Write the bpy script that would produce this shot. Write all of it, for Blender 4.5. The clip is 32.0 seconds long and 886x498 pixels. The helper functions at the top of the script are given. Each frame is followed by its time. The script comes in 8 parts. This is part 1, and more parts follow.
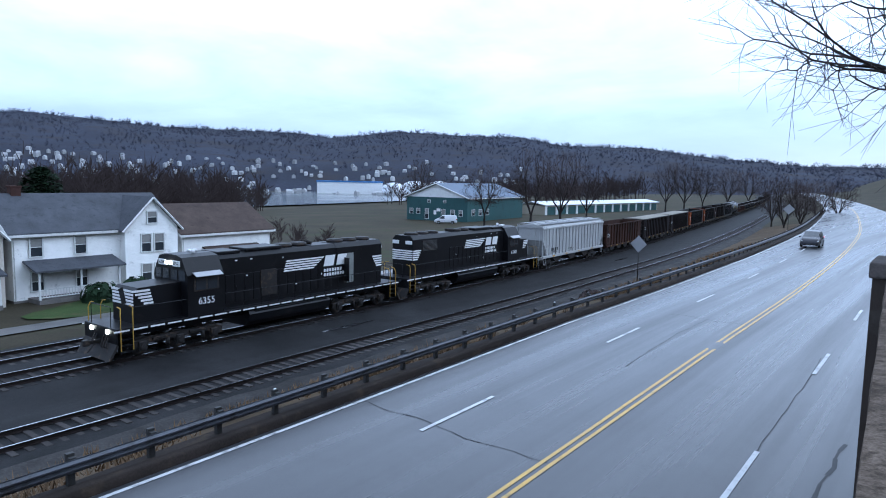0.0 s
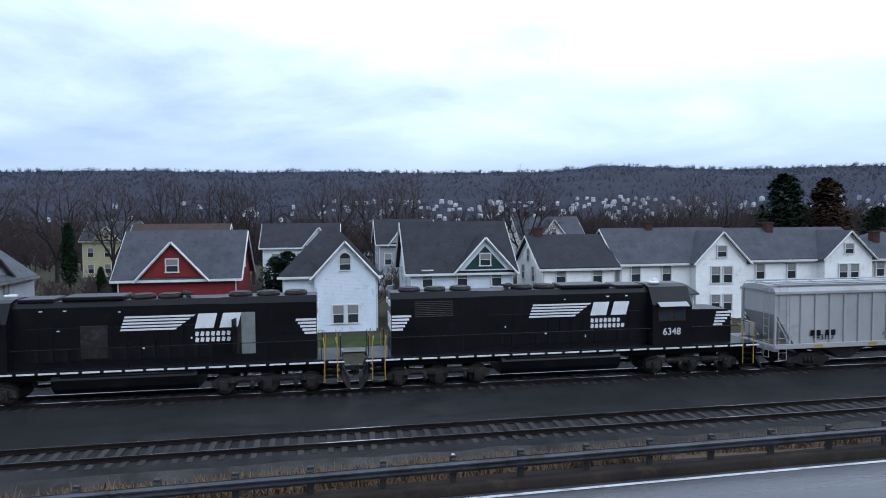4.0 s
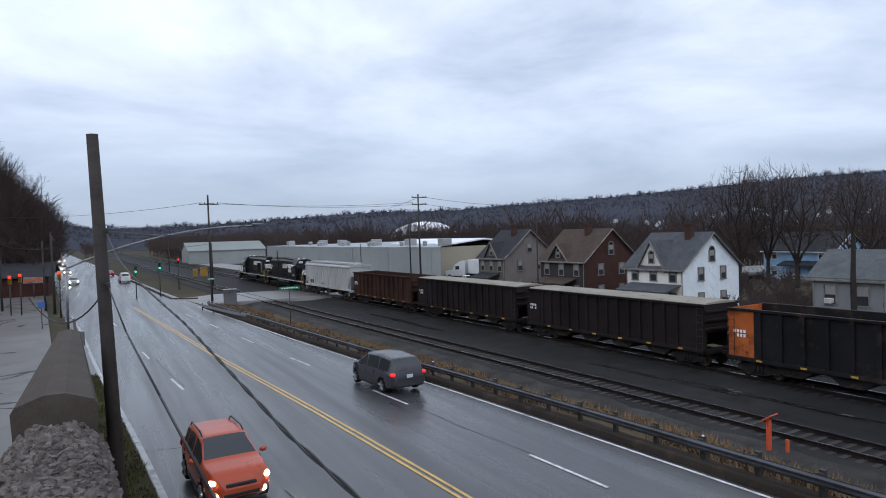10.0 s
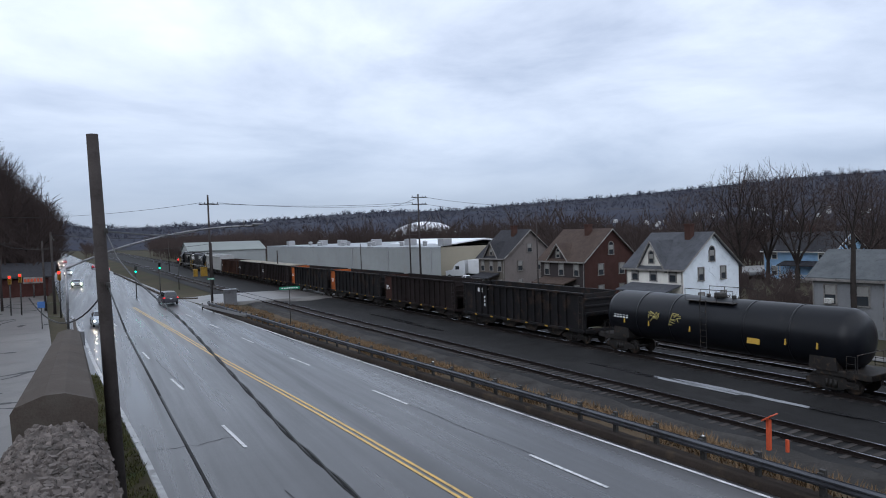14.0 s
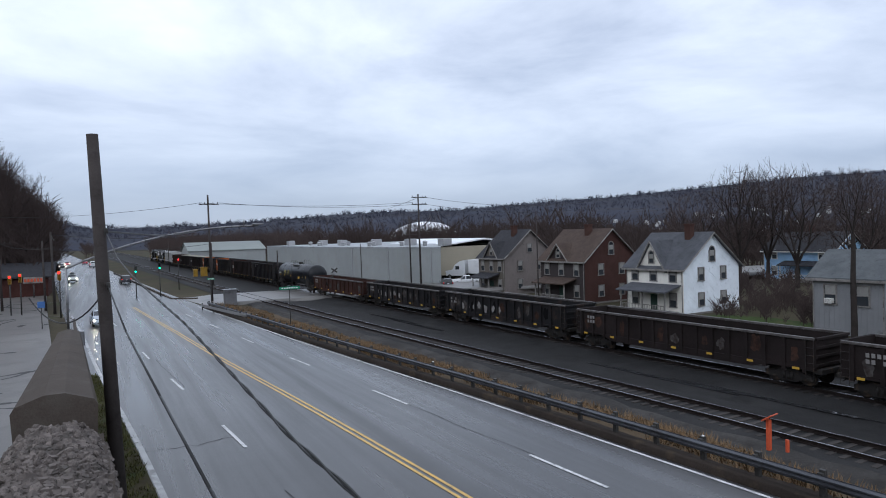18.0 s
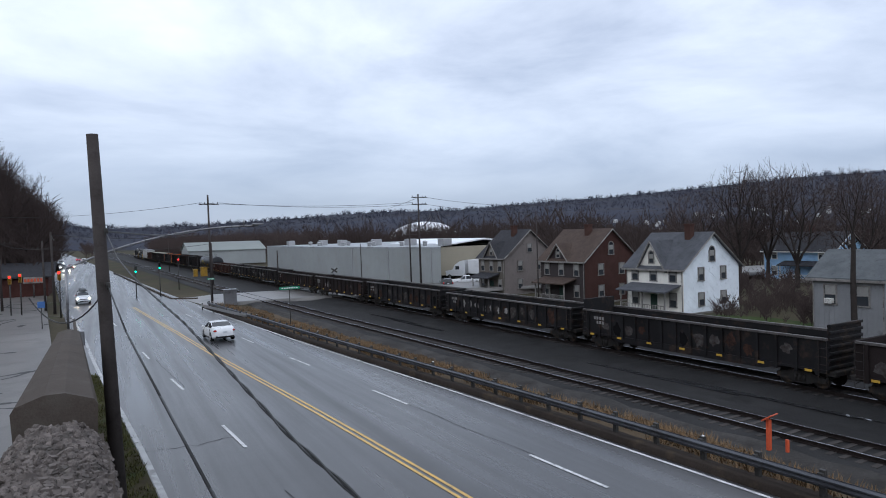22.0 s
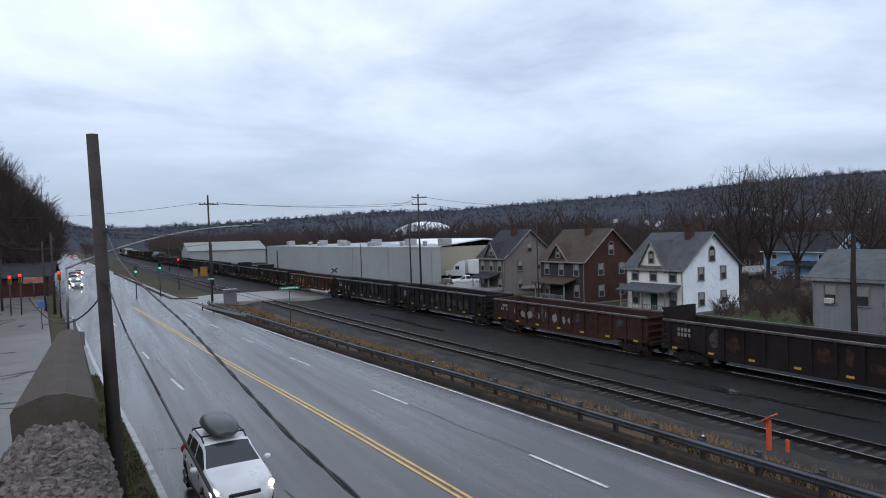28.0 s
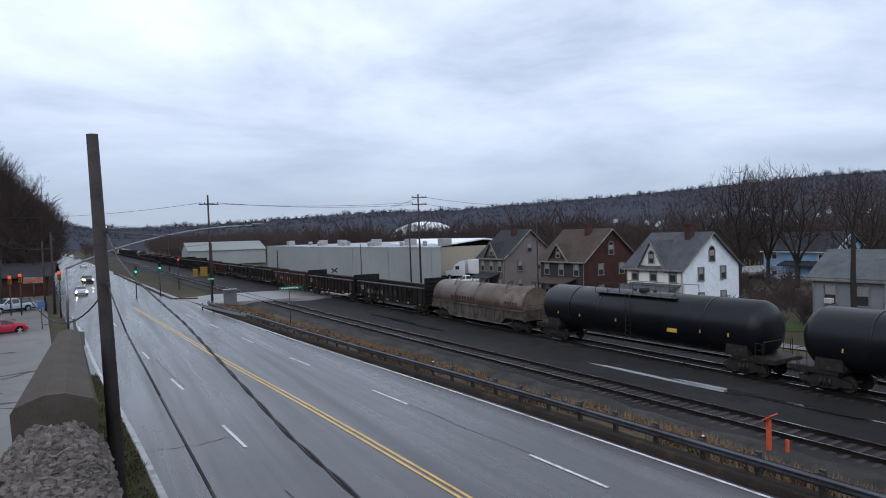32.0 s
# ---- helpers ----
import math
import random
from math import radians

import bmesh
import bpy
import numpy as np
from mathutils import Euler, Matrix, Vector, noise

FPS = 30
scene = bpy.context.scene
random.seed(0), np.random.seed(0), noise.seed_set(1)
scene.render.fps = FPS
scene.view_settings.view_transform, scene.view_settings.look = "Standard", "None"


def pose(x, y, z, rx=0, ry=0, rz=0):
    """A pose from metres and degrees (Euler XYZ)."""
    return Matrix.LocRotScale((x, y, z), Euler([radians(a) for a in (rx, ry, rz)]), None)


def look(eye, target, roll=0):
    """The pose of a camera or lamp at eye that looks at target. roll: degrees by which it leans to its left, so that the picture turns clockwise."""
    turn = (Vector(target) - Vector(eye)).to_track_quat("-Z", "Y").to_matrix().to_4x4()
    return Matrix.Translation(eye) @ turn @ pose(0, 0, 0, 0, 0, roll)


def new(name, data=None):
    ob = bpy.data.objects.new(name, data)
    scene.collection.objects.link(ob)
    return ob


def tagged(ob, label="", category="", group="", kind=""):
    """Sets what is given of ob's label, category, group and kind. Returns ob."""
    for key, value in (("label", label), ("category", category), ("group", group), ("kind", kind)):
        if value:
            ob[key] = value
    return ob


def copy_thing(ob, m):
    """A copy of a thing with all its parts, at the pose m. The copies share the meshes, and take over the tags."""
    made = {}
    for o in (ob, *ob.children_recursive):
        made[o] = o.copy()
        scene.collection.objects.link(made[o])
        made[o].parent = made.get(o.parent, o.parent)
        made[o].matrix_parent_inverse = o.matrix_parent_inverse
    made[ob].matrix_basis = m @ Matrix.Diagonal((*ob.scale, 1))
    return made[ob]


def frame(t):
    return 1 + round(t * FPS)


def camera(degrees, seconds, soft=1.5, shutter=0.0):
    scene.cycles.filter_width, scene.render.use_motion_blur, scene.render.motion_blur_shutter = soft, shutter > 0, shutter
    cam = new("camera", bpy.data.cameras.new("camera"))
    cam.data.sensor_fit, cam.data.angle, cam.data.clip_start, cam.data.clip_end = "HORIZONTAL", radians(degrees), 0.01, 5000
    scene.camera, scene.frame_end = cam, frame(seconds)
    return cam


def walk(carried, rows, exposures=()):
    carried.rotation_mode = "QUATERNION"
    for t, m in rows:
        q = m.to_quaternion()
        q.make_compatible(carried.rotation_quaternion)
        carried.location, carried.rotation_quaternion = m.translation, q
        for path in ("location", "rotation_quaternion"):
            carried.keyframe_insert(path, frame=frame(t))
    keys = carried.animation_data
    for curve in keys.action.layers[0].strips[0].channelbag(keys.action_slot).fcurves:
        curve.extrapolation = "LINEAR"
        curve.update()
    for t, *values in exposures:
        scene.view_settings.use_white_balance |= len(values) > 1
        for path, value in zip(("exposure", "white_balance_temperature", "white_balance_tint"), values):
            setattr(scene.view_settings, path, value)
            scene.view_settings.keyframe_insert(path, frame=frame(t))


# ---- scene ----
cam = camera(67.74, 32.0, 1.0)
EYE = (0.0, 0.0, 7.2)
VIEW = [  # seconds, yaw, pitch, roll
    (0.0, -141.5, -6.0, -1.1), (0.5, -142.6, -5.3, -1.2), (1.0, -143.8, -4.5, -1.3), (1.5, -144.6, -3.5, -0.9),
    (2.0, -143.87, -2.77, -0.55), (2.5, -134.3, -2.85, -0.4), (3.0, -122.03, -2.89, -0.2), (3.5, -110.05, -2.83, 0.02),
    (4.0, -96.9, -2.66, 0.42), (4.5, -83.3, -2.45, 0.84), (5.0, -69.4, -2.22, 1.2), (5.5, -56.05, -1.99, 1.46),
    (6.0, -43.73, -1.72, 1.38), (6.5, -34.09, -1.53, 1.23), (7.0, -30.95, -1.54, 1.11), (7.5, -29.77, -1.51, 1.18),
    (8.0, -28.12, -1.48, 1.22), (8.5, -27.16, -1.34, 1.39), (9.0, -27.42, -1.42, 1.67), (32.0, -27.42, -1.42, 1.67)]
DOLLY = {0.0: (3.2, -42.0, 7.8), 0.5: (2.0, -29.5, 8.1), 1.0: (0.7, -17.0, 8.1), 1.5: (0.15, -6.0, 7.6)}
LIGHT = [(0.0, 0.35, 4900, 8), (1.0, 0.22, 4850, 8), (2.0, -0.05, 4800, 7), (3.5, 0.12, 5200, 8), (5.5, 0.38, 5800, 10), (6.0, 0.3, 6000, 10), (7.0, 0.1, 6000, 10), (9.0, -0.02, 5900, 10), (32.0, -0.02, 5900, 10)]
walk(cam, [(t, pose(*DOLLY.get(t, EYE), 90 + p, r, y)) for t, y, p, r in VIEW], LIGHT)

# ---- light ----
world = bpy.data.worlds.new("overcast_sky")
scene.world = world
world.use_nodes = True
wn, wl = world.node_tree.nodes, world.node_tree.links
wbg = wn["Background"]
sky = wn.new("ShaderNodeTexSky")
sky.sky_type, sky.sun_disc, sky.sun_elevation, sky.sun_rotation = "NISHITA", False, radians(32), radians(195)
wtc, sep, add, com = wn.new("ShaderNodeTexCoord"), wn.new("ShaderNodeSeparateXYZ"), wn.new("ShaderNodeMath"), wn.new("ShaderNodeCombineXYZ")
wl.new(wtc.outputs["Generated"], sep.inputs[0])
add.inputs[1].default_value = 0.16
wl.new(sep.outputs["Z"], add.inputs[0])
for axis in ("X", "Y"):
    dv = wn.new("ShaderNodeMath")
    dv.operation = "DIVIDE"
    wl.new(sep.outputs[axis], dv.inputs[0])
    wl.new(add.outputs[0], dv.inputs[1])
    wl.new(dv.outputs[0], com.inputs[axis])
cloud, veil = wn.new("ShaderNodeTexNoise"), wn.new("ShaderNodeTexNoise")
cloud.inputs["Scale"].default_value, cloud.inputs["Detail"].default_value, cloud.inputs["Roughness"].default_value, cloud.inputs["Distortion"].default_value = 0.8, 9, 0.55, 0.3
veil.inputs["Scale"].default_value, veil.inputs["Detail"].default_value = 0.28, 3
wl.new(com.outputs[0], cloud.inputs["Vector"])
wl.new(com.outputs[0], veil.inputs["Vector"])
mixn = wn.new("ShaderNodeMath")
mixn.operation = "MULTIPLY_ADD"
mixn.inputs[1].default_value = 0.5
wl.new(veil.outputs["Fac"], mixn.inputs[0])
wl.new(cloud.outputs["Fac"], mixn.inputs[2])
thick = wn.new("ShaderNodeMapRange")
thick.inputs["From Min"].default_value, thick.inputs["From Max"].default_value = 0.5, 0.98
wl.new(mixn.outputs[0], thick.inputs["Value"])
rise = wn.new("ShaderNodeMapRange")
rise.inputs["From Min"].default_value, rise.inputs["From Max"].default_value = 0.05, 0.28
rise.inputs["To Min"].default_value, rise.inputs["To Max"].default_value = 0.1, 1.0
wl.new(sep.outputs["Z"], rise.inputs["Value"])
amount = wn.new("ShaderNodeMath")
amount.operation = "MULTIPLY"
wl.new(thick.outputs[0], amount.inputs[0])
wl.new(rise.outputs[0], amount.inputs[1])
grad = wn.new("ShaderNodeValToRGB")
grad.color_ramp.elements[0].position, grad.color_ramp.elements[0].color = 0.0, (0.50, 0.56, 0.67, 1)
grad.color_ramp.elements[1].position, grad.color_ramp.elements[1].color = 1.0, (0.62, 0.67, 0.76, 1)
for at_z, tone in ((0.10, (0.47, 0.54, 0.68, 1)), (0.30, (0.58, 0.64, 0.77, 1))):
    grad.color_ramp.elements.new(at_z).color = tone
wl.new(sep.outputs["Z"], grad.inputs["Fac"])
cr = wn.new("ShaderNodeMix")
cr.data_type = "RGBA"
cr.inputs["B"].default_value = (1.75, 1.77, 1.8, 1)
wl.new(grad.outputs["Color"], cr.inputs["A"])
wl.new(amount.outputs[0], cr.inputs["Factor"])
wmix = wn.new("ShaderNodeMix")
wmix.data_type = "RGBA"
wmix.blend_type = "ADD"
wmix.inputs["Factor"].default_value = 0.015
wl.new(cr.outputs["Result"], wmix.inputs["A"])
wl.new(sky.outputs[0], wmix.inputs["B"])
wbg.inputs["Strength"].default_value = 0.76
fade = wn.new("ShaderNodeMapRange")
fade.inputs["From Min"].default_value, fade.inputs["From Max"].default_value = -1, 1
fade.inputs["To Min"].default_value, fade.inputs["To Max"].default_value = 1.2, 1.05
wl.new(sep.outputs["Y"], fade.inputs["Value"])
dim = wn.new("ShaderNodeVectorMath")
dim.operation = "SCALE"
wl.new(wmix.outputs["Result"], dim.inputs[0])
wl.new(fade.outputs[0], dim.inputs["Scale"])
wl.new(dim.outputs[0], wbg.inputs["Color"])
sun = new("sun", bpy.data.lights.new("sun", "SUN"))
sun.data.energy, sun.data.angle, sun.data.color = 0.6, radians(40), (1.0, 0.97, 0.94)
sun.matrix_world = look((-52, -34, 40), (0, 0, 0))
scene.view_settings.exposure = 0.0
# ---- mesh helpers ----
def box(bm, c, s, rz=0.0, rx=0.0, ry=0.0, cut=0.0):
    """A box of size s round c, turned by degrees; cut bevels its edges."""
    m = pose(*c, rx, ry, rz) @ Matrix.Diagonal((*s, 1))
    if not cut:
        v = [bm.verts.new(m @ Vector((x, y, z))) for x in (-.5, .5) for y in (-.5, .5) for z in (-.5, .5)]
        for f in ((0, 1, 3, 2), (4, 6, 7, 5), (0, 4, 5, 1), (2, 3, 7, 6), (0, 2, 6, 4), (1, 5, 7, 3)):
            bm.faces.new([v[i] for i in f])
        return v
    r = bmesh.ops.create_cube(bm, size=1, matrix=m)
    edges = {e for v in r["verts"] for e in v.link_edges}
    bmesh.ops.bevel(bm, geom=list(edges), offset=cut, segments=2, affect="EDGES", profile=0.5)


def tube(bm, a, b, r0, r1=None, n=10, caps=True):
    """A tapered round bar from a to b."""
    a, b = Vector(a), Vector(b)
    r1 = r0 if r1 is None else r1
    q = (b - a).to_track_quat("Z", "Y").to_matrix()
    u, w = q @ Vector((1, 0, 0)), q @ Vector((0, 1, 0))
    ring = [[bm.verts.new(p + u * (r * math.cos(2 * math.pi * i / n)) + w * (r * math.sin(2 * math.pi * i / n))) for i in range(n)] for p, r in ((a, r0), (b, r1))]
    for i in range(n):
        f = bm.faces.new((ring[0][i], ring[0][(i + 1) % n], ring[1][(i + 1) % n], ring[1][i]))
        f.smooth = n > 6
    if caps:
        bm.faces.new(ring[0][::-1])
        bm.faces.new(ring[1])


def rope(bm, pts, r, n=6):
    for a, b in zip(pts, pts[1:]):
        tube(bm, a, b, r, r, n)


def prism(bm, prof, m):
    """Extrude the outline prof [(y, z)...] along x from 0 to 1, placed by m."""
    a = [bm.verts.new(m @ Vector((0, y, z))) for y, z in prof]
    b = [bm.verts.new(m @ Vector((1, y, z))) for y, z in prof]
    n = len(prof)
    for i in range(n):
        bm.faces.new((a[i], a[(i + 1) % n], b[(i + 1) % n], b[i]))
    bm.faces.new(a[::-1])
    bm.faces.new(b)


def along(x0, x1):
    return Matrix.Translation((x0, 0, 0)) @ Matrix.Diagonal((x1 - x0, 1, 1, 1))


def across(y0, y1):
    """Outline given as (x, z), extruded along y."""
    return Matrix.Translation((0, y0, 0)) @ Matrix(((0, 1, 0, 0), (y1 - y0, 0, 0, 0), (0, 0, 1, 0), (0, 0, 0, 1)))


def ball(bm, c, r, s=(1, 1, 1), n=8):
    m = Matrix.Translation(c) @ Matrix.Diagonal((r * s[0], r * s[1], r * s[2], 1))
    res = bmesh.ops.create_uvsphere(bm, u_segments=n, v_segments=max(4, n // 2), radius=1, matrix=m)
    for v in res["verts"]:
        for f in v.link_faces:
            f.smooth = True


def mesh(name, bm, material):
    me = bpy.data.meshes.new(name)
    bmesh.ops.recalc_face_normals(bm, faces=bm.faces)
    bm.to_mesh(me)
    bm.free()
    for mt in (material if isinstance(material, (list, tuple)) else [material]):
        me.materials.append(mt)
    return me


def part(name, bm, material, parent=None, label=""):
    ob = new(name, mesh(name, bm, material))
    ob.parent = parent
    if label:
        ob["label"] = label
    return ob


def share(name, me, parent, m, label=""):
    """One more part on a mesh that exists."""
    ob = new(name, me)
    ob.parent = parent
    ob.matrix_basis = m
    if label:
        ob["label"] = label
    return ob


def thing(name, label, category, group="", m=None):
    ob = tagged(new(name), label, category, group)
    if m is not None:
        ob.matrix_basis = m
    return ob


def words(text, size, material, parent, m, name="lettering"):
    """Built-in lettering as a thin mesh."""
    cu = bpy.data.curves.new(name, "FONT")
    cu.body, cu.size, cu.extrude, cu.align_x, cu.align_y = text, size, 0.004, "CENTER", "CENTER"
    tmp = bpy.data.objects.new(name, cu)
    scene.collection.objects.link(tmp)
    me = bpy.data.meshes.new_from_object(tmp.evaluated_get(bpy.context.evaluated_depsgraph_get()))
    bpy.data.objects.remove(tmp)
    bpy.data.curves.remove(cu)
    me.materials.clear()
    me.materials.append(material)
    return share(name, me, parent, m)


# ---- materials ----
def paint(name, base, rough=0.6, metal=0.0, scale=3.0, vary=0.25, dirt=None, dirt_amount=0.3, bump=0.15, fine=60.0, island=False, spec=None):
    """A worn surface: base colour broken up at two scales, stains of the colour dirt, fine relief."""
    mt = bpy.data.materials.new(name)
    mt.use_nodes = True
    n, l = mt.node_tree.nodes, mt.node_tree.links
    b = n["Principled BSDF"]
    tc = n.new("ShaderNodeTexCoord")
    big, small = n.new("ShaderNodeTexNoise"), n.new("ShaderNodeTexNoise")
    big.inputs["Scale"].default_value, big.inputs["Detail"].default_value, big.inputs["Roughness"].default_value = scale * 0.35, 6, 0.65
    small.inputs["Scale"].default_value, small.inputs["Detail"].default_value = fine, 3
    for t in (big, small):
        l.new(tc.outputs["Object"], t.inputs["Vector"])
    ramp = n.new("ShaderNodeMapRange")
    ramp.inputs["From Min"].default_value, ramp.inputs["From Max"].default_value = 0.3, 0.7
    ramp.inputs["To Min"].default_value, ramp.inputs["To Max"].default_value = 1 - vary, 1 + vary
    l.new(big.outputs["Fac"], ramp.inputs["Value"])
    r2 = n.new("ShaderNodeMapRange")
    r2.inputs["From Min"].default_value, r2.inputs["From Max"].default_value = 0.25, 0.75
    r2.inputs["To Min"].default_value, r2.inputs["To Max"].default_value = 1 - vary * 0.6, 1 + vary * 0.6
    l.new(small.outputs["Fac"], r2.inputs["Value"])
    mul = n.new("ShaderNodeMath")
    mul.operation = "MULTIPLY"
    l.new(ramp.outputs[0], mul.inputs[0])
    l.new(r2.outputs[0], mul.inputs[1])
    last = mul.outputs[0]
    if island:
        g = n.new("ShaderNodeNewGeometry")
        oi = n.new("ShaderNodeObjectInfo")
        s = n.new("ShaderNodeMath")
        s.operation = "ADD"
        l.new(g.outputs["Random Per Island"], s.inputs[0])
        l.new(oi.outputs["Random"], s.inputs[1])
        r3 = n.new("ShaderNodeMapRange")
        r3.inputs["From Max"].default_value = 2.0
        r3.inputs["To Min"].default_value, r3.inputs["To Max"].default_value = 0.55, 1.45
        l.new(s.outputs[0], r3.inputs["Value"])
        m2 = n.new("ShaderNodeMath")
        m2.operation = "MULTIPLY"
        l.new(last, m2.inputs[0])
        l.new(r3.outputs[0], m2.inputs[1])
        last = m2.outputs[0]
    col = n.new("ShaderNodeVectorMath")
    col.operation = "SCALE"
    col.inputs[0].default_value = base[:3]
    l.new(last, col.inputs["Scale"])
    out = col.outputs[0]
    if dirt:
        st = n.new("ShaderNodeTexNoise")
        st.inputs["Scale"].default_value, st.inputs["Detail"].default_value, st.inputs["Roughness"].default_value = scale, 8, 0.7
        l.new(tc.outputs["Object"], st.inputs["Vector"])
        r4 = n.new("ShaderNodeMapRange")
        r4.inputs["From Min"].default_value, r4.inputs["From Max"].default_value = 0.62 - 0.4 * dirt_amount, 0.78 - 0.3 * dirt_amount
        l.new(st.outputs["Fac"], r4.inputs["Value"])
        mix = n.new("ShaderNodeMix")
        mix.data_type = "RGBA"
        mix.inputs["B"].default_value = (*dirt[:3], 1)
        l.new(r4.outputs[0], mix.inputs["Factor"])
        l.new(out, mix.inputs["A"])
        out = mix.outputs["Result"]
    l.new(out, b.inputs["Base Color"])
    rr = n.new("ShaderNodeMapRange")
    rr.inputs["To Min"].default_value, rr.inputs["To Max"].default_value = max(0.02, rough - 0.12), min(1, rough + 0.12)
    l.new(big.outputs["Fac"], rr.inputs["Value"])
    l.new(rr.outputs[0], b.inputs["Roughness"])
    b.inputs["Metallic"].default_value = metal
    b.inputs["Specular IOR Level"].default_value = spec if spec is not None else (0.5 if rough < 0.5 else 0.3 if rough < 0.7 else 0.08)
    if bump:
        bp = n.new("ShaderNodeBump")
        bp.inputs["Strength"].default_value, bp.inputs["Distance"].default_value = bump, 0.01
        l.new(small.outputs["Fac"], bp.inputs["Height"])
        l.new(bp.outputs[0], b.inputs["Normal"])
    return mt


def glow(name, colour, strength):
    mt = bpy.data.materials.new(name)
    mt.use_nodes = True
    b = mt.node_tree.nodes["Principled BSDF"]
    b.inputs["Base Color"].default_value = (*colour, 1)
    b.inputs["Emission Color"].default_value = (*colour, 1)
    b.inputs["Emission Strength"].default_value = strength
    return mt


def siding(name, base, step=0.12, rough=0.7):
    """Lapped boards: a saw-tooth relief across z on the paint."""
    mt = paint(name, base, rough, 0, 1.5, 0.1, tuple(c * 0.55 for c in base), 0.12, 0.0)
    n, l = mt.node_tree.nodes, mt.node_tree.links
    tc = n.new("ShaderNodeTexCoord")
    sx = n.new("ShaderNodeSeparateXYZ")
    l.new(tc.outputs["Object"], sx.inputs[0])
    m = n.new("ShaderNodeMath")
    m.operation = "FRACT"
    d = n.new("ShaderNodeMath")
    d.operation, d.inputs[1].default_value = "DIVIDE", step
    l.new(sx.outputs["Z"], d.inputs[0])
    l.new(d.outputs[0], m.inputs[0])
    bp = n.new("ShaderNodeBump")
    bp.invert = True
    bp.inputs["Strength"].default_value, bp.inputs["Distance"].default_value = 0.9, 0.03
    l.new(m.outputs[0], bp.inputs["Height"])
    l.new(bp.outputs[0], n["Principled BSDF"].inputs["Normal"])
    return mt


def shingles(name, base):
    mt = paint(name, base, 0.75, 0, 2.0, 0.22, tuple(c * 0.6 for c in base), 0.2, 0.0)
    n, l = mt.node_tree.nodes, mt.node_tree.links
    tc = n.new("ShaderNodeTexCoord")
    br = n.new("ShaderNodeTexBrick")
    br.inputs["Scale"].default_value = 1.0
    br.inputs["Brick Width"].default_value, br.inputs["Row Height"].default_value, br.inputs["Mortar Size"].default_value = 0.32, 0.14, 0.012
    l.new(tc.outputs["Generated"], br.inputs["Vector"])
    mp = n.new("ShaderNodeMapping")
    mp.inputs["Scale"].default_value = (9, 9, 9)
    l.new(tc.outputs["Generated"], mp.inputs["Vector"])
    l.new(mp.outputs[0], br.inputs["Vector"])
    bp = n.new("ShaderNodeBump")
    bp.invert = True
    bp.inputs["Strength"].default_value, bp.inputs["Distance"].default_value = 0.5, 0.01
    l.new(br.outputs["Fac"], bp.inputs["Height"])
    l.new(bp.outputs[0], n["Principled BSDF"].inputs["Normal"])
    return mt


WHITE, DARKGLASS = (0.8, 0.8, 0.79), (0.02, 0.022, 0.025)
M_BLACK = paint("locomotive_black", (0.0055, 0.0055, 0.0068), 0.4, 0, 1.2, 0.3, (0.018, 0.016, 0.015), 0.12, 0.05, spec=0.22)
M_WHITE = paint("white_paint", (0.75, 0.75, 0.74), 0.5, 0, 3, 0.08, (0.4, 0.37, 0.33), 0.1, 0.03)
M_STEEL = paint("dark_steel", (0.025, 0.023, 0.022), 0.6, 0.3, 3, 0.3, (0.09, 0.06, 0.04), 0.25)
M_RUST = paint("rusty_brown_steel", (0.018, 0.014, 0.0138), 0.75, 0.0, 1.0, 0.4, (0.014, 0.012, 0.011), 0.3)
M_RUST2 = paint("red_brown_car_paint", (0.04, 0.02, 0.0165), 0.7, 0.0, 1.0, 0.35, (0.03, 0.02, 0.016), 0.3)
M_COALCAR = paint("black_car_paint", (0.011, 0.0105, 0.0115), 0.6, 0.0, 1.0, 0.4, (0.045, 0.03, 0.022), 0.25, spec=0.15)
M_RUSTWARM = paint("warm_rust_steel", (0.042, 0.022, 0.0165), 0.8, 0.0, 1.0, 0.45, (0.022, 0.015, 0.013), 0.35)
M_ORANGE = paint("orange_car_end", (0.34, 0.09, 0.025), 0.7, 0, 1.5, 0.25, (0.06, 0.03, 0.02), 0.3)
M_HOPPER = paint("pale_grey_hopper_paint", (0.37, 0.37, 0.365), 0.55, 0, 0.9, 0.12, (0.28, 0.25, 0.22), 0.18, 0.04)
M_TAN = paint("tan_hood_paint", (0.11, 0.077, 0.057), 0.42, 0, 1.1, 0.35, (0.052, 0.033, 0.024), 0.45)
M_COILBODY = paint("grimy_grey_car_paint", (0.085, 0.078, 0.07), 0.7, 0, 1.2, 0.4, (0.05, 0.027, 0.018), 0.45)
M_OLDMARK = paint("weathered_stencil_paint", (0.05, 0.04, 0.036), 0.7, 0, 3, 0.4)
M_TANK = paint("black_tank_paint", (0.006, 0.0068, 0.0095), 0.36, 0, 0.8, 0.25, (0.016, 0.015, 0.015), 0.1, 0.03, spec=0.24)
M_TARP = paint("pale_car_cover", (0.26, 0.24, 0.2), 0.8, 0, 1.0, 0.2, (0.14, 0.12, 0.1), 0.2)
M_COAL = paint("coal_load", (0.015, 0.015, 0.016), 0.6, 0, 3, 0.4, bump=0.8, fine=14)
M_YELLOW = paint("yellow_paint", (0.42, 0.26, 0.035), 0.55, 0, 3, 0.15)
M_RAILTOP = paint("polished_rail", (0.42, 0.42, 0.46), 0.22, 0.9, 4, 0.15)
M_RAIL = paint("rusted_rail", (0.018, 0.014, 0.013), 0.7, 0.3, 3, 0.3)
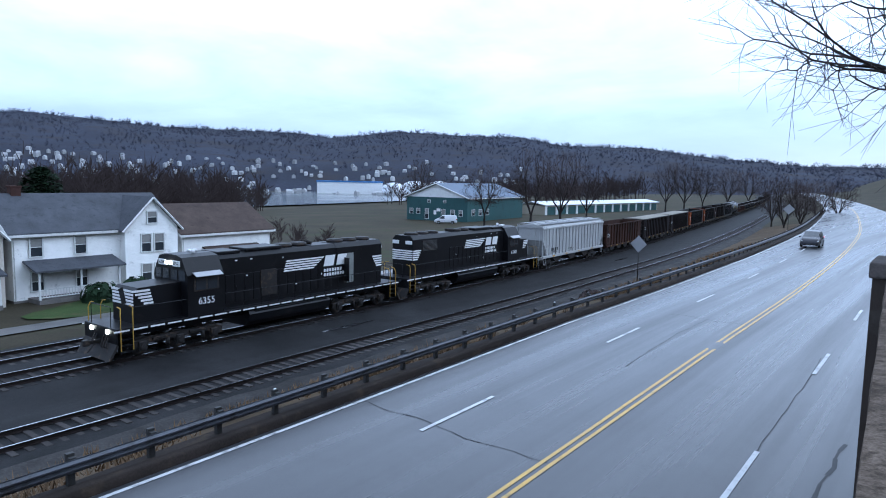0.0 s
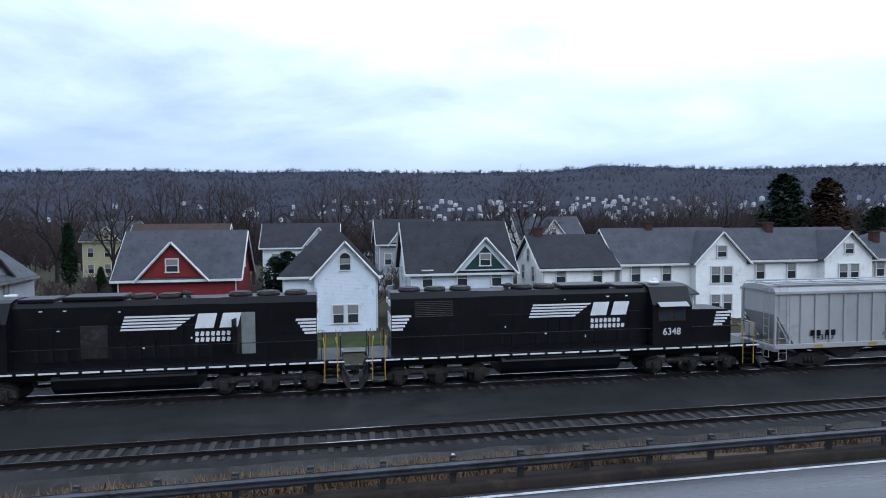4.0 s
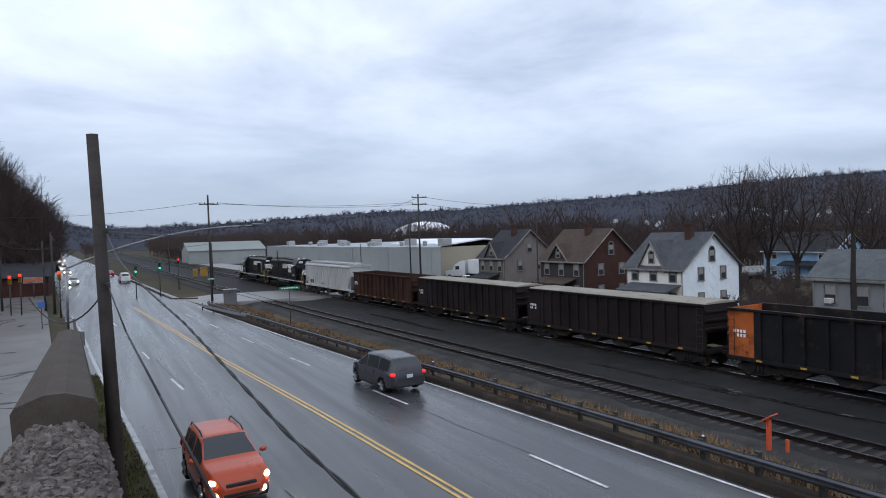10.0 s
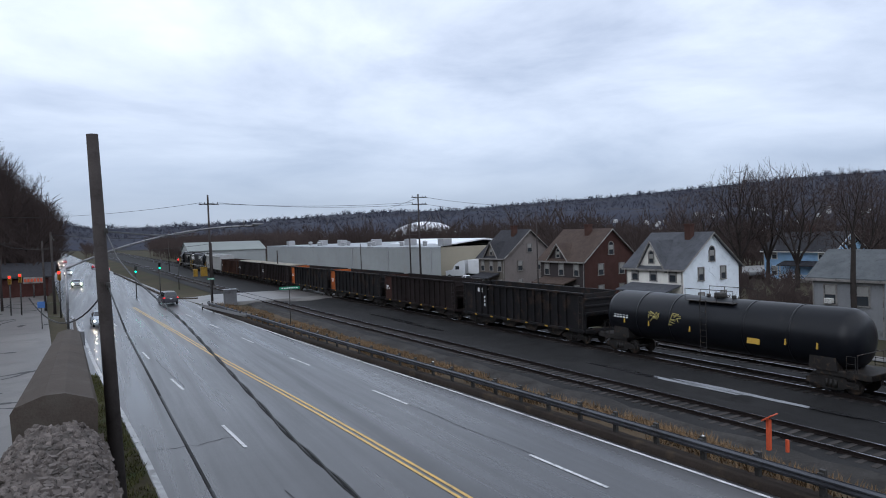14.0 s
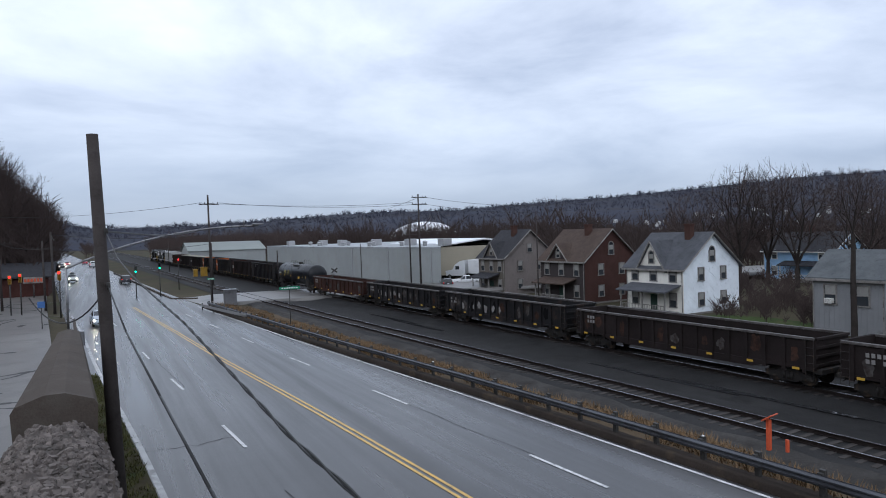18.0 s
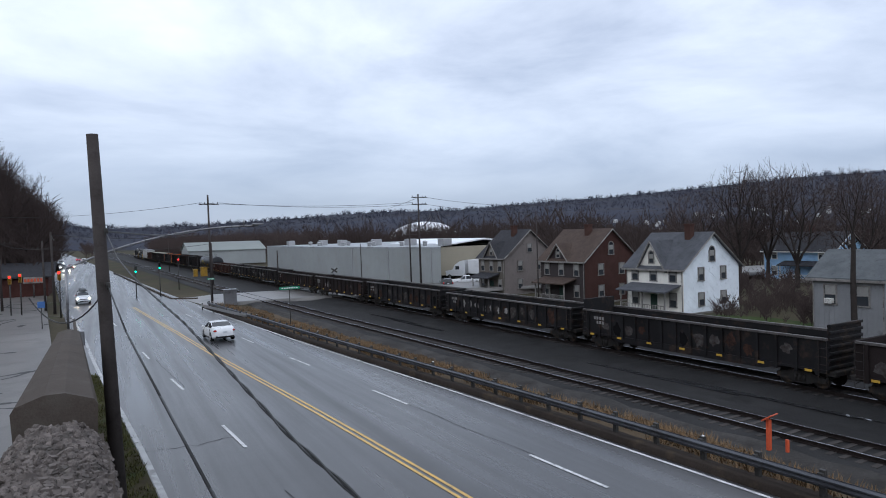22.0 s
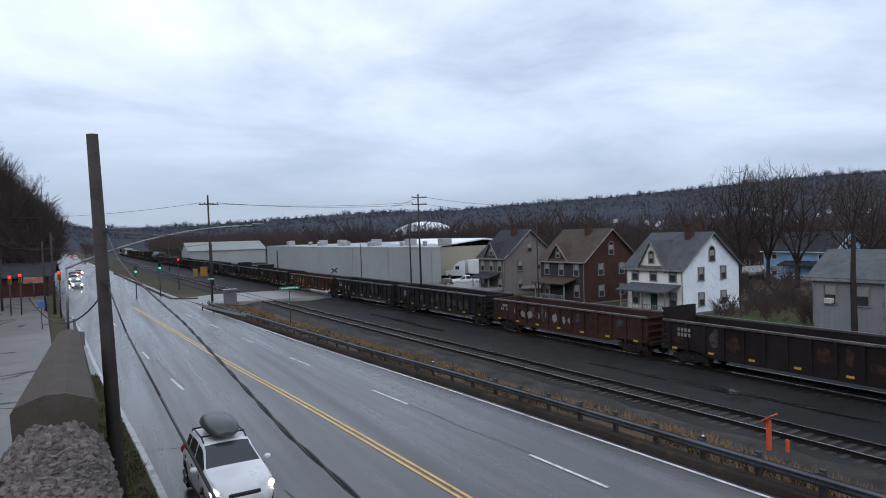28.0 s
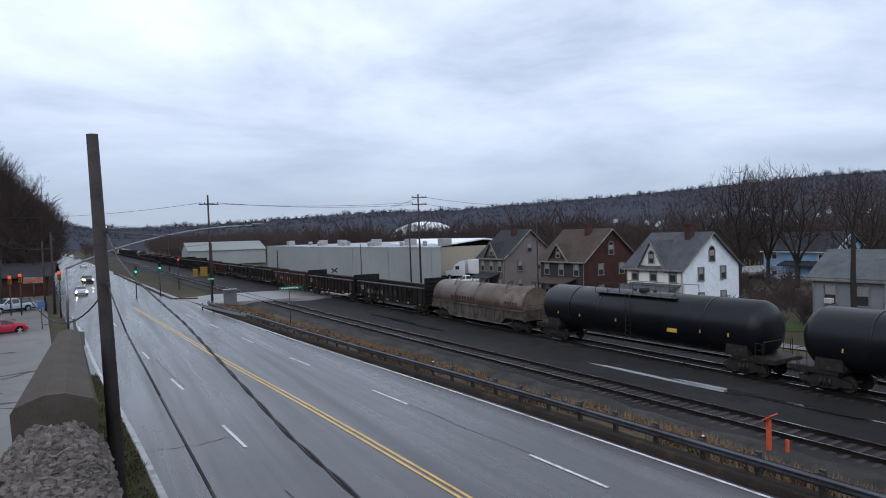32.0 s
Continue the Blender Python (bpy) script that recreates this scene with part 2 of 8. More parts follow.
M_TIE = paint("weathered_tie", (0.052, 0.047, 0.045), 0.85, 0, 2, 0.3, island=True)
M_BALLAST = paint("dark_ballast", (0.025, 0.0245, 0.025), 0.75, 0, 0.6, 0.4, (0.016, 0.016, 0.016), 0.35, 1.0, 22)
M_ASPHALT = paint("wet_asphalt", (0.05, 0.05, 0.053), 0.3, 0, 0.25, 0.25, (0.035, 0.035, 0.037), 0.3, 0.12, 90)
M_LOT = paint("damp_lot", (0.12, 0.113, 0.107), 0.38, 0, 0.3, 0.3, (0.05, 0.048, 0.045), 0.3, 0.2, 40)
M_GROUND = paint("winter_soil", (0.05, 0.043, 0.028), 0.9, 0, 0.15, 0.4, (0.04, 0.05, 0.02), 0.25, 0.6, 6)
# far hillside woods: blue of distance haze is mixed into the base colour
M_HAZEWOODS = paint("haze_blue_woodland", (0.031, 0.034, 0.049), 0.95, 0, 0.02, 0.35, (0.035, 0.03, 0.03), 0.3, 0.0, 0.3)
M_WATER = paint("river_water", (0.05, 0.06, 0.065), 0.12, 0, 0.05, 0.1, bump=0.1, fine=1.0)
M_LINEW = paint("road_line_white", (0.55, 0.55, 0.55), 0.4, 0, 2, 0.15, (0.12, 0.12, 0.125), 0.28, 0.1)
M_LINEY = paint("road_line_yellow", (0.55, 0.34, 0.06), 0.4, 0, 2, 0.15, (0.2, 0.15, 0.06), 0.15, 0.1)
M_CONC = paint("weathered_concrete", (0.066, 0.054, 0.046), 0.75, 0, 1.2, 0.22, (0.09, 0.08, 0.07), 0.25, 0.5, 40)
M_STONE = paint("broken_limestone", (0.125, 0.108, 0.1), 0.85, 0, 2.5, 0.3, (0.06, 0.055, 0.05), 0.3, 0.5, 25, island=True)
M_GALV = paint("galvanised_rail", (0.2, 0.2, 0.21), 0.4, 0.8, 1, 0.2, (0.07, 0.06, 0.055), 0.25)
M_POST = paint("dark_steel_post", (0.05, 0.048, 0.046), 0.6, 0.4, 2, 0.25)
M_WOODPOLE = paint("weathered_pole", (0.052, 0.045, 0.043), 0.85, 0, 2, 0.25, (0.03, 0.026, 0.024), 0.25, 0.5, 30)
M_CABLE = paint("black_cable", (0.015, 0.015, 0.016), 0.5, 0, 5, 0.2)
M_GLASS = paint("dark_window_glass", (0.03, 0.034, 0.04), 0.08, 0, 0.5, 0.3, bump=0)
M_BARK = paint("grey_bark", (0.034, 0.029, 0.027), 0.9, 0, 3, 0.3, bump=0.6, fine=25)
M_TWIG = paint("brown_twigs", (0.06, 0.046, 0.043), 0.9, 0, 2, 0.3, island=True, bump=0)
M_GRASS = paint("dead_grass", (0.15, 0.1, 0.058), 0.9, 0, 1, 0.3, island=True, bump=0)
M_LAWN = paint("winter_lawn", (0.04, 0.06, 0.02), 0.9, 0, 0.5, 0.35, (0.08, 0.07, 0.035), 0.3, 0.6, 12)
M_PINE = paint("pine_needles", (0.018, 0.032, 0.016), 0.85, 0, 2, 0.35, island=True, bump=0)
M_BRICKC = paint("chimney_brick", (0.065, 0.036, 0.03), 0.85, 0, 3, 0.25, (0.05, 0.03, 0.025), 0.25)
M_TRIM = paint("white_trim", (0.62, 0.62, 0.6), 0.6, 0, 2, 0.1, (0.3, 0.28, 0.25), 0.12)


def wheel_paths(mt):
    """Long wet streaks along the lanes: smoother and darker where tyres run."""
    n, l = mt.node_tree.nodes, mt.node_tree.links
    b = n["Principled BSDF"]
    tc, mp, ns = n.new("ShaderNodeTexCoord"), n.new("ShaderNodeMapping"), n.new("ShaderNodeTexNoise")
    mp.inputs["Scale"].default_value = (0.9, 0.022, 1)
    ns.inputs["Scale"].default_value, ns.inputs["Detail"].default_value, ns.inputs["Roughness"].default_value = 1.0, 5, 0.6
    l.new(tc.outputs["Object"], mp.inputs["Vector"])
    l.new(mp.outputs[0], ns.inputs["Vector"])
    mr = n.new("ShaderNodeMapRange")
    mr.inputs["From Min"].default_value, mr.inputs["From Max"].default_value = 0.32, 0.68
    mr.inputs["To Min"].default_value, mr.inputs["To Max"].default_value = 0.2, 0.4
    l.new(ns.outputs["Fac"], mr.inputs["Value"])
    l.new(mr.outputs[0], b.inputs["Roughness"])


wheel_paths(M_ASPHALT)
# ---- the plan: lines that run with the valley ----
ROAD = [(-700, 112), (-400, 52), (-254, 27.5), (-190, 19.2), (-150, 14.8), (-120, 12.6), (-90, 11.3), (-59, 10.8), (-33, 10.5), (0, 9.46), (25, 8.2), (48, 6.5), (66, 5.4), (86, 3.9), (131, 1.0), (200, -3.5), (400, -17), (900, -50)]
ROADZ = [(-700, 1.0), (-120, 1.2), (-70, 1.1), (0, 0), (70, -1.1), (120, -1.45), (400, -1.5), (900, -1.5)]
NEAR = [(-700, 142), (-377, 70.8), (-286, 55.2), (-191, 40), (-153, 34.8), (-120, 31.3), (-102, 30.1), (-88, 29.3), (-60, 28.1), (-40, 27.2), (-20, 26.2), (0, 25.18), (20, 23.99), (40, 22.6), (60, 21.1), (80, 19.8), (97, 18.8), (140, 16.6), (200, 13.6), (300, 9.0), (500, 0.5), (900, -18)]
MAIN = [(-1000, 215), (-700, 150), (-402, 84), (-242, 57), (-175, 46.8), (-135, 41), (-114, 38.6), (-100, 37.4), (-80, 36.27), (-60, 35.32), (-40, 34.46), (-20, 33.65), (0, 32.84), (20, 31.97), (40, 31.0), (60, 30.0), (80, 28.95), (97, 28.0), (140, 26.2), (200, 23.4), (300, 18.8), (500, 10.5), (900, -8)]
RAILZ = -1.04


def smooth(table, y):
    """Gentle curve through the table (monotone cubic)."""
    n = len(table)
    i = 0
    while i < n - 2 and y > table[i + 1][0]:
        i += 1
    (y0, x0), (y1, x1) = table[i], table[i + 1]
    def slope(j):
        if j <= 0:
            return (table[1][1] - table[0][1]) / (table[1][0] - table[0][0])
        if j >= n - 1:
            return (table[-1][1] - table[-2][1]) / (table[-1][0] - table[-2][0])
        h0, h1 = table[j][0] - table[j - 1][0], table[j + 1][0] - table[j][0]
        d0, d1 = (table[j][1] - table[j - 1][1]) / h0, (table[j + 1][1] - table[j][1]) / h1
        return (d0 * h1 + d1 * h0) / (h0 + h1)
    h = y1 - y0
    u = (y - y0) / h
    if u < 0 or u > 1:
        return x0 + slope(i if u < 0 else i + 1) * (y - y0) if u < 0 else x1 + slope(i + 1) * (y - y1)
    return (2 * u**3 - 3 * u**2 + 1) * x0 + (u**3 - 2 * u**2 + u) * h * slope(i) + (3 * u**2 - 2 * u**3) * x1 + (u**3 - u**2) * h * slope(i + 1)


def lin(table, y):
    return float(np.interp(y, [a for a, _ in table], [b for _, b in table]))


road_x = lambda y: smooth(ROAD, y)
road_z = lambda y: lin(ROADZ, y)
near_x = lambda y: smooth(NEAR, y)
main_x = lambda y: smooth(MAIN, y)
far_x = lambda y: smooth(MAIN, y) + 3.9
# ---- land ----
def strip(bm, ys, cols):
    """A sheet from rows of points; cols(y) gives the points of one row."""
    rows = [[bm.verts.new(p) for p in cols(y)] for y in ys]
    for a, b in zip(rows, rows[1:]):
        for i in range(len(a) - 1):
            f = bm.faces.new((a[i], a[i + 1], b[i + 1], b[i]))
            f.smooth = True


YS = [-1000, -850, -700, -560, -460, -380, -320, -270, -230] + list(range(-200, 220, 5)) + [230, 260, 300, 350, 420, 500, 620, 760, 900]


def land_row(y):
    rc, rz, nx, fx = road_x(y), road_z(y), near_x(y), far_x(y)
    lift = 1.0 if y < -4 else max(0.0, 1 - (y + 4) / 30)
    wood = 1.0 if y > 132 else 0.0
    return [(rc - 900, y, 150), (rc - 330, y, 90), (rc - 120, y, 30), (rc - 45, y, rz + 3 * lift + 26 * wood), (rc - 20, y, rz + 0.1 + 8.5 * wood), (rc - 9.5, y, rz + 0.02), (rc - 7.6, y, rz - 0.03), (rc + 7.4, y, rz - 0.03), (rc + 9.5, y, min(rz - 0.25, rz * 0.5 - 0.5)),
            (nx - 3.2, y, RAILZ - 0.42), (nx, y, RAILZ - 0.5), (fx, y, RAILZ - 0.5), (fx + 3.5, y, RAILZ - 0.4), (fx + 7, y, -1.6), (fx + 13, y, -2.45), (fx + 70, y, -2.7), (fx + 120, y, -4), (fx + 190, y, -7.5), (fx + 330, y, -8), (fx + 900, y, -8), (fx + 2600, y, -8)]


bm = bmesh.new()
strip(bm, YS, land_row)
tagged(part("ground", bm, M_GROUND), "brown winter soil and dead grass along the valley", "ground", kind="structure")

bm = bmesh.new()
strip(bm, YS, lambda y: [(road_x(y) + o, y, road_z(y) + c) for o, c in ((-7.9, 0), (-3.8, 0.03), (0, 0.07), (3.8, 0.03), (7.4, 0))])
tagged(part("road", bm, M_ASPHALT), "wet dark grey four-lane asphalt highway", "road", kind="structure")

# crossing street, parking lots
bm = bmesh.new()
strip(bm, [89.9, 90, 92, 95, 98, 101, 104, 106, 106.1], lambda y: [(x, y - 0.12 * (x - road_x(y)), (-.5 if y < 90 or y > 106 else 0) + lin([(3, -1.35), (12, -1.36), (15, -1.1), (44, -1.02), (50, -1.25), (70, -1.3), (140, -1.6)], x)) for x in (6, 9, 12, 15, 20, 28, 36, 44, 50, 70, 140)])
tagged(part("side_street", bm, M_LOT), "worn grey side street over the level crossing", "road", kind="structure")
bm = bmesh.new()
strip(bm, [16, 24, 34, 45, 60, 80, 100, 116, 130], lambda y: [(road_x(y) - o, y, road_z(y) + 0.16) for o in (9.5, 12, 18, 26, 40)])
tagged(part("parking_lot", bm, M_LOT), "patched damp concrete parking lot beside the highway", "lot", kind="structure")
bm = bmesh.new()
strip(bm, [96, 110, 130, 160, 200, 240], lambda y: [(main_x(y) + o, y, -1.25) for o in (8, 12, 16)])
tagged(part("yard_lane", bm, M_LOT), "gravel lane beside the warehouse", "lane", kind="structure")


def line_band(bm, o, w, y0, y1, lift=0.012, step=5.0):
    n = max(1, int(abs(y1 - y0) / step))
    prev = None
    for i in range(n + 1):
        y = y0 + (y1 - y0) * i / n
        c = 0.07 * max(0, 1 - abs(o) / 7.5)
        row = [bm.verts.new((road_x(y) + o + s * w / 2, y, road_z(y) + c + lift)) for s in (-1, 1)]
        if prev:
            bm.faces.new((prev[0], prev[1], row[1], row[0]))
        prev = row


LEFT, RIGHT, DASHL, DASHR = -7.0, 6.75, -3.86, 3.75
markings = tagged(new("road_marking"), "worn white and yellow lane lines on wet asphalt", "road marking", kind="structure")
for o in (-0.12, 0.12):
    bm = bmesh.new()
    line_band(bm, o, 0.11, -400, 93)
    part("centre_line", bm, M_LINEY, markings, "yellow centre line")
M_GUTTER = paint("wet_gutter_concrete", (0.3, 0.3, 0.3), 0.3, 0, 1.2, 0.3, (0.09, 0.085, 0.08), 0.35, 0.2, 30)
for o, w, mt, label in ((LEFT - .08, .2, M_GUTTER, "pale wet gutter along the verge"), (RIGHT, .13, M_LINEW, "white edge line")):
    bm = bmesh.new()
    line_band(bm, o, w, -380, 88, step=1.0)
    part("edge_line", bm, mt, markings, label)
for o, first, step in ((DASHL, 24.4, 12.05), (DASHR, 14.45, 12.25)):
    for k in range(-16, 6):
        y = first + step * k
        bm = bmesh.new()
        line_band(bm, o, 0.13, y, y + 3.6)
        part("lane_dash", bm, M_LINEW, markings)


# ---- tracks ----
def rail_run(xf, off, y0, y1, name, parent):
    prof = [(-.07, 0), (.07, 0), (.07, .015), (.012, .04), (.012, .13), (.036, .14), (.036, .178), (-.036, .178), (-.036, .14), (-.012, .13), (-.012, .04), (-.07, .015)]
    bm = bmesh.new()
    prev = None
    y = y0
    while y <= y1:
        x = xf(y) + off
        ring = [bm.verts.new((x + a, y, RAILZ - 0.178 + b)) for a, b in prof]
        if prev:
            for i in range(len(prof)):
                f = bm.faces.new((prev[i], prev[(i + 1) % len(prof)], ring[(i + 1) % len(prof)], ring[i]))
                f.material_index = 1 if i in (6,) else 0
        prev = ring
        y += 4 if abs(y) < 240 else 15
    return part(name, bm, [M_RAIL, M_RAILTOP], parent)


bm = bmesh.new()
rs = random.Random(4)


def bed_row(y):
    out = []
    for xf in (near_x, main_x, far_x):
        x = xf(y)
        for o, z in ((-2.7, -0.34), (-1.6, -0.19), (-0.75, -0.2), (0, -0.21), (0.75, -0.2), (1.6, -0.19), (2.7, -0.34)):
            if xf is far_x and o < -1.5 or xf is main_x and o > 1.7:
                continue
            out.append((x + o + rs.uniform(-.05, .05), y, RAILZ + z + rs.uniform(-.025, .025)))
        if xf is near_x:
            x2 = main_x(y) - 2.7
            for k in (0.25, 0.5, 0.75):
                out.append((x + 2.7 + (x2 - x - 2.7) * k, y, RAILZ - 0.38 + rs.uniform(-.03, .03)))
    return out


strip(bm, [-900, -700, -500, -400, -320, -260] + [-220 + 1.5 * i for i in range(290)] + [220, 300, 420, 600, 900], bed_row)
tagged(part("ballast_bed", bm, M_BALLAST), "dark damp ballast and cinders under the tracks", "ballast", kind="structure")

bm = bmesh.new()
box(bm, (0, 0, 0), (2.55, 0.22, 0.16), cut=0.012)
tie_mesh = mesh("tie", bm, M_TIE)
rt = random.Random(8)
for name, xf, label in (("near_track", near_x, "empty railway track with worn rails and wooden ties"), ("main_track", main_x, "railway track that carries the freight train"), ("far_track", far_x, "railway track behind the freight train")):
    tr = tagged(new(name), label, "railway track", kind="structure")
    for off in (-0.75, 0.75):
        rail_run(xf, off, -900, 880, "rail", tr)
    rest = bmesh.new()
    near0, near1 = (-58, 86) if xf is near_x else (-30, 5) if xf is main_x else (0, 0)
    y = -260.0
    while y < 200:
        x = xf(y)
        dz = rt.uniform(-.02, .015)
        a = math.degrees(math.atan((xf(y + .5) - xf(y - .5))))
        if near0 < y < near1:
            share("tie", tie_mesh, tr, pose(x + rt.uniform(-.06, .06), y, RAILZ - 0.25 + dz, rt.uniform(-1, 1), 0, -a + rt.uniform(-2, 2)))
        else:
            box(rest, (x, y, RAILZ - 0.25 + dz), (2.55, 0.22, 0.16), -a)
        y += 0.54
    tagged(part("ties", rest, M_TIE, tr), kind="stuff")

# ---- hills across the valley ----
CREST = [(-40, 6), (-20, 3.5), (-9, 3.2), (-5, 2.0), (0, 1.0), (8, 1.2), (13.8, 1.5), (20.9, 1.9), (28.3, 1.9), (35.6, 2.3), (42.6, 2.6), (49.2, 3.0), (55.3, 3.4), (62, 3.5), (71, 3.9), (80, 3.9), (88, 4.05), (96, 3.9), (106, 3.9), (111, 4.3), (120, 3.7), (130, 3.6), (133, 3.25), (138.5, 3.95), (144, 3.7), (149, 3.6), (152, 3.0), (155, 2.9), (159, 2.8), (163.6, 2.1), (167, 1.8), (170, 1.5), (176, 1.4), (184, 2.5), (200, 5)]
bm = bmesh.new()
rows = []
for k in range(9):
    r = 760 + k * 105
    row = []
    for i in range(481):
        az = -38 + i * 0.5
        el = lin(CREST, az)
        far = 1.0 if az > 10 else 0.9
        top = 7.2 + 1600 * math.tan(radians(el))
        u = k / 8
        z = -9 + (top + 9) * (u ** 0.8) + noise.noise((az * .35, k * .9, 3)) * 14 * u * (1 - u) * 2 + (noise.noise((az * 1.9, k, 7)) * 2.5 + noise.noise((az * 7, k, 1)) * 1.6) * u
        row.append(bm.verts.new((r * math.sin(radians(az)), r * math.cos(radians(az)), z)))
    rows.append(row)
for a, b in zip(rows, rows[1:]):
    for i in range(480):
        f = bm.faces.new((a[i], a[i + 1], b[i + 1], b[i]))
        f.smooth = True
tagged(part("hill_range", bm, M_HAZEWOODS), "long wooded hills in winter across the river", "hill", kind="structure")
bm = bmesh.new()
strip(bm, [-1000, -600, -300, -150, 0, 200, 500, 900], lambda y: [(x, y, -6.8) for x in (far_x(y) + 215, far_x(y) + 300, far_x(y) + 420)])
tagged(part("river", bm, M_WATER), "pale grey river reflecting the sky", "water", kind="structure")

# ---- standing water, lawns and cracks ----
M_PUDDLE = paint("standing_water", (0.03, 0.03, 0.032), 0.06, 0, 1, 0.1, bump=0.02, fine=3)
def blob(bm, x, y, z, rx, ry, turn, seed, n=26):
    """A flat patch with an uneven edge."""
    c, s = math.cos(turn), math.sin(turn)
    vs = []
    for i in range(n):
        a = 2 * math.pi * i / n
        k = 1 + .45 * noise.noise((math.cos(a) * 1.6 + seed * 7, math.sin(a) * 1.6, seed))
        u, v = math.cos(a) * rx * k, math.sin(a) * ry * k
        vs.append(bm.verts.new((x + u * c - v * s, y + u * s + v * c, z)))
    bm.faces.new(vs)


rb = random.Random(12)
for k, y in enumerate([-118, -70, 22, 28, 55, 62]):
    bm = bmesh.new()
    xm = near_x(y) * .42 + main_x(y) * .58
    blob(bm, xm + rb.uniform(-.5, .5), y, RAILZ - .345, (.26 if y > 20 else .22), (5.2 if y > 20 else 2.0), math.atan((near_x(y - 2) - near_x(y + 2)) / 4), k)
    tagged(part("puddle", bm, M_PUDDLE), "shallow rain puddle between the railway tracks", "puddle", "puddles", kind="structure")
for k, (x, y, z, a, b) in enumerate(((far_x(-47) + 14, -48, -2.36, 4.5, 8), (far_x(-70) + 14.5, -69, -2.36, 4, 8), (far_x(41) + 22, 43, -2.44, 4, 6.5), (far_x(62) + 16, 62, -2.4, 3, 9), (far_x(8) + 15, 8, -2.4, 3.4, 10), (far_x(-20) + 15, -20, -2.4, 3.4, 12), (111, -184, -2.8, 7, 5))):
    bm = bmesh.new()
    blob(bm, x, y, z, a, b, 0, 40 + k)
    tagged(part("lawn", bm, M_LAWN), "patch of green winter lawn before the houses", "lawn", "lawns", kind="structure")
# village street between the tracks and the houses
bm = bmesh.new()
strip(bm, list(range(-110, 95, 5)), lambda y: [(far_x(y) + 6.6, y, -1.5), (far_x(y) + 9, y, -1.86), (far_x(y) + 11.6, y, -2.18)])
tagged(part("back_street", bm, M_LOT), "damp gravel street between tracks and houses", "street", kind="structure")
M_TAR = paint("tar_seam", (0.018, 0.018, 0.02), 0.52, 0, 3, 0.2)
bm = bmesh.new()
def seam(pts, w):
    prev = None
    for x, y in pts:
        o = x
        q = Vector((road_x(y) + o, y, road_z(y) + .07 * max(0, 1 - abs(o) / 7.5) + .006))
        if prev is not None:
            d = q - prev
            n2 = Vector((-d.y, d.x, 0)).normalized() * w * rb.uniform(.5, 1.2)
            bm.faces.new([bm.verts.new(p) for p in (prev - n2, prev + n2, q + n2, q - n2)])
        prev = q


y = -140.0
while y < 70:
    o0, o1 = rb.choice(((-3.8, 0), (0, 3.8), (3.8, 7.0), (-7.2, -3.8), (0, 7.0)))
    yy, run = y, []
    for i in range(15):
        yy += rb.uniform(-.16, .16)
        run.append((o0 + (o1 - o0) * i / 14, yy))
    seam(run, .02)
    y += rb.uniform(9, 22) if y < 0 else rb.uniform(16, 34)
for o in (-3.7, 1.9, 3.9):
    yy = -120.0
    while yy < 40:
        n3 = rb.randrange(6, 18)
        run, oo = [], o
        for i in range(n3):
            oo += rb.uniform(-.06, .06)
            run.append((oo, yy + i * .8))
        seam(run, .016)
        yy += n3 * .8 + rb.uniform(14, 40)
yy, run, oo = -62.0, [], -5.6
while yy < -4:
    run.append((oo, yy))
    oo = max(-6.6, min(-5.0, oo + rb.uniform(-.09, .085)))
    yy += .6
seam(run, .05)
tagged(part("tar_seams", bm, M_TAR), "thin dark cracks and tar seams in the asphalt", "road cracks", kind="structure")
bm = bmesh.new()
for i in range(30):
    y = rb.uniform(34, 120)
    blob(bm, road_x(y) - rb.uniform(10, 24), y, road_z(y) + .168, rb.uniform(.5, 2.2), rb.uniform(.08, .5), rb.uniform(-.5, 2.2), 90 + i, 18)
tagged(part("lot_patches", bm, M_TAR), "dark tar patches and wet cracks in the lot", "patches", kind="structure")

# tan dead-grass strip between guardrail and tracks
M_STRAW = paint("flattened_dead_grass", (0.082, 0.06, 0.038), 0.95, 0, 0.5, 0.35, (0.06, 0.06, 0.03), 0.12, 0.9, 14)
bm = bmesh.new()
rz2 = random.Random(6)


def grass_row(y):
    xa, za = road_x(y) + 9.5, min(road_z(y) - .25, road_z(y) * .5 - .5)
    xb, zb = near_x(y) - 3.2, RAILZ - .42
    if xb < xa + .3:
        xb = xa + .3
    row = [(road_x(y) + 8.2, y, road_z(y) - .09), (xa, y, za + .05)]
    row += [(xa + (xb - xa) * u, y, za + (zb - za) * u + .06 + rz2.uniform(-.02, .03)) for u in (.33, .66)]
    return row + [(xb + rz2.uniform(-.1, .15), y, zb + .08), (xb + .25, y, zb - .05)]


def gravel_row(y):
    xb, zb = max(near_x(y) - 3.2, road_x(y) + 9.8), RAILZ - .42
    return [(xb - .25, y, zb + .03), (xb + .1, y, zb + .075 + rz2.uniform(-.02, .02)), (max(xb + .2, near_x(y) - 2.5), y, RAILZ - .24), (max(xb + .4, near_x(y) - 1.9 + rz2.uniform(-.3, .25)), y, RAILZ - .17), (max(xb + .5, near_x(y) - 1.7), y, RAILZ - .3)]


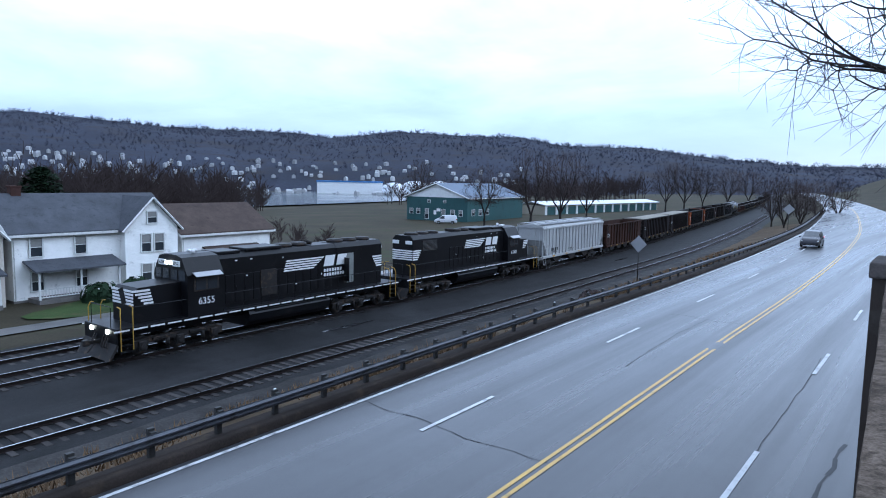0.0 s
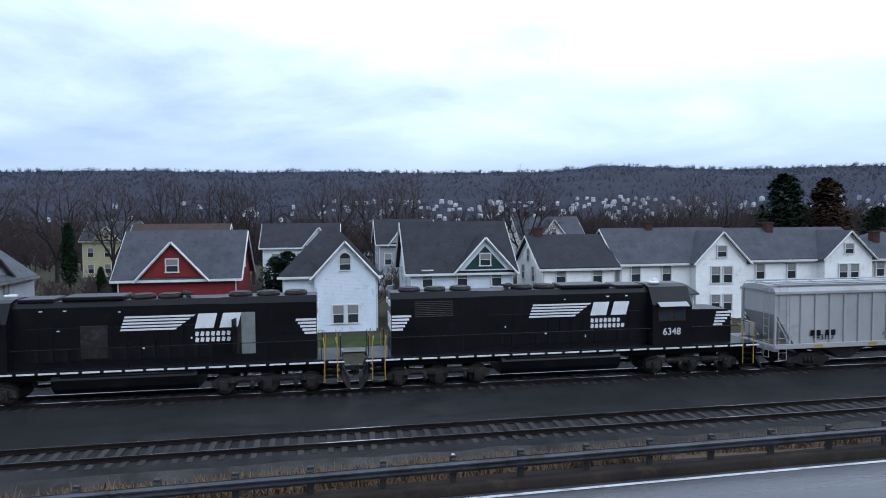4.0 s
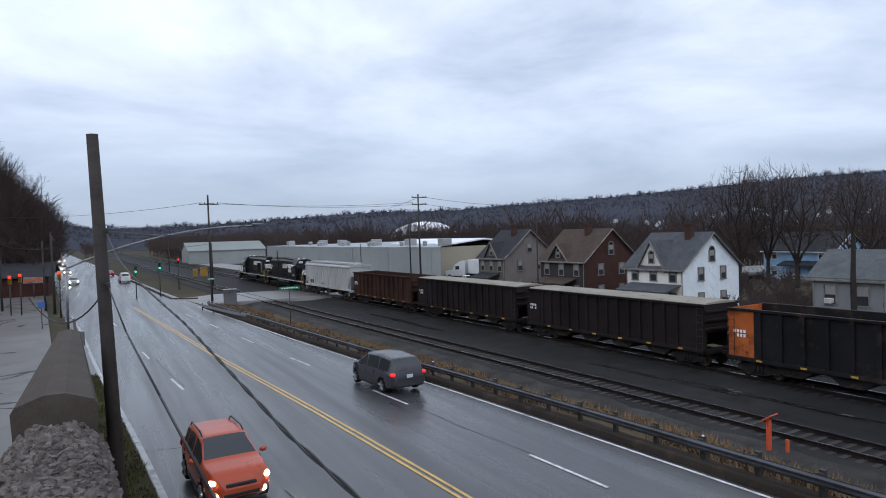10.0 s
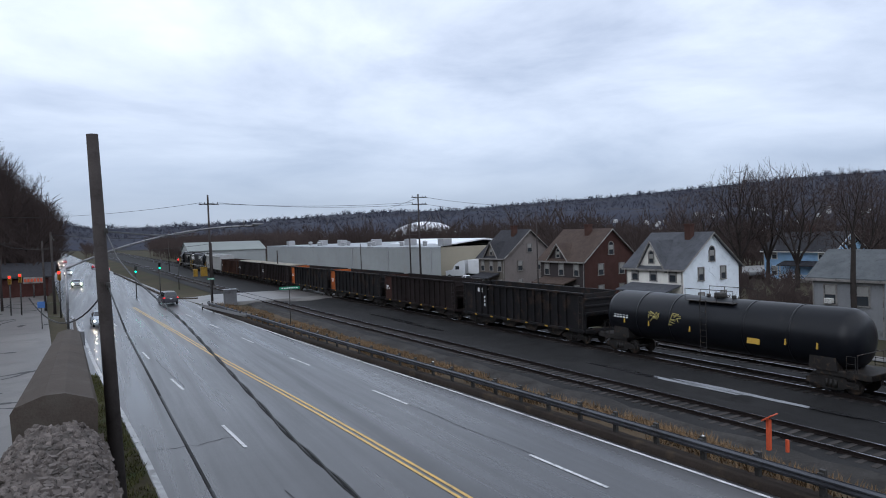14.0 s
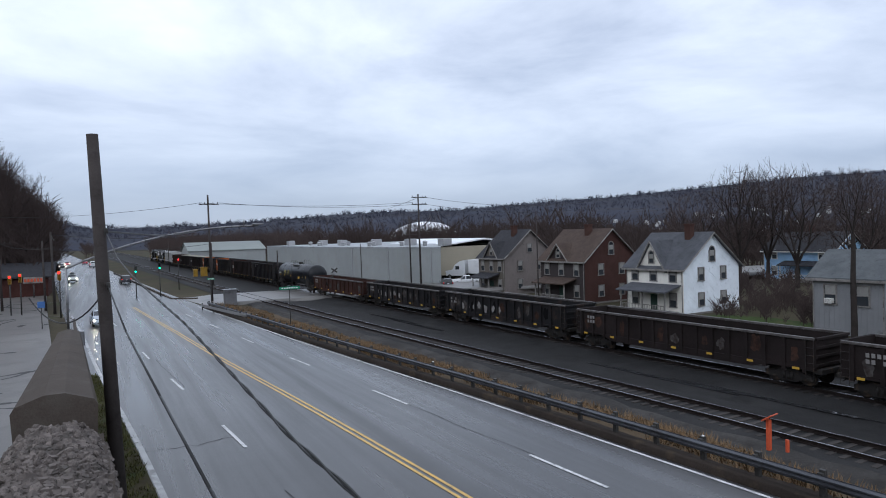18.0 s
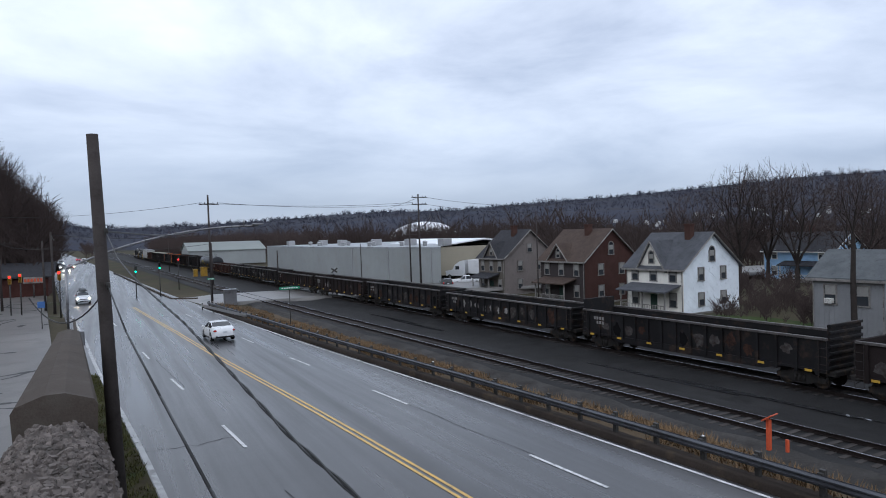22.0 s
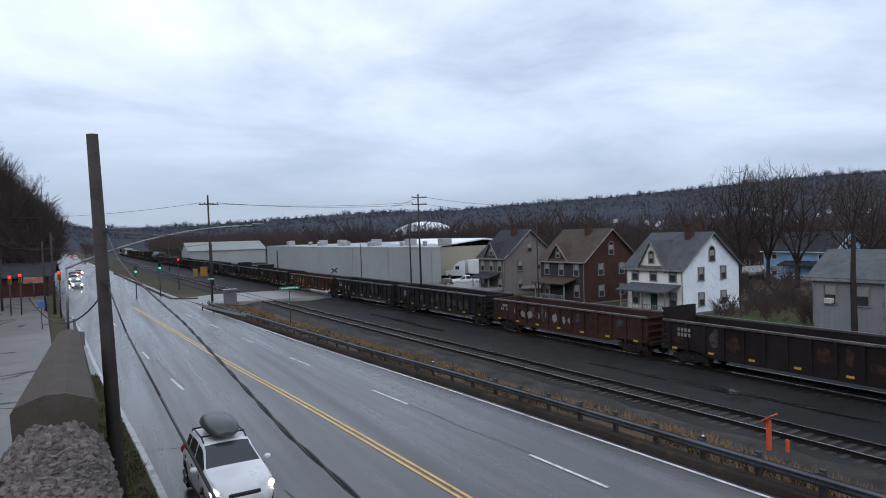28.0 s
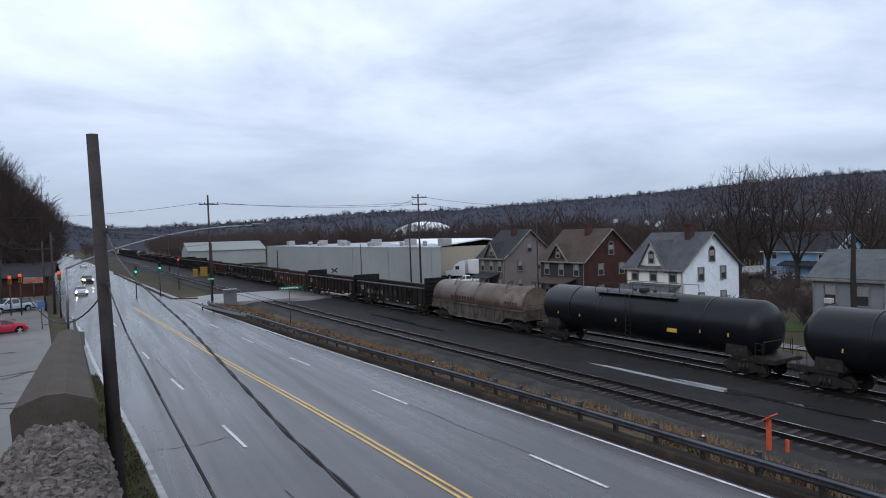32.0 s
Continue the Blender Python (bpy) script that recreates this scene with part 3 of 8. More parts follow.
strip(bm, [-200 + 1.5 * i for i in range(191)], grass_row)
tagged(part("grass_strip", bm, M_STRAW), "strip of flattened tan dead grass by the tracks", "grass strip", kind="structure")
bm = bmesh.new()
strip(bm, [-200 + 1.5 * i for i in range(191)], gravel_row)
M_GRAVEL = paint("grey_track_gravel", (0.046, 0.043, 0.041), 0.85, 0, 0.7, 0.45, (0.024, 0.022, 0.02), 0.35, 1.0, 12)
tagged(part("ballast_shoulder", bm, M_GRAVEL), "sloping grey gravel shoulder beside the near track", "gravel", kind="structure")
M_MUD = paint("dark_gutter_mud", (0.024, 0.019, 0.016), 0.85, 0, 1.0, 0.4, (0.06, 0.045, 0.03), 0.2, 0.6, 20)
bm = bmesh.new()
strip(bm, [-240 + 2 * i for i in range(164)], lambda y: [(road_x(y) + 7.0, y, road_z(y) - .02), (road_x(y) + 7.03 + rz2.uniform(-.015, .02), y, road_z(y) + .22), (road_x(y) + 7.34, y, road_z(y) + .24 + rz2.uniform(-.015, .015)), (road_x(y) + 7.4, y, road_z(y) + .04), (road_x(y) + 8.32 + rz2.uniform(-.15, .1), y, road_z(y) - .06)])
tagged(part("stained_kerb", bm, M_MUD), "low dark stained kerb under the guardrail", "kerb", kind="structure")
bm = bmesh.new()
for i in range(46):
    y = rb.uniform(24, 110)
    x = road_x(y) - rb.uniform(9.8, 24)
    a = rb.choice((.2, 1.3, 1.5, 2.6)) + rb.uniform(-.3, .3)
    w, prev = rb.uniform(.08, .3), None
    for k in range(rb.randrange(5, 16)):
        q = Vector((x, y, road_z(y) + .17))
        if prev is not None:
            n2 = Vector((-(q - prev).y, (q - prev).x, 0)).normalized() * w * rb.uniform(.4, 1.3)
            bm.faces.new([bm.verts.new(p) for p in (prev - n2, prev + n2, q + n2, q - n2)])
        prev = q
        a += rb.uniform(-.35, .35)
        x, y = min(x + math.cos(a) * .7, road_x(y) - 9.7), y + math.sin(a) * .7
tagged(part("lot_cracks", bm, M_TAR), "winding wet cracks across the concrete lot", "cracks", kind="structure")
# ---- guardrail ----
def shoulder(y):
    return road_x(y) + 7.95, road_z(y) - 0.12


def beam(bm, pts, prof):
    prev = None
    for i, p in enumerate(pts):
        d = (pts[min(i + 1, len(pts) - 1)] - pts[max(i - 1, 0)]).normalized()
        n = Vector((-d.y, d.x, 0)).normalized()
        ring = [bm.verts.new(p + n * a + Vector((0, 0, b))) for a, b in prof]
        if prev:
            for k in range(len(prof) - 1):
                bm.faces.new((prev[k], prev[k + 1], ring[k + 1], ring[k]))
        prev = ring


WBEAM = [(0, .0), (.0, .03), (.075, .08), (.075, .11), (.0, .15), (.0, .17), (.075, .21), (.075, .24), (.0, .29), (.0, .32), (-.004, .32), (-.004, 0)]
guard = thing("guardrail", "dark weathered steel guardrail along the wet highway", "guardrail")
pts = []
y = -250.0
while y < 88.5:
    x, z = shoulder(y)
    pts.append(Vector((x - .16, y, z + .43)))
    y += 1.905
bm = bmesh.new()
beam(bm, pts, WBEAM)
part("rail_beam", bm, paint("weathered_guardrail_steel", (.085, .088, .1), .45, .6, 1, .25, (.04, .035, .033), .3), guard)
bm = bmesh.new()
box(bm, (0, 0, .36), (.12, .17, .96), cut=.008)
post_mesh = mesh("post", bm, M_POST)
bm = bmesh.new()
box(bm, (-.1, 0, .6), (.14, .15, .34), cut=.01)
block_mesh = mesh("offset_block", bm, M_POST)
bm = bmesh.new()
box(bm, (0, 0, .82), (.05, .08, .1), cut=.01)
cap_mesh = mesh("reflector", bm, M_WHITE)
for i, p in enumerate(pts):
    po = share("post", post_mesh, guard, pose(p.x + .22, p.y, p.z - .43, 0, 0, 2))
    share("offset_block", block_mesh, po, Matrix())
    if i % 9 == 4:
        share("reflector", cap_mesh, po, Matrix())

# ---- dead grass along the fence line ----
rg = random.Random(11)
bm = bmesh.new()
for i in range(11000):
    y = rg.uniform(-130, 90) if i % 3 else rg.uniform(-40, 45)
    x0, z0 = shoulder(y)
    x1 = near_x(y) - 2.2
    u = rg.random() ** 1.2
    if noise.noise((y * .12, u * 2, 5)) < -.12:
        continue
    x = x0 + .5 + (x1 - x0 - .7) * u * .8
    z = z0 + (RAILZ - .42 - z0) * min(1, (x - x0) / (x1 - x0)) + .0
    hgt = rg.uniform(.12, .5) * (1.3 if u < .55 else .7)
    for k in range(7):
        a = rg.uniform(0, 6.28)
        b = Vector((x + rg.uniform(-.25, .25), y + rg.uniform(-.25, .25), z))
        tip = b + Vector((math.cos(a) * hgt * .5, math.sin(a) * hgt * .5, hgt * rg.uniform(.6, 1.1)))
        w = Vector((-math.sin(a), math.cos(a), 0)) * .03
        bm.faces.new([bm.verts.new(q) for q in (b - w, b + w, tip)])
tagged(part("dead_grass", bm, M_GRASS), "tan dead grass between guardrail and tracks", "grass", kind="stuff")

# ---- near wall, parapet and rubble ----
M_PARAPET = paint("exposed_aggregate", (0.12, 0.095, 0.074), 0.95, 0, 9.0, 0.5, (0.045, 0.035, 0.026), 0.4, 1.0, 48, spec=0.05)
bm = bmesh.new()
rp = random.Random(2)
rows = []
for i in range(150):
    y = -.75 - 57 * (i / 149) ** 1.6
    xr = .42 - .068 * y
    row = []
    for k in range(13):
        u = k / 12
        j = rp.uniform(-.012, .012) if 0 < k < 12 else rp.uniform(-.03, .0)
        row.append(bm.verts.new((xr - 1.7 * u, y, 6.1 + j)))
    row = [bm.verts.new((xr + rp.uniform(-.01, .03), y, 5.2)), bm.verts.new((xr + rp.uniform(.0, .025), y, 5.98 + rp.uniform(-.03, .03)))] + row
    rows.append(row)
for a, b in zip(rows, rows[1:]):
    for k in range(len(a) - 1):
        bm.faces.new((a[k], a[k + 1], b[k + 1], b[k]))
bm.faces.new(rows[0])
tagged(part("parapet", bm, M_PARAPET), "broad parapet top of rough exposed aggregate beside the highway", "parapet", kind="structure")
bm = bmesh.new()
for i in range(30):
    y0, y1 = -.75 - i * 1.9, -.75 - (i + 1) * 1.9
    x0 = .42 - .068 * (y0 + y1) / 2 - .04
    box(bm, (x0 - .9, (y0 + y1) / 2, 2.6), (1.5, 1.9, 5.3))
tagged(part("retaining_wall", bm, M_CONC), "tall weathered concrete retaining wall", "wall", kind="structure")
pillar = thing("stone_pillar", "rough stacked-stone pillar at the end of the parapet", "pillar")
for k in range(5):
    bm = bmesh.new()
    box(bm, (3.55 - .17 * k + rp.uniform(-.06, .06), -58.6, 6.15 + .34 * k), (2.2 - .3 * k, 1.8, .33), rp.uniform(-3, 3), cut=.04)
    part("stone", bm, M_STONE, pillar)
bm = bmesh.new()
box(bm, (3.4, -58.7, 3.0), (2.4, 1.9, 6.06))
part("base", bm, M_CONC, pillar)

# rubble ramp and coped wall that run down ahead
def wall_line(y):
    return -.36 - .035 * (y - 4), lin([(1, 6.0), (3.8, 5.72), (8.3, 5.28), (8.31, 5.55), (31, 3.65)], y)


ramp = thing("rubble_wall", "wall top of loose broken limestone beside the highway", "rubble wall")
bm = bmesh.new()
for i in range(10):
    y = 1.0 + 7.3 * i / 10
    x, z = wall_line(y + .36)
    box(bm, (x, y + .36, (z - .25 - 1) / 2), (.9, .74, z - .25 + 1))
part("core", bm, M_CONC, ramp)
stones = []
for v in range(6):
    bm = bmesh.new()
    bmesh.ops.create_icosphere(bm, subdivisions=1, radius=1)
    for q in bm.verts:
        q.co *= rp.uniform(.65, 1.15)
    stones.append(mesh("rubble_stone", bm, M_STONE))
for i in range(300):
    y = 1.2 + 7.0 * math.sqrt(i / 300)
    x, z = wall_line(y)
    o = rp.uniform(-.52, .46)
    s = rp.uniform(.026, .055)
    m = pose(x + o, y + rp.uniform(-.1, .1), z - .05 - .35 * (abs(o) / .5) ** 3 + rp.uniform(-.05, .05), rp.uniform(0, 360), rp.uniform(0, 360), rp.uniform(0, 360)) @ Matrix.Diagonal((s * 1.2, s, s * .7, 1))
    share("stone", stones[i % 6], ramp, m)
bm = bmesh.new()
for i in range(9500):
    y = 1.2 + 7.0 * math.sqrt(rp.random())
    x, z = wall_line(y)
    o = rp.uniform(-.55, .48)
    s = rp.uniform(.013, .034)
    box(bm, (x + o, y, z - .09 - .35 * (abs(o) / .5) ** 3 + rp.uniform(-.05, .04)), (s * 2.2, s * 1.8, s * 1.3), rp.uniform(0, 180), rp.uniform(0, 90), rp.uniform(0, 90))
tagged(part("small_stones", bm, M_STONE, ramp), kind="stuff")
coped = thing("coped_wall", "long concrete-coped wall that slopes down beside the highway", "wall")
for i in range(9):
    y0, y1 = 8.35 + i * 2.55, 8.35 + (i + 1) * 2.55 - .012
    (x0, z0), (x1, z1) = wall_line(y0), wall_line(y1)
    bm = bmesh.new()
    prism(bm, [(-.4, -.3), (.4, -.3), (.42, .1), (.38, .17), (.1, .27), (-.1, .27), (-.38, .17), (-.42, .1)], Matrix(((x1 - x0, 1, 0, x0), (y1 - y0, 0, 0, y0), (z1 - z0, 0, 1, z0 - .26), (0, 0, 0, 1))))
    part("coping", bm, M_CONC, coped)
    bm = bmesh.new()
    prism(bm, [(-.3, -8), (.3, -8), (.3, -.302), (-.3, -.302)], Matrix(((x1 - x0, 1, 0, x0), (y1 - y0, 0, 0, y0), (z1 - z0, 0, 1, z0 - .26), (0, 0, 0, 1))))
    part("wall_panel", bm, M_CONC, coped)

# grass verge between wall and highway
bm = bmesh.new()
strip(bm, [-2 + 2 * i for i in range(24)], lambda y: [(wall_line(y)[0] + .2, y, road_z(y) + .16), (road_x(y) - 7.5, y, road_z(y) + .1), (road_x(y) - 7.22, y, road_z(y) + .03)] if road_x(y) - 8.2 > wall_line(y)[0] + .3 else [(wall_line(y)[0] - .1, y, road_z(y) + .16), (wall_line(y)[0] + .1, y, road_z(y) + .1), (wall_line(y)[0] + .3, y, road_z(y) - .02)])
tagged(part("verge", bm, paint("verge_turf", (0.045, 0.038, 0.022), 0.9, 0, 1.4, 0.5, (0.03, 0.045, 0.014), 0.4, 0.9, 18)), "narrow dark grass verge", "verge", kind="structure")
bm = bmesh.new()
for i in range(2600):
    y = rp.uniform(4, 44)
    xa, xb = wall_line(y)[0] + .3, road_x(y) - 7.3
    if xb < xa:
        continue
    q = Vector((rp.uniform(xa, xb), y, road_z(y) + .1))
    for k in range(4):
        a, hg = rp.uniform(0, 6.28), rp.uniform(.05, .2)
        w = Vector((-math.sin(a), math.cos(a), 0)) * .02
        b = q + Vector((rp.uniform(-.1, .1), rp.uniform(-.1, .1), 0))
        bm.faces.new([bm.verts.new(v) for v in (b - w, b + w, b + Vector((math.cos(a) * hg * .6, math.sin(a) * hg * .6, hg)))])
tagged(part("verge_grass", bm, paint("verge_blades", (0.05, 0.05, 0.02), 0.9, 0, 1, 0.4, island=True, bump=0)), "short green and brown grass on the verge", "grass", kind="stuff")


# ---- poles, wires, signals ----
def sag(a, b, d, n=14):
    a, b = Vector(a), Vector(b)
    return [a.lerp(b, i / n) - Vector((0, 0, 4 * d * (i / n) * (1 - i / n))) for i in range(n + 1)]


near_pole = thing("utility_pole", "weathered wooden utility pole beside the highway", "utility pole")
bm = bmesh.new()
tube(bm, (.22, 20, -.6), (-.1, 20, 10.1), .2, .145, 16)
part("shaft", bm, M_WOODPOLE, near_pole)
for z in (7.5, 6.05):
    bm = bmesh.new()
    box(bm, (.14, 19.8, z), (.1, .12, .16), cut=.02)
    tube(bm, (.14, 19.84, z), (.14, 19.6, z), .03, n=8)
    part("wire_clamp", bm, M_POST, near_pole)


def twisted(name, pts, label, r=.0135, turns=3.4):
    """Two strands wound round each other along pts."""
    ob = thing(name, label, "cable")
    fine = []
    for a, b in zip(pts, pts[1:]):
        k = max(3, int((b - a).length / .08))
        fine += [a.lerp(b, i / k) for i in range(k)]
    for ph in (0, math.pi):
        bm = bmesh.new()
        run = [p + Vector((math.cos(ph + i * .08 * turns * 2) * r * .62, 0, math.sin(ph + i * .08 * turns * 2) * r * .62)) for i, p in enumerate(fine)]
        rope(bm, run, r * .62, 6)
        part("strand", bm, M_CABLE, ob)
    return ob


twisted("twisted_cable", [Vector(p) for p in ((.14, 19.7, 7.45), (.32, 16.5, 6.85), (.47, 13, 6.6), (.63, 10.5, 6.43), (.8, 7.9, 6.27), (.91, 5.7, 6.1), (1.0, 4.1, 5.96), (1.09, 2.9, 5.9), (1.4, -3.6, 5.6), (1.5, -5.4, 5.5), (1.8, -11.5, 5.25), (2.2, -22, 5.6))], "black twisted service cable above the highway edge")
guy = thing("service_cable", "plain black service cable from the pole", "cable")
bm = bmesh.new()
rope(bm, [Vector(p) for p in ((.14, 19.7, 6.0), (.38, 14.4, 5.42), (.66, 10.0, 5.02), (.88, 6.9, 4.7), (1.2, 1.0, 4.4), (1.9, -12, 4.6))], .019, 8)
part("strand", bm, M_CABLE, guy)
loop = thing("wire_loop", "slack black wire between pole and wall", "cable")
bm = bmesh.new()
rope(bm, sag((.1, 19.9, 6.0), (-2.2, 26, 5.4), .9), .022)
part("strand", bm, M_CABLE, loop)


def tall_pole(x, y, z0, z1, arms, label, r=.17):
    po = thing("utility_pole", label, "utility pole")
    bm = bmesh.new()
    tube(bm, (x, y, z0), (x - .1, y, z1), r, r * .65, 12)
    part("shaft", bm, M_WOODPOLE, po)
    for dz in arms:
        bm = bmesh.new()
        box(bm, (x, y - .15, z1 - dz), (2.6, .12, .14), cut=.01)
        part("crossarm", bm, M_WOODPOLE, po)
        for o in (-1.15, -.55, .55, 1.15):
            bm = bmesh.new()
            tube(bm, (x + o, y - .15, z1 - dz + .05), (x + o, y - .15, z1 - dz + .27), .045, .03, 8)
            part("insulator", bm, M_POST, po)
    return po


P1, P2 = (13.3, 95.0, 13.3), (45.0, 94.8, 13.3)
tall_pole(13.3, 95.0, -1.4, 13.3, (1.3,), "tall wooden utility pole with one crossarm at the crossing")
tall_pole(45.0, 94.8, -1.4, 13.4, (.5, 1.6), "tall wooden utility pole with crossarms by the warehouse")
tall_pole(47.5, 104, -1.6, 10.2, (.8, 2.0, 3.2), "shorter wooden pole with stacked crossarms", .14)
tall_pole(18.5, 130, -1.4, 6.5, (), "bare wooden pole beside the tracks", .14)
tall_pole(26.5, 112, -1.4, 5.0, (), "short dark pole beside the tracks", .14)
tall_pole(16.0, 190, -1.4, 7.0, (), "slim pole beside the tracks", .12)
tall_pole(37, 100, -1.3, 5.8, (), "slim grey pole by the warehouse", .09)
tall_pole(65.5, 55.6, -2.5, 4.2, (), "street pole in front of the houses", .09)
tall_pole(51.5, 26.8, -2.4, 5.0, (), "bare dark pole in front of the grey bungalow", .15)
tall_pole(47.5, 66.5, -2.0, 8.4, (), "slim pole with a small lamp in front of the brown house", .09)
tall_pole(-5.2, 92, -1.4, 8.6, (), "dark wooden utility pole at the corner of the lot", .17)
tall_pole(-6.4, 96, -1.4, 7.6, (1.0,), "dark wooden utility pole with a crossarm by the lot", .15)
tall_pole(-11.4, 100, -1.4, 8.2, (.8,), "dark wooden pole beside the restaurant", .15)
mast = tall_pole(23.6, -37.4, -1.2, 3.4, (), "slim steel post between highway and tracks", .07)
wires = thing("overhead_wires", "thin overhead wires between the tall poles", "wires")
for a, b, d in (((12.2, 95, 12.2), (43.9, 94.6, 12.1), .5), ((14.5, 95, 12.2), (46.1, 94.6, 11.9), .6), ((12.2, 95, 12.2), (-22, 140, 12.6), 1.0), ((46.1, 94.6, 12.9), (75, 85, 12), 1.2), ((46.1, 94.6, 11.8), (78, 90, 11), 1.2), ((45, 94.6, 12.9), (52, 160, 12), 1.0), ((-5.2, 92, 8.3), (13.2, 95, 7.9), .5), ((-6.4, 96, 6.6), (13.2, 95, 6.6), .6), ((-11.4, 100, 7.4), (-6.4, 96, 6.6), .3), ((-5.2, 92, 8.3), (-9, 170, 9), .8), ((.14, 19.9, 7.5), (13.2, 95, 9.6), .7), ((-11.4, 100, 7.4), (-40, 104, 7.2), .5)):
    bm = bmesh.new()
    rope(bm, sag(a, b, d), .025, 5)
    part("wire", bm, M_CABLE, wires)

M_GREEN, M_RED = glow("signal_green", (0.03, 1.0, 0.5), 4), glow("signal_red", (1.0, 0.02, 0.02), 3.5)
M_SIGY = paint("signal_yellow", (0.28, 0.165, 0.02), 0.5)
M_SIGNG = paint("street_sign_green", (0.02, 0.2, 0.11), 0.5, 0, 3, 0.1)
M_SIGNBACK = paint("bare_sign_back", (0.36, 0.36, 0.37), 0.45, 0.6, 2, 0.1)
M_ORANGEBOX = paint("orange_marker_paint", (0.45, 0.075, 0.03), 0.55, 0, 3, 0.15)


def signal(x, y, z, lamp, housing, base):
    s = thing("traffic_signal", "traffic signal on a post with a lit " + ("green" if lamp is M_GREEN else "red") + " lamp", "traffic signal")
    bm = bmesh.new()
    box(bm, (x, y, z), (.36, .3, 1.05), cut=.04)
    part("housing", bm, housing, s)
    bm = bmesh.new()
    tube(bm, (x, y - .155, z + (.33 if lamp is M_RED else -.33)), (x, y - .17, z + (.33 if lamp is M_RED else -.33)), .13, n=14)
    part("lit_lamp", bm, lamp, s)
    bm = bmesh.new()
    for k in (-.33, 0, .33):
        tube(bm, (x, y - .15, z + k), (x, y - .36, z + k), .15, .15, 12, False)
    part("visor", bm, housing, s)
    bm = bmesh.new()
    tube(bm, (x, y + .1, base), (x, y + .1, z), .08, .07, 8)
    part("post", bm, M_POST, s)


signal(4.6, 112, 2.9, M_GREEN, M_POST, -1.5)
signal(8.0, 112, 3.3, M_GREEN, M_POST, -1.5)
signal(12.0, 125, 3.5, M_RED, M_POST, -1.5)
signal(-4.3, 86, 3.6, M_RED, M_SIGY, -1.2)
signal(-8.6, 92, 3.3, M_RED, M_SIGY, -1.2)
signal(-9.7, 92.5, 3.1, M_RED, M_SIGY, -1.2)
arm = thing("signal_mast", "long curved grey mast arm over the highway", "signal mast")
bm = bmesh.new()
tube(bm, (-2.95, 70, -1.2), (-2.95, 70, 5.0), .12, .1, 12)
part("post", bm, M_GALV, arm)
bm = bmesh.new()
rope(bm, [Vector((-2.95 + 17.55 * u, 70, 4.9 + 3.6 * (1 - (1 - u) ** 2.2))) for u in np.linspace(0, 1, 14)], .1, 8)
part("arm", bm, M_GALV, arm)
bm = bmesh.new()
box(bm, (14.6, 70, 8.65), (1.1, .4, .2), cut=.05)
tube(bm, (13.2, 70, 8.6), (13.2, 70, 9.05), .09, n=8)
part("lamp_head", bm, M_GALV, arm)


def street_sign(x, y, z0, z1, w, label):
    s = thing("street_sign", label, "street sign")
    bm = bmesh.new()
    tube(bm, (x, y, z0), (x, y, z1), .045, n=8)
    part("post", bm, M_POST, s)
    bm = bmesh.new()
    box(bm, (x, y - .06, z1 - .12), (w, .03, .26), cut=.008)
    part("sign_plate", bm, M_SIGNG, s, "green name plate")
    bm = bmesh.new()
    for i in range(7):
        box(bm, (x - w * .36 + i * w * .12, y - .08, z1 - .12), (w * .08, .01, .1))
    part("text_bar", bm, M_WHITE, s)


street_sign(15.4, 61.0, -1.3, 2.6, 1.9, "green street name sign on a steel post by the track")
street_sign(13.0, 93.5, -1.4, 2.0, .9, "green street sign at the crossing")
cab = thing("signal_cabinet", "grey steel railway signal cabinet at the crossing", "cabinet")
bm = bmesh.new()
box(bm, (14.6, 88.5, -.4), (1.5, 1.1, 2.0), cut=.03)
part("body", bm, M_GALV, cab)
bm = bmesh.new()
box(bm, (14.6, 88.4, .66), (1.7, 1.3, .1), cut=.02)
part("lid", bm, M_GALV, cab)
wig = thing("crossing_signal", "railway crossing signal with twin lamps", "crossing signal")
bm = bmesh.new()
tube(bm, (29.8, 92, -1.3), (29.8, 92, 2.6), .07, n=8)
part("post", bm, M_GALV, wig)
bm = bmesh.new()
for o in (-.4, .4):
    tube(bm, (29.8 + o, 91.9, 1.2), (29.8 + o, 91.8, 1.2), .25, n=14)
box(bm, (29.8, 91.9, 2.2), (1.1, .04, .2), ry=35)
box(bm, (29.8, 91.88, 2.2), (1.1, .04, .2), ry=-35)
part("lamp_board", bm, M_POST, wig)

for x, y, z0, h, s in ((25.6, -98, -.8, 3.3, .85), (26.5, -164, .6, 3.4, 1.0)):
    sg = thing("diamond_sign", "bare back of a diamond warning sign on a post", "road sign", "warning signs")
    bm = bmesh.new()
    tube(bm, (x, y, z0), (x, y, z0 + h + s * .6), .05, n=8)
    part("post", bm, M_POST, sg)
    bm = bmesh.new()
    box(bm, (x, y + .07, z0 + h), (s * 1.25, .02, s * 1.25), ry=45, cut=.008)
    part("sign_plate", bm, M_SIGNBACK, sg, "unpainted metal plate")
mk = thing("track_marker", "orange lineside marker post with a tilted plate", "marker post")
bm = bmesh.new()
box(bm, (20.9, 15.5, -.35), (.16, .12, 1.1), cut=.01)
part("post", bm, M_ORANGEBOX, mk)
bm = bmesh.new()
box(bm, (20.95, 15.5, .28), (.55, .4, .05), 10, -35, cut=.01)
part("plate", bm, M_ORANGEBOX, mk)
mk2 = thing("track_marker", "short orange lineside stake", "marker post")
bm = bmesh.new()
box(bm, (21.35, 15.1, -.72), (.1, .1, .45), cut=.01)
part("post", bm, M_ORANGEBOX, mk2)
bx = thing("utility_box", "grey metal box on a post beside the lot", "utility box")
bm = bmesh.new()
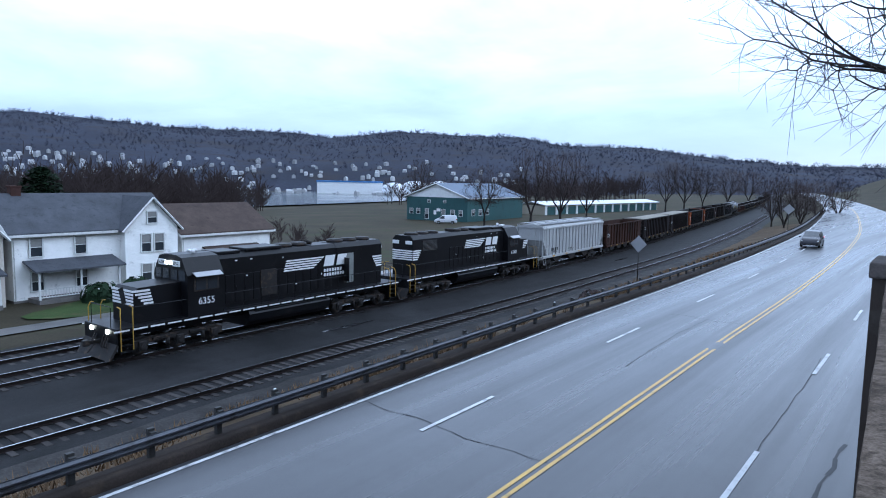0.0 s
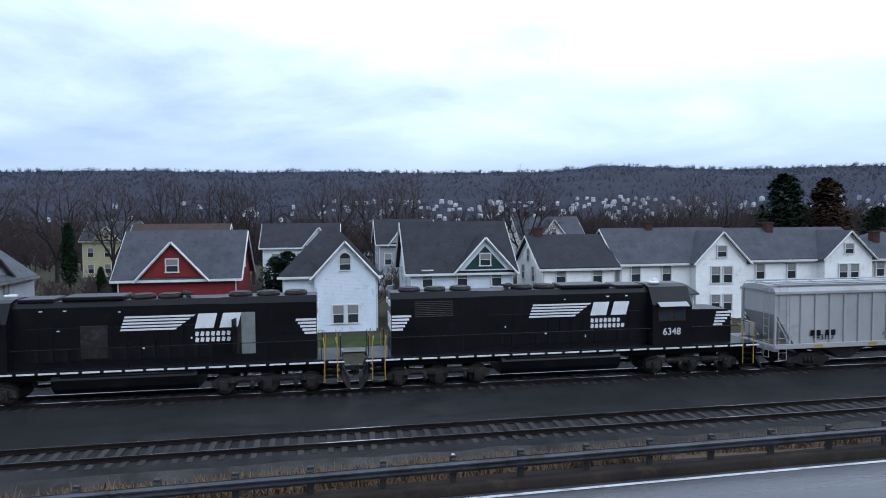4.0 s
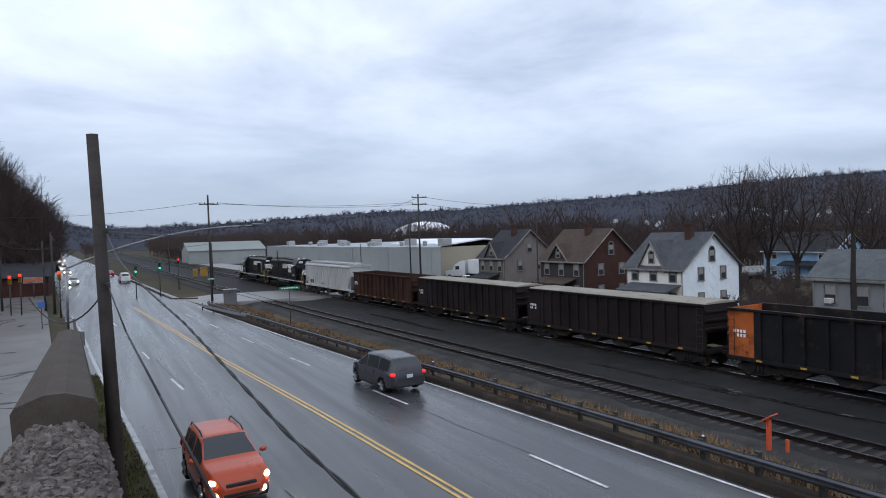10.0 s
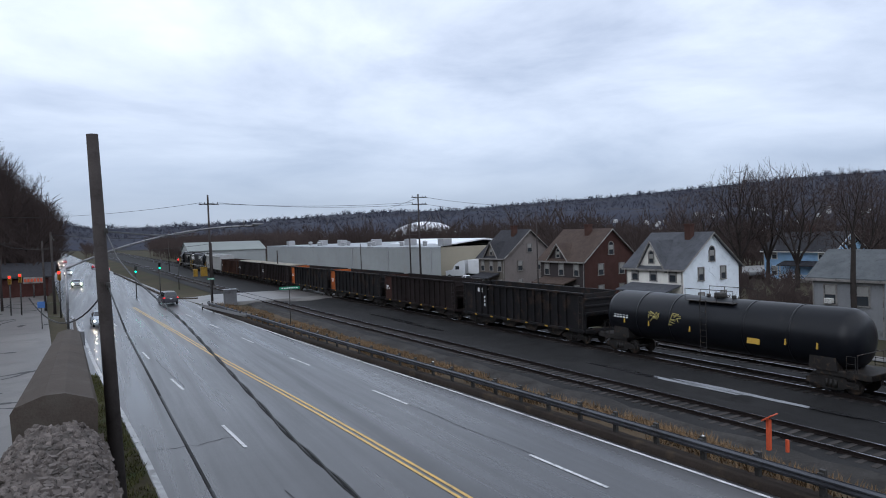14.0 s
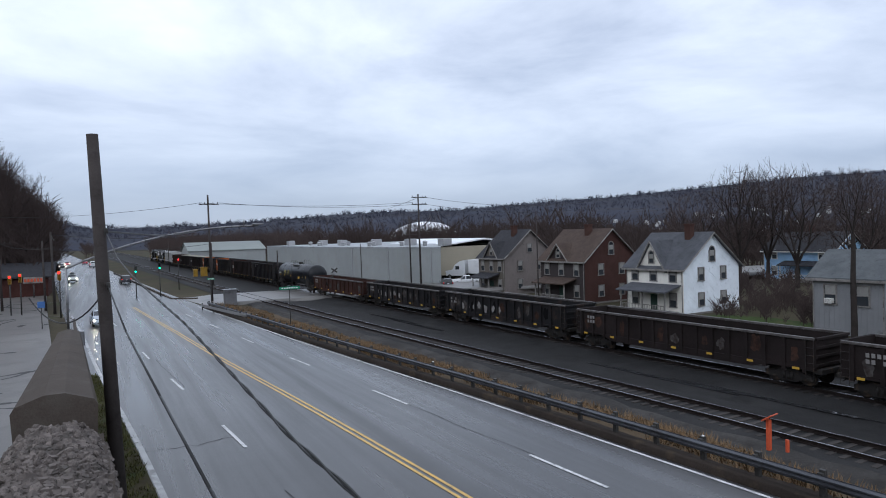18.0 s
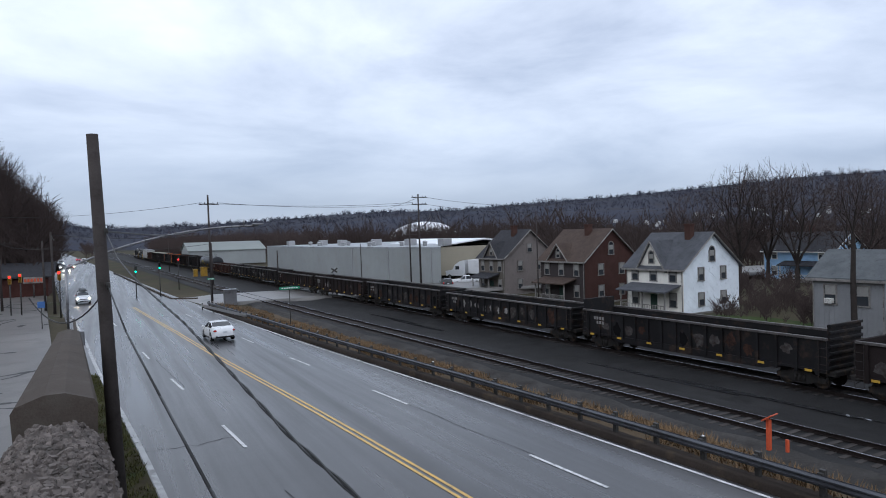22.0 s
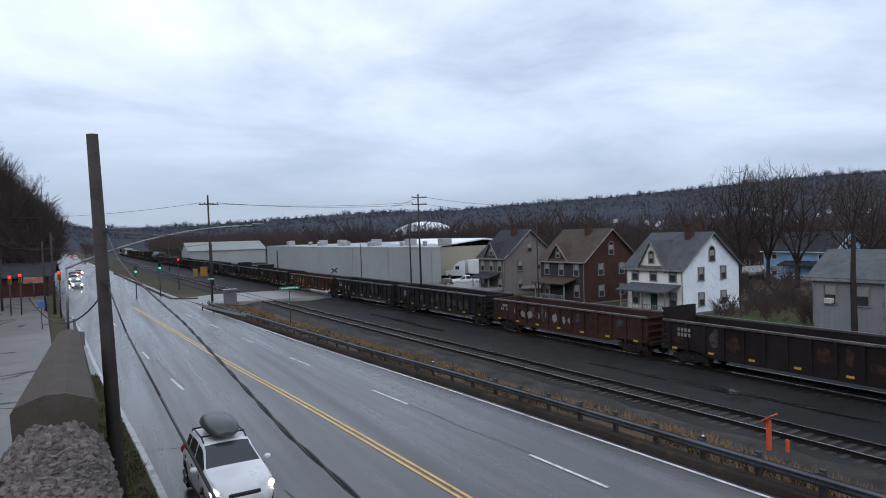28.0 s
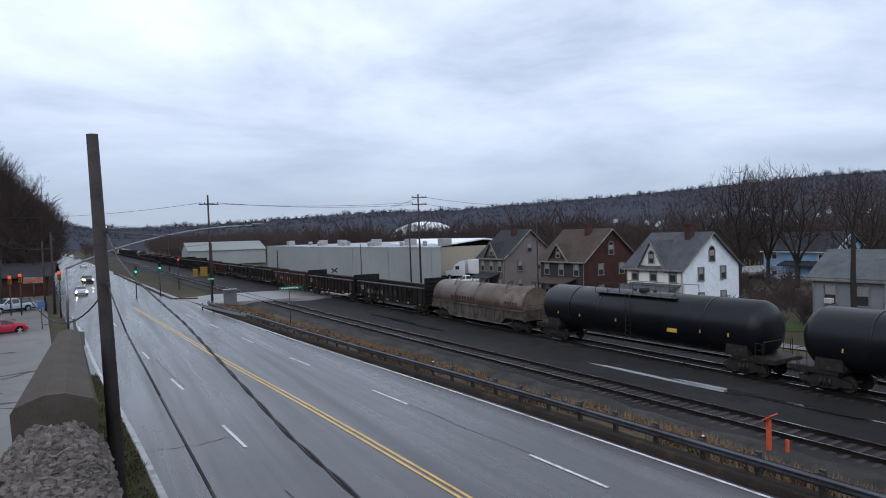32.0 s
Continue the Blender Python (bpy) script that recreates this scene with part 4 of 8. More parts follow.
box(bm, (-1.5, 47.5, 1.2), (.75, .5, .9), cut=.03)
tube(bm, (-1.5, 47.5, -1), (-1.5, 47.5, 1), .06, n=8)
part("body", bm, M_GALV, bx)
sg = thing("road_sign", "blue square sign on a thin post by the lot", "road sign")
bm = bmesh.new()
tube(bm, (-5.3, 74, -1.2), (-5.3, 74, 1.7), .04, n=8)
part("post", bm, M_POST, sg)
bm = bmesh.new()
box(bm, (-5.3, 73.94, 1.4), (.62, .02, .62), cut=.005)
part("sign_plate", bm, paint("sign_blue", (.05, .12, .3), .5), sg)

# short guardrail and kerbs at the crossing
side_rail = thing("guardrail", "short galvanised guardrail at the corner of the side street", "guardrail")
bm = bmesh.new()
pts = [Vector((10.3 + .35 * k, 83.0 - 2.1 * k, road_z(80) + .4)) for k in range(8)]
beam(bm, pts, WBEAM)
part("rail_beam", bm, M_SIGNBACK, side_rail)
for q in pts[::2]:
    share("post", post_mesh, side_rail, pose(q.x + .16, q.y, q.z - .43))
island = tagged(new("kerb"), "concrete kerb round the corner of brown grass", "kerb", kind="structure")
for a, b in (((2.9, 205), (8.9, 103.5)), ((8.9, 103.5), (12.2, 101.5)), ((-9.5, 97.5), (-3.0, 84.5)), ((-3.0, 84.5), (-1.6, 52))):
    bm = bmesh.new()
    a, b = Vector((*a, -1.36)), Vector((*b, -1.36 if b[1] > 80 else -.85))
    d = (b - a)
    m = Matrix.Translation((a + b) / 2) @ d.to_track_quat("Y", "Z").to_matrix().to_4x4()
    v = box(bm, (0, 0, 0), (.28, d.length, .34))
    bmesh.ops.transform(bm, matrix=m, verts=bm.verts)
    part("kerb_stone", bm, M_CONC, island)
for x, y, z, w, h in ((20.8, 160, -.2, 1.4, 2.0), (19.0, 160.5, -.4, .9, 1.6)):
    cb = thing("relay_box", "yellow steel railway relay box beside the tracks", "relay box")
    bm = bmesh.new()
    box(bm, (x, y, z), (w, 1.2, h), cut=.04)
    part("body", bm, M_SIGY, cb)
    bm = bmesh.new()
    box(bm, (x, y, z + h / 2 + .05), (w + .2, 1.4, .1), cut=.02)
    part("lid", bm, M_SIGY, cb)
# ---- freight train: x ahead, y to the left, z up from the rail ----
def arc(table):
    """Way along the main track: arrays of length, x, y."""
    ys = np.arange(-1000.0, 600.0, 0.5)
    xs = np.array([main_x(float(y)) for y in ys])
    s = np.concatenate([[0], np.cumsum(np.hypot(np.diff(xs), np.diff(ys)))])
    return s - np.interp(0.0, ys, s), xs, ys


ARC_S, ARC_X, ARC_Y = arc(MAIN)


def train_shift(t):
    return 19.4 * t + 0.8 * min(1.0, max(0.0, (t - 4) / 6)) - (0.093 * (t - 13.5) ** 2 if t > 13.5 else 0.0)


def on_track(s):
    return Vector((float(np.interp(s, ARC_S, ARC_X)), float(np.interp(s, ARC_S, ARC_Y)), RAILZ))


def car_pose(mid, half):
    a, b = on_track(mid + half), on_track(mid - half)
    d = a - b
    return Matrix.Translation((a + b) / 2) @ pose(0, 0, 0, 0, 0, math.degrees(math.atan2(d.y, d.x)))


def wheel_mesh(r):
    bm = bmesh.new()
    for y0, y1, ra, rb in ((-.065, -.03, r * .82, r), (-.03, .05, r, r * .985), (.05, .068, r * 1.03, r * 1.03)):
        tube(bm, (0, -y1, 0), (0, -y0, 0), rb, ra, 20)
    tube(bm, (0, .066, 0), (0, .12, 0), .11, .08, 10)
    return mesh("wheel", bm, M_STEEL)


WHEEL, BIGWHEEL = wheel_mesh(0.44), wheel_mesh(0.51)


def frame_mesh(axles, top):
    """Cast side frame of a bogie, seen from the side."""
    bm = bmesh.new()
    half = axles[-1]
    if len(axles) == 2:
        prof = [(-half - .38, .35), (-half - .38, .62), (-half + .15, .7), (-.5, top), (.5, top), (half - .15, .7), (half + .38, .62), (half + .38, .35), (half - .2, .33), (.42, .2), (-.42, .2), (-half + .2, .33)]
        prism(bm, prof, across(-.09, .09))
        for x in (-.22, 0, .22):
            tube(bm, (x, .1, .3), (x, .1, .66), .075, n=8)
    else:
        prof = [(-half - .55, .42), (-half - .55, .75), (-half, .9), (half, .9), (half + .55, .75), (half + .55, .42), (half + .2, .4), (half - .3, .62), (.3, .62), (0, .42), (-.3, .62), (-half + .3, .62), (-half - .2, .4)]
        prism(bm, prof, across(-.1, .1))
        for x in axles:
            box(bm, (x, .12, .52), (.42, .2, .5), cut=.04)
            tube(bm, (x, .2, .52), (x, .3, .52), .16, n=12)
        for x in (-half * .5, half * .5):
            box(bm, (x, .14, .78), (.95, .12, .16), cut=.03)
            tube(bm, (x - .3, .16, .35), (x - .3, .16, .72), .1, n=8)
    return mesh("side_frame", bm, M_STEEL)


FRAME2, FRAME3 = frame_mesh((-.88, .88), .85), frame_mesh((-2.0, 0, 2.0), .95)


def bogie(car, x, six=False):
    bg = part("bogie", bmesh.new(), M_STEEL, car)
    bm = bmesh.new()
    box(bm, (0, 0, .55), (.5, 2.0, .3))
    axles = (-2.0, 0, 2.0) if six else (-.88, .88)
    r = .51 if six else .44
    for a in axles:
        tube(bm, (a, -.8, r), (a, .8, r), .09, n=8)
    bg.data = mesh("bolster_and_axles", bm, M_STEEL)
    bg.name = "bogie"
    bg.matrix_basis = pose(x, 0, 0)
    for s in (1, -1):
        share("side_frame", FRAME3 if six else FRAME2, bg, pose(0, s * 1.0, 0, 0, 0, 0 if s > 0 else 180))
        for a in axles:
            share("wheel", BIGWHEEL if six else WHEEL, bg, pose(a, s * .76, r, 0, 0, 0 if s > 0 else 180))
    return bg


def coupler_mesh():
    bm = bmesh.new()
    box(bm, (0, 0, .88), (.7, .16, .2), cut=.03)
    box(bm, (.35, 0, .88), (.3, .28, .3), cut=.05)
    tube(bm, (.05, .18, .8), (.4, .22, .45), .025, n=6)
    return mesh("coupler", bm, M_STEEL)


COUPLER = coupler_mesh()


def couplers(car, end):
    share("coupler", COUPLER, car, pose(end - .35, 0, 0))
    share("coupler", COUPLER, car, pose(-end + .35, 0, 0, 0, 0, 180))


def ladder(car, x, y, z0, z1, w=.4, axis="x", material=None, rungs=None):
    bm = bmesh.new()
    d = Vector((w / 2, 0, 0)) if axis == "x" else Vector((0, w / 2, 0))
    c = Vector((x, y, 0))
    for s in (-1, 1):
        tube(bm, c + d * s + Vector((0, 0, z0)), c + d * s + Vector((0, 0, z1)), .018, n=6)
    k = rungs or int((z1 - z0) / .38)
    for i in range(k + 1):
        z = z0 + (z1 - z0) * i / k
        tube(bm, c - d + Vector((0, 0, z)), c + d + Vector((0, 0, z)), .014, n=6)
    return part("ladder", bm, material or M_STEEL, car)


def bars(car, x, z, cells, y, material, name="stencilled_mark", label=""):
    """Unreadable stencilling: small plain bars, cells of (dx, dz, w, h)."""
    bm = bmesh.new()
    for dx, dz, w, h in cells:
        box(bm, (x - dx, y, z + dz), (w, .012, h))
    return part(name, bm, material, car, label)


def mark_block(car, x, z, y, material, cols=4, lines=2, size=.25, gap=.1, rnd=None):
    cells = [(c * (size * .8 + gap), -l * (size + gap), size * .8, size) for l in range(lines) for c in range(cols) if not rnd or rnd.random() > .15]
    return bars(car, x, z, cells, y, material)


def locomotive(label, number):
    lo = thing("locomotive", label, "locomotive", "freight train")
    bm = bmesh.new()
    box(bm, (0, 0, 1.52), (20.3, 3.0, .2), cut=.02)
    box(bm, (0, 0, 1.25), (19.6, 1.6, .4))
    part("underframe", bm, M_BLACK, lo)
    for s in (1, -1):
        bm = bmesh.new()
        for k in range(23):
            box(bm, (-9.9 + k * .9, s * 1.505, 1.5), (.74, .012, .075))
        part("sill_stripe", bm, M_WHITE, lo, "broken white sill stripe")
    bm = bmesh.new()
    prism(bm, [(-1.3, 1.4), (1.3, 1.4), (1.45, 1.15), (1.35, .75), (1.0, .45), (-1.0, .45), (-1.35, .75), (-1.45, 1.15)], along(-3.6, 2.6))
    part("fuel_tank", bm, M_BLACK, lo)
    bm = bmesh.new()
    for s in (1, -1):
        tube(bm, (-3.4, s * 1.25, 1.28), (2.2, s * 1.25, 1.28), .16, n=12)
    part("air_reservoir", bm, M_BLACK, lo)
    # long hood with chamfered roof
    hood = [(-.95, 1.6), (.95, 1.6), (.95, 4.35), (.7, 4.6), (-.7, 4.6), (-.95, 4.35)]
    bm = bmesh.new()
    prism(bm, hood, along(-9.0, 4.3))
    long_hood = part("long_hood", bm, M_BLACK, lo)
    bm = bmesh.new()
    prism(bm, [(-.99, 2.9), (.99, 2.9), (.99, 4.33), (.72, 4.62), (-.72, 4.62), (-.99, 4.33)], along(-8.98, -4.6))
    part("radiator_section", bm, M_BLACK, lo)
    for s in (1, -1):
        bm = bmesh.new()
        for k in range(9):
            box(bm, (-6.9, s * 1.0, 3.45 + k * .09), (1.9 if s < 0 or number != "6355" else .01, .03, .04), rx=s * 30)
        part("radiator_grille", bm, M_STEEL, lo)
    bm = bmesh.new()
    tube(bm, (0, 0, 4.6), (0, 0, 4.78), .56, .53, 18)
    tube(bm, (0, 0, 4.78), (0, 0, 4.81), .46, .46, 18)
    fan = mesh("cooling_fan", bm, M_STEEL)
    for x in (-8.0, -6.7, -5.4, -2.2, -1.0):
        share("cooling_fan", fan, lo, pose(x, 0, 0))
    for x, z, w in ((1.0, 4.7, 2.6), (3.4, 4.64, 1.5)):
        bm = bmesh.new()
        box(bm, (x, 0, z), (w, 1.55, .2), cut=.05)
        part("roof_hatch", bm, M_BLACK, lo)
    bm = bmesh.new()
    box(bm, (0, 0, 0), (.56, .04, 1.55), cut=.012)
    tube(bm, (.2, .03, .1), (.2, .03, -.1), .018, n=6)
    tube(bm, (.2, -.03, .1), (.2, -.03, -.1), .018, n=6)
    leaf = mesh("hood_door", bm, M_BLACK)
    for i in range(13):
        for s in (1, -1):
            share("hood_door", leaf, lo, pose(-3.9 + .62 * i, s * .96, 2.65))
    if number == "6355":
        share("hood_door", leaf, lo, pose(-5.25, 1.28, 2.9, 0, 0, 78))
        bm = bmesh.new()
        box(bm, (-5.85, 1.0, 2.95), (.62, .03, 1.95))
        part("engine_bay", bm, paint("pale_engine_bay", (.2, .21, .2), .6), lo, "pale engine bay behind an open door")
        bm = bmesh.new()
        box(bm, (-5.4, 1.0, 2.95), (.28, .03, 1.95))
        part("door_opening", bm, M_STEEL, lo)
        bm = bmesh.new()
        box(bm, (.9, 1.0, 2.75), (1.15, .05, 1.5), cut=.02)
        part("filter_panel", bm, M_STEEL, lo)
    bm = bmesh.new()
    for x, z, w, h in ((-3.3, 2.8, .06, .1), (-1.2, 2.4, .1, .06), (.9, 2.2, .06, .12), (2.4, 3.3, .12, .05), (3.1, 4.2, .14, .05), (2.1, 4.2, .14, .05), (-.2, 4.1, .1, .05)):
        for s in (1, -1):
            box(bm, (x, s * .985, z), (w, .02, h))
    part("hood_fittings", bm, M_WHITE, lo)
    # cab and short nose
    bm = bmesh.new()
    prism(bm, [(-1.5, 1.6), (1.5, 1.6), (1.5, 3.75), (1.0, 4.62), (.5, 4.74), (-.5, 4.74), (-1.0, 4.62), (-1.5, 3.75)], along(4.3, 6.45))
    cab = part("cab", bm, M_BLACK, lo)
    bm = bmesh.new()
    for s in (1, -1):
        box(bm, (5.35, s * 1.5, 3.28), (1.5, .06, .78), cut=.02)
    part("side_window_frame", bm, M_STEEL, cab)
    for s in (1, -1):
        for x in (5.0, 5.7):
            bm = bmesh.new()
            box(bm, (x, s * 1.535, 3.26), (.56, .02, .6))
            part("side_window", bm, M_GLASS, cab)
    bm = bmesh.new()
    for y in (-1.05, -.38, .38, 1.05):
        box(bm, (6.46, y, 3.72), (.03, .5, .52))
    part("windscreen", bm, M_GLASS, cab)
    bm = bmesh.new()
    for s in (1, -1):
        box(bm, (5.35, s * 1.68, 3.78), (1.6, .4, .03), rx=-s * 28)
    part("sunshade", bm, M_SIGNBACK, cab)
    bm = bmesh.new()
    for s in (1, -1):
        box(bm, (6.5, s * .62, 4.3), (.08, .62, .3), cut=.02)
        box(bm, (-9.05, s * .62, 4.12), (.08, .6, .26), cut=.02)
    nb = part("number_board", bm, M_WHITE, lo, "white number board")
    for y in (.62, -.62):
        words(number, .22, M_BLACK, nb, pose(6.546, y, 4.3, 90, 0, 90))
    bm = bmesh.new()
    for y in (-.13, .13):
        tube(bm, (6.48, y, 4.32), (6.58, y, 4.32), .1, n=12)
    part("headlight", bm, M_HEADLAMP if number == "6355" else M_GLASS, lo, "twin headlight")
    bm = bmesh.new()
    prism(bm, [(6.4, 1.6), (9.0, 1.6), (9.0, 3.1), (8.75, 3.35), (6.4, 3.4)], across(-.95, .95))
    part("short_nose", bm, M_BLACK, lo)
    # stripes on nose and long hood ends
    for k in range(5):
        z, h = 2.55 + .16 * k, .1
        bm = bmesh.new()
        box(bm, (9.01, 0, z), (.02, 1.9, h))
        for s in (1, -1):
            box(bm, (8.6 - .09 * (4 - k), s * .965, z), (.9 - .1 * (4 - k), .02, h))
        part("nose_stripe", bm, M_WHITE, lo, "white speed stripe")
        bm = bmesh.new()
        box(bm, (-9.01, 0, z + .3), (.02, 1.9, h))
        for s in (1, -1):
            box(bm, (-8.5 - .05 * (4 - k), s * 1.0, z + .3), (.95 - .1 * (4 - k), .02, h))
        part("hood_end_stripe", bm, M_WHITE, lo, "white speed stripe")
    bm = bmesh.new()
    box(bm, (9.03, 0, 2.88), (.02, .42, .82), rx=20)
    part("nose_emblem", bm, M_BLACK, lo)
    # hood-side emblem: slanted bars and solid shapes, the same on both sides
    for turn in (0, 180):
        m = pose(-2.3 if number == "6355" and turn == 0 else 0, 0, .0, 0, 0, turn) @ pose(0, .02, 0)
        for k in range(5):
            z, d, w = 3.22 + .145 * k, .05 * k, 2.5 + .2 * k
            bm = bmesh.new()
            prism(bm, [(2.1 - d, z), (2.1 - d - .04, z + .085), (2.1 - w, z + .085), (2.1 - w + .1, z)], across(.985, 1.0))
            part("emblem_stripe", bm, M_WHITE, lo).matrix_basis = m
        base = -1.25
        bm = bmesh.new()
        prism(bm, [(base + .1, 3.24), (base - .08, 3.92), (base - .92, 3.92), (base - .74, 3.24)], across(.985, 1.0))
        part("emblem_block", bm, M_WHITE, lo).matrix_basis = m
        bm = bmesh.new()
        prism(bm, [(base - 1.0, 3.24), (base - 1.18, 3.92), (base - 2.0, 3.92), (base - 1.82, 3.24)], across(.985, 1.0))
        part("emblem_block", bm, M_WHITE, lo).matrix_basis = m
        for l, n in ((0, 7), (1, 8)):
            for i in range(n):
                bm = bmesh.new()
                box(bm, (-1.25 - .235 * i, .99, 2.98 - .28 * l), (.15, .02, .2), ry=-12)
                part("name_bar", bm, M_WHITE, lo).matrix_basis = m
    for s in (1, -1):
        words(number, .5, M_WHITE, cab, pose(5.35, s * 1.512, 2.35, 90, 0, 180 if s > 0 else 0))
    # walkway handrails
    for s in (1, -1):
        bm = bmesh.new()
        for k in range(12):
            x = -9.2 + k * 1.22
            if x < 4.2:
                tube(bm, (x, s * 1.46, 1.6), (x, s * 1.46, 2.55), .018, n=6)
        tube(bm, (-9.2, s * 1.46, 2.55), (4.2, s * 1.46, 2.55), .018, n=6)
        tube(bm, (6.5, s * 1.46, 2.55), (9.3, s * 1.46, 2.55), .018, n=6)
        tube(bm, (8.0, s * 1.46, 1.6), (8.0, s * 1.46, 2.55), .018, n=6)
        part("handrail", bm, M_BLACK, lo)
        for e in (1, -1):
            bm = bmesh.new()
            for x in (e * 9.35, e * 9.95):
                rope(bm, [(x, s * 1.5, .55), (x, s * 1.5, 2.3), (x - e * .06, s * 1.4, 2.55), (x - e * .06, s * 1.1, 2.6)], .024)
            part("grab_rail", bm, M_YELLOW, lo, "yellow grab rail")
            bm = bmesh.new()
            for x in (9.36, 9.94):
                box(bm, (e * x, s * 1.32, .95), (.03, .36, 1.1))
            well = part("step_well", bm, M_BLACK, lo)
            for z in (.45, .75, 1.05, 1.35):
                bm = bmesh.new()
                box(bm, (e * 9.65, s * 1.32, z), (.56, .36, .04))
                part("step", bm, M_BLACK, well)
    for e in (1, -1):
        bm = bmesh.new()
        box(bm, (e * 10.12, 0, 1.25), (.08, 3.0, .7), cut=.02)
        rope(bm, [(e * 10.1, -.9, 1.6), (e * 10.1, -.9, 2.6), (e * 10.1, .9, 2.6), (e * 10.1, .9, 1.6)], .02)
        part("end_plate", bm, M_BLACK, lo)
        bm = bmesh.new()
        prism(bm, [(10.15, .9), (10.5, .28), (10.56, .18), (10.45, .18), (10.05, .8)], across(-1.5, 1.5))
        if e < 0:
            bmesh.ops.rotate(bm, verts=bm.verts, cent=(0, 0, 0), matrix=Matrix.Rotation(math.pi, 3, "Z"))
        part("plow", bm, M_STEEL, lo)
        for y in (-.5, -.3, .35, .6, .8):
            bm = bmesh.new()
            rope(bm, [(e * 10.16, y, 1.2), (e * 10.35, y * 1.05, .75), (e * 10.2, y * 1.1, .5)], .03)
            part("hose", bm, M_STEEL, lo)
        bm = bmesh.new()
        for y in (-.75, .75):
            tube(bm, (e * 10.16, y, 1.42), (e * 10.24, y, 1.42), .11, n=12)
        part("ditch_light", bm, M_HEADLAMP if number == "6355" and e > 0 else M_GLASS, lo)
    bm = bmesh.new()
    for y in (-.25, 0, .25):
        tube(bm, (-3.2, y, 4.78), (-2.75, y, 4.8), .04, .1, 8)
    box(bm, (-3.0, 0, 4.7), (.1, .7, .16))
    part("air_horn", bm, M_STEEL, lo)
    bm = bmesh.new()
    tube(bm, (5.3, .3, 4.7), (5.3, .3, 4.95), .12, .1, 10)
    box(bm, (4.9, -.4, 4.8), (.5, .3, .12), cut=.03)
    part("roof_antenna", bm, M_WHITE, cab)
    bogie(lo, 6.7, True)
    bogie(lo, -6.7, True)
    couplers(lo, 10.85)
    return lo


def covered_hopper():
    car = thing("covered_hopper_car", "pale grey covered hopper car with ribbed sides", "rail car", "freight train")
    L = 8.55
    bm = bmesh.new()
    prism(bm, [(-7.2, 1.35), (7.2, 1.35), (8.3, 3.0), (8.3, 4.2), (-8.3, 4.2), (-8.3, 3.0)][::-1], across(-1.45, 1.45))
    part("body", bm, M_HOPPER, car)
    bm = bmesh.new()
    prism(bm, [(-1.5, 4.2), (1.5, 4.2), (1.3, 4.42), (.5, 4.55), (-.5, 4.55), (-1.3, 4.42)], along(-8.4, 8.4))
    part("roof", bm, M_HOPPER, car)
    bm = bmesh.new()
    box(bm, (0, 0, 4.6), (1.2, .6, .1), cut=.03)
    hatch = mesh("roof_hatch", bm, M_HOPPER)
    for i in range(11):
        share("roof_hatch", hatch, car, pose(-7.5 + 1.5 * i, 0, 0))
    bm = bmesh.new()
    for s in (1, -1):
        for y in (1.0,):
            box(bm, (0, s * y, 4.62), (16.6, .5, .03))
    part("running_board", bm, M_GALV, car)
    for s in (1, -1):
        bm = bmesh.new()
        box(bm, (0, s * 1.49, 2.8), (.09, .1, 2.75), cut=.015)
        rib = mesh("side_rib", bm, M_HOPPER)
        for i in range(17):
            share("side_rib", rib, car, pose(-6.9 + i * 13.8 / 16, 0, 0))
        bm = bmesh.new()
        box(bm, (0, s * 1.5, 4.17), (16.9, .12, .16), cut=.02)
        box(bm, (0, s * 1.5, 1.32), (16.9, .12, .26), cut=.02)
        part("side_sill", bm, M_HOPPER, car)
        for e in (1, -1):
            bm = bmesh.new()
            for x in (7.5, 8.35):
                box(bm, (e * x, s * 1.42, 2.75), (.1, .1, 2.9))
            tube(bm, (e * 7.5, s * 1.42, 1.4), (e * 8.35, s * 1.42, 2.9), .04, n=6)
            part("end_post", bm, M_HOPPER, car)
            ladder(car, e * 7.95, s * 1.5, .6, 4.5, .45, "x", M_HOPPER)
        bars(car, 6.2, 2.0, [(c * .34, 0, .26, .3) for c in (0, 1, 2.6, 3.6)], s * 1.515, M_BLACK, "reporting_bar")
        w = words("443113", .42, M_BLACK, car, pose(5.55 * s, s * 1.512, 1.75, 90, 0, 180 if s > 0 else 0))
    for e in (1, -1):
        ladder(car, e * 8.5, .9 * e, .7, 4.4, .45, "y", M_HOPPER)
        bm = bmesh.new()
        box(bm, (e * 8.3, 0, 1.2), (.35, 2.9, .3), cut=.03)
        box(bm, (e * 8.5, -.5, 2.0), (.1, .8, .8), cut=.03)
        part("end_sill", bm, M_HOPPER, car)
    bm = bmesh.new()
    for x in (-3.9, 0, 3.9):
        prism(bm, [(x - 1.75, 1.4), (x + 1.75, 1.4), (x + .35, .5), (x - .35, .5)], across(-1.1, 1.1))
    part("discharge_bay", bm, M_STEEL, car)
    bm = bmesh.new()
    for x in (-4.7, -.9, 2.6, 5.9):
        box(bm, (x, 1.575, 1.32), (.5, .012, .12))
    part("reflector", bm, M_YELLOW, car, "yellow reflector strip")
    bm = bmesh.new()
    rope(bm, [(2.0 - .1 * i, 1.515, 1.75 + .18 * math.sin(i * 1.7)) for i in range(14)], .012, 4)
    part("graffiti", bm, M_BLACK, car)
    bogie(car, 6.1)
    bogie(car, -6.1)
    couplers(car, 8.95)
    return car


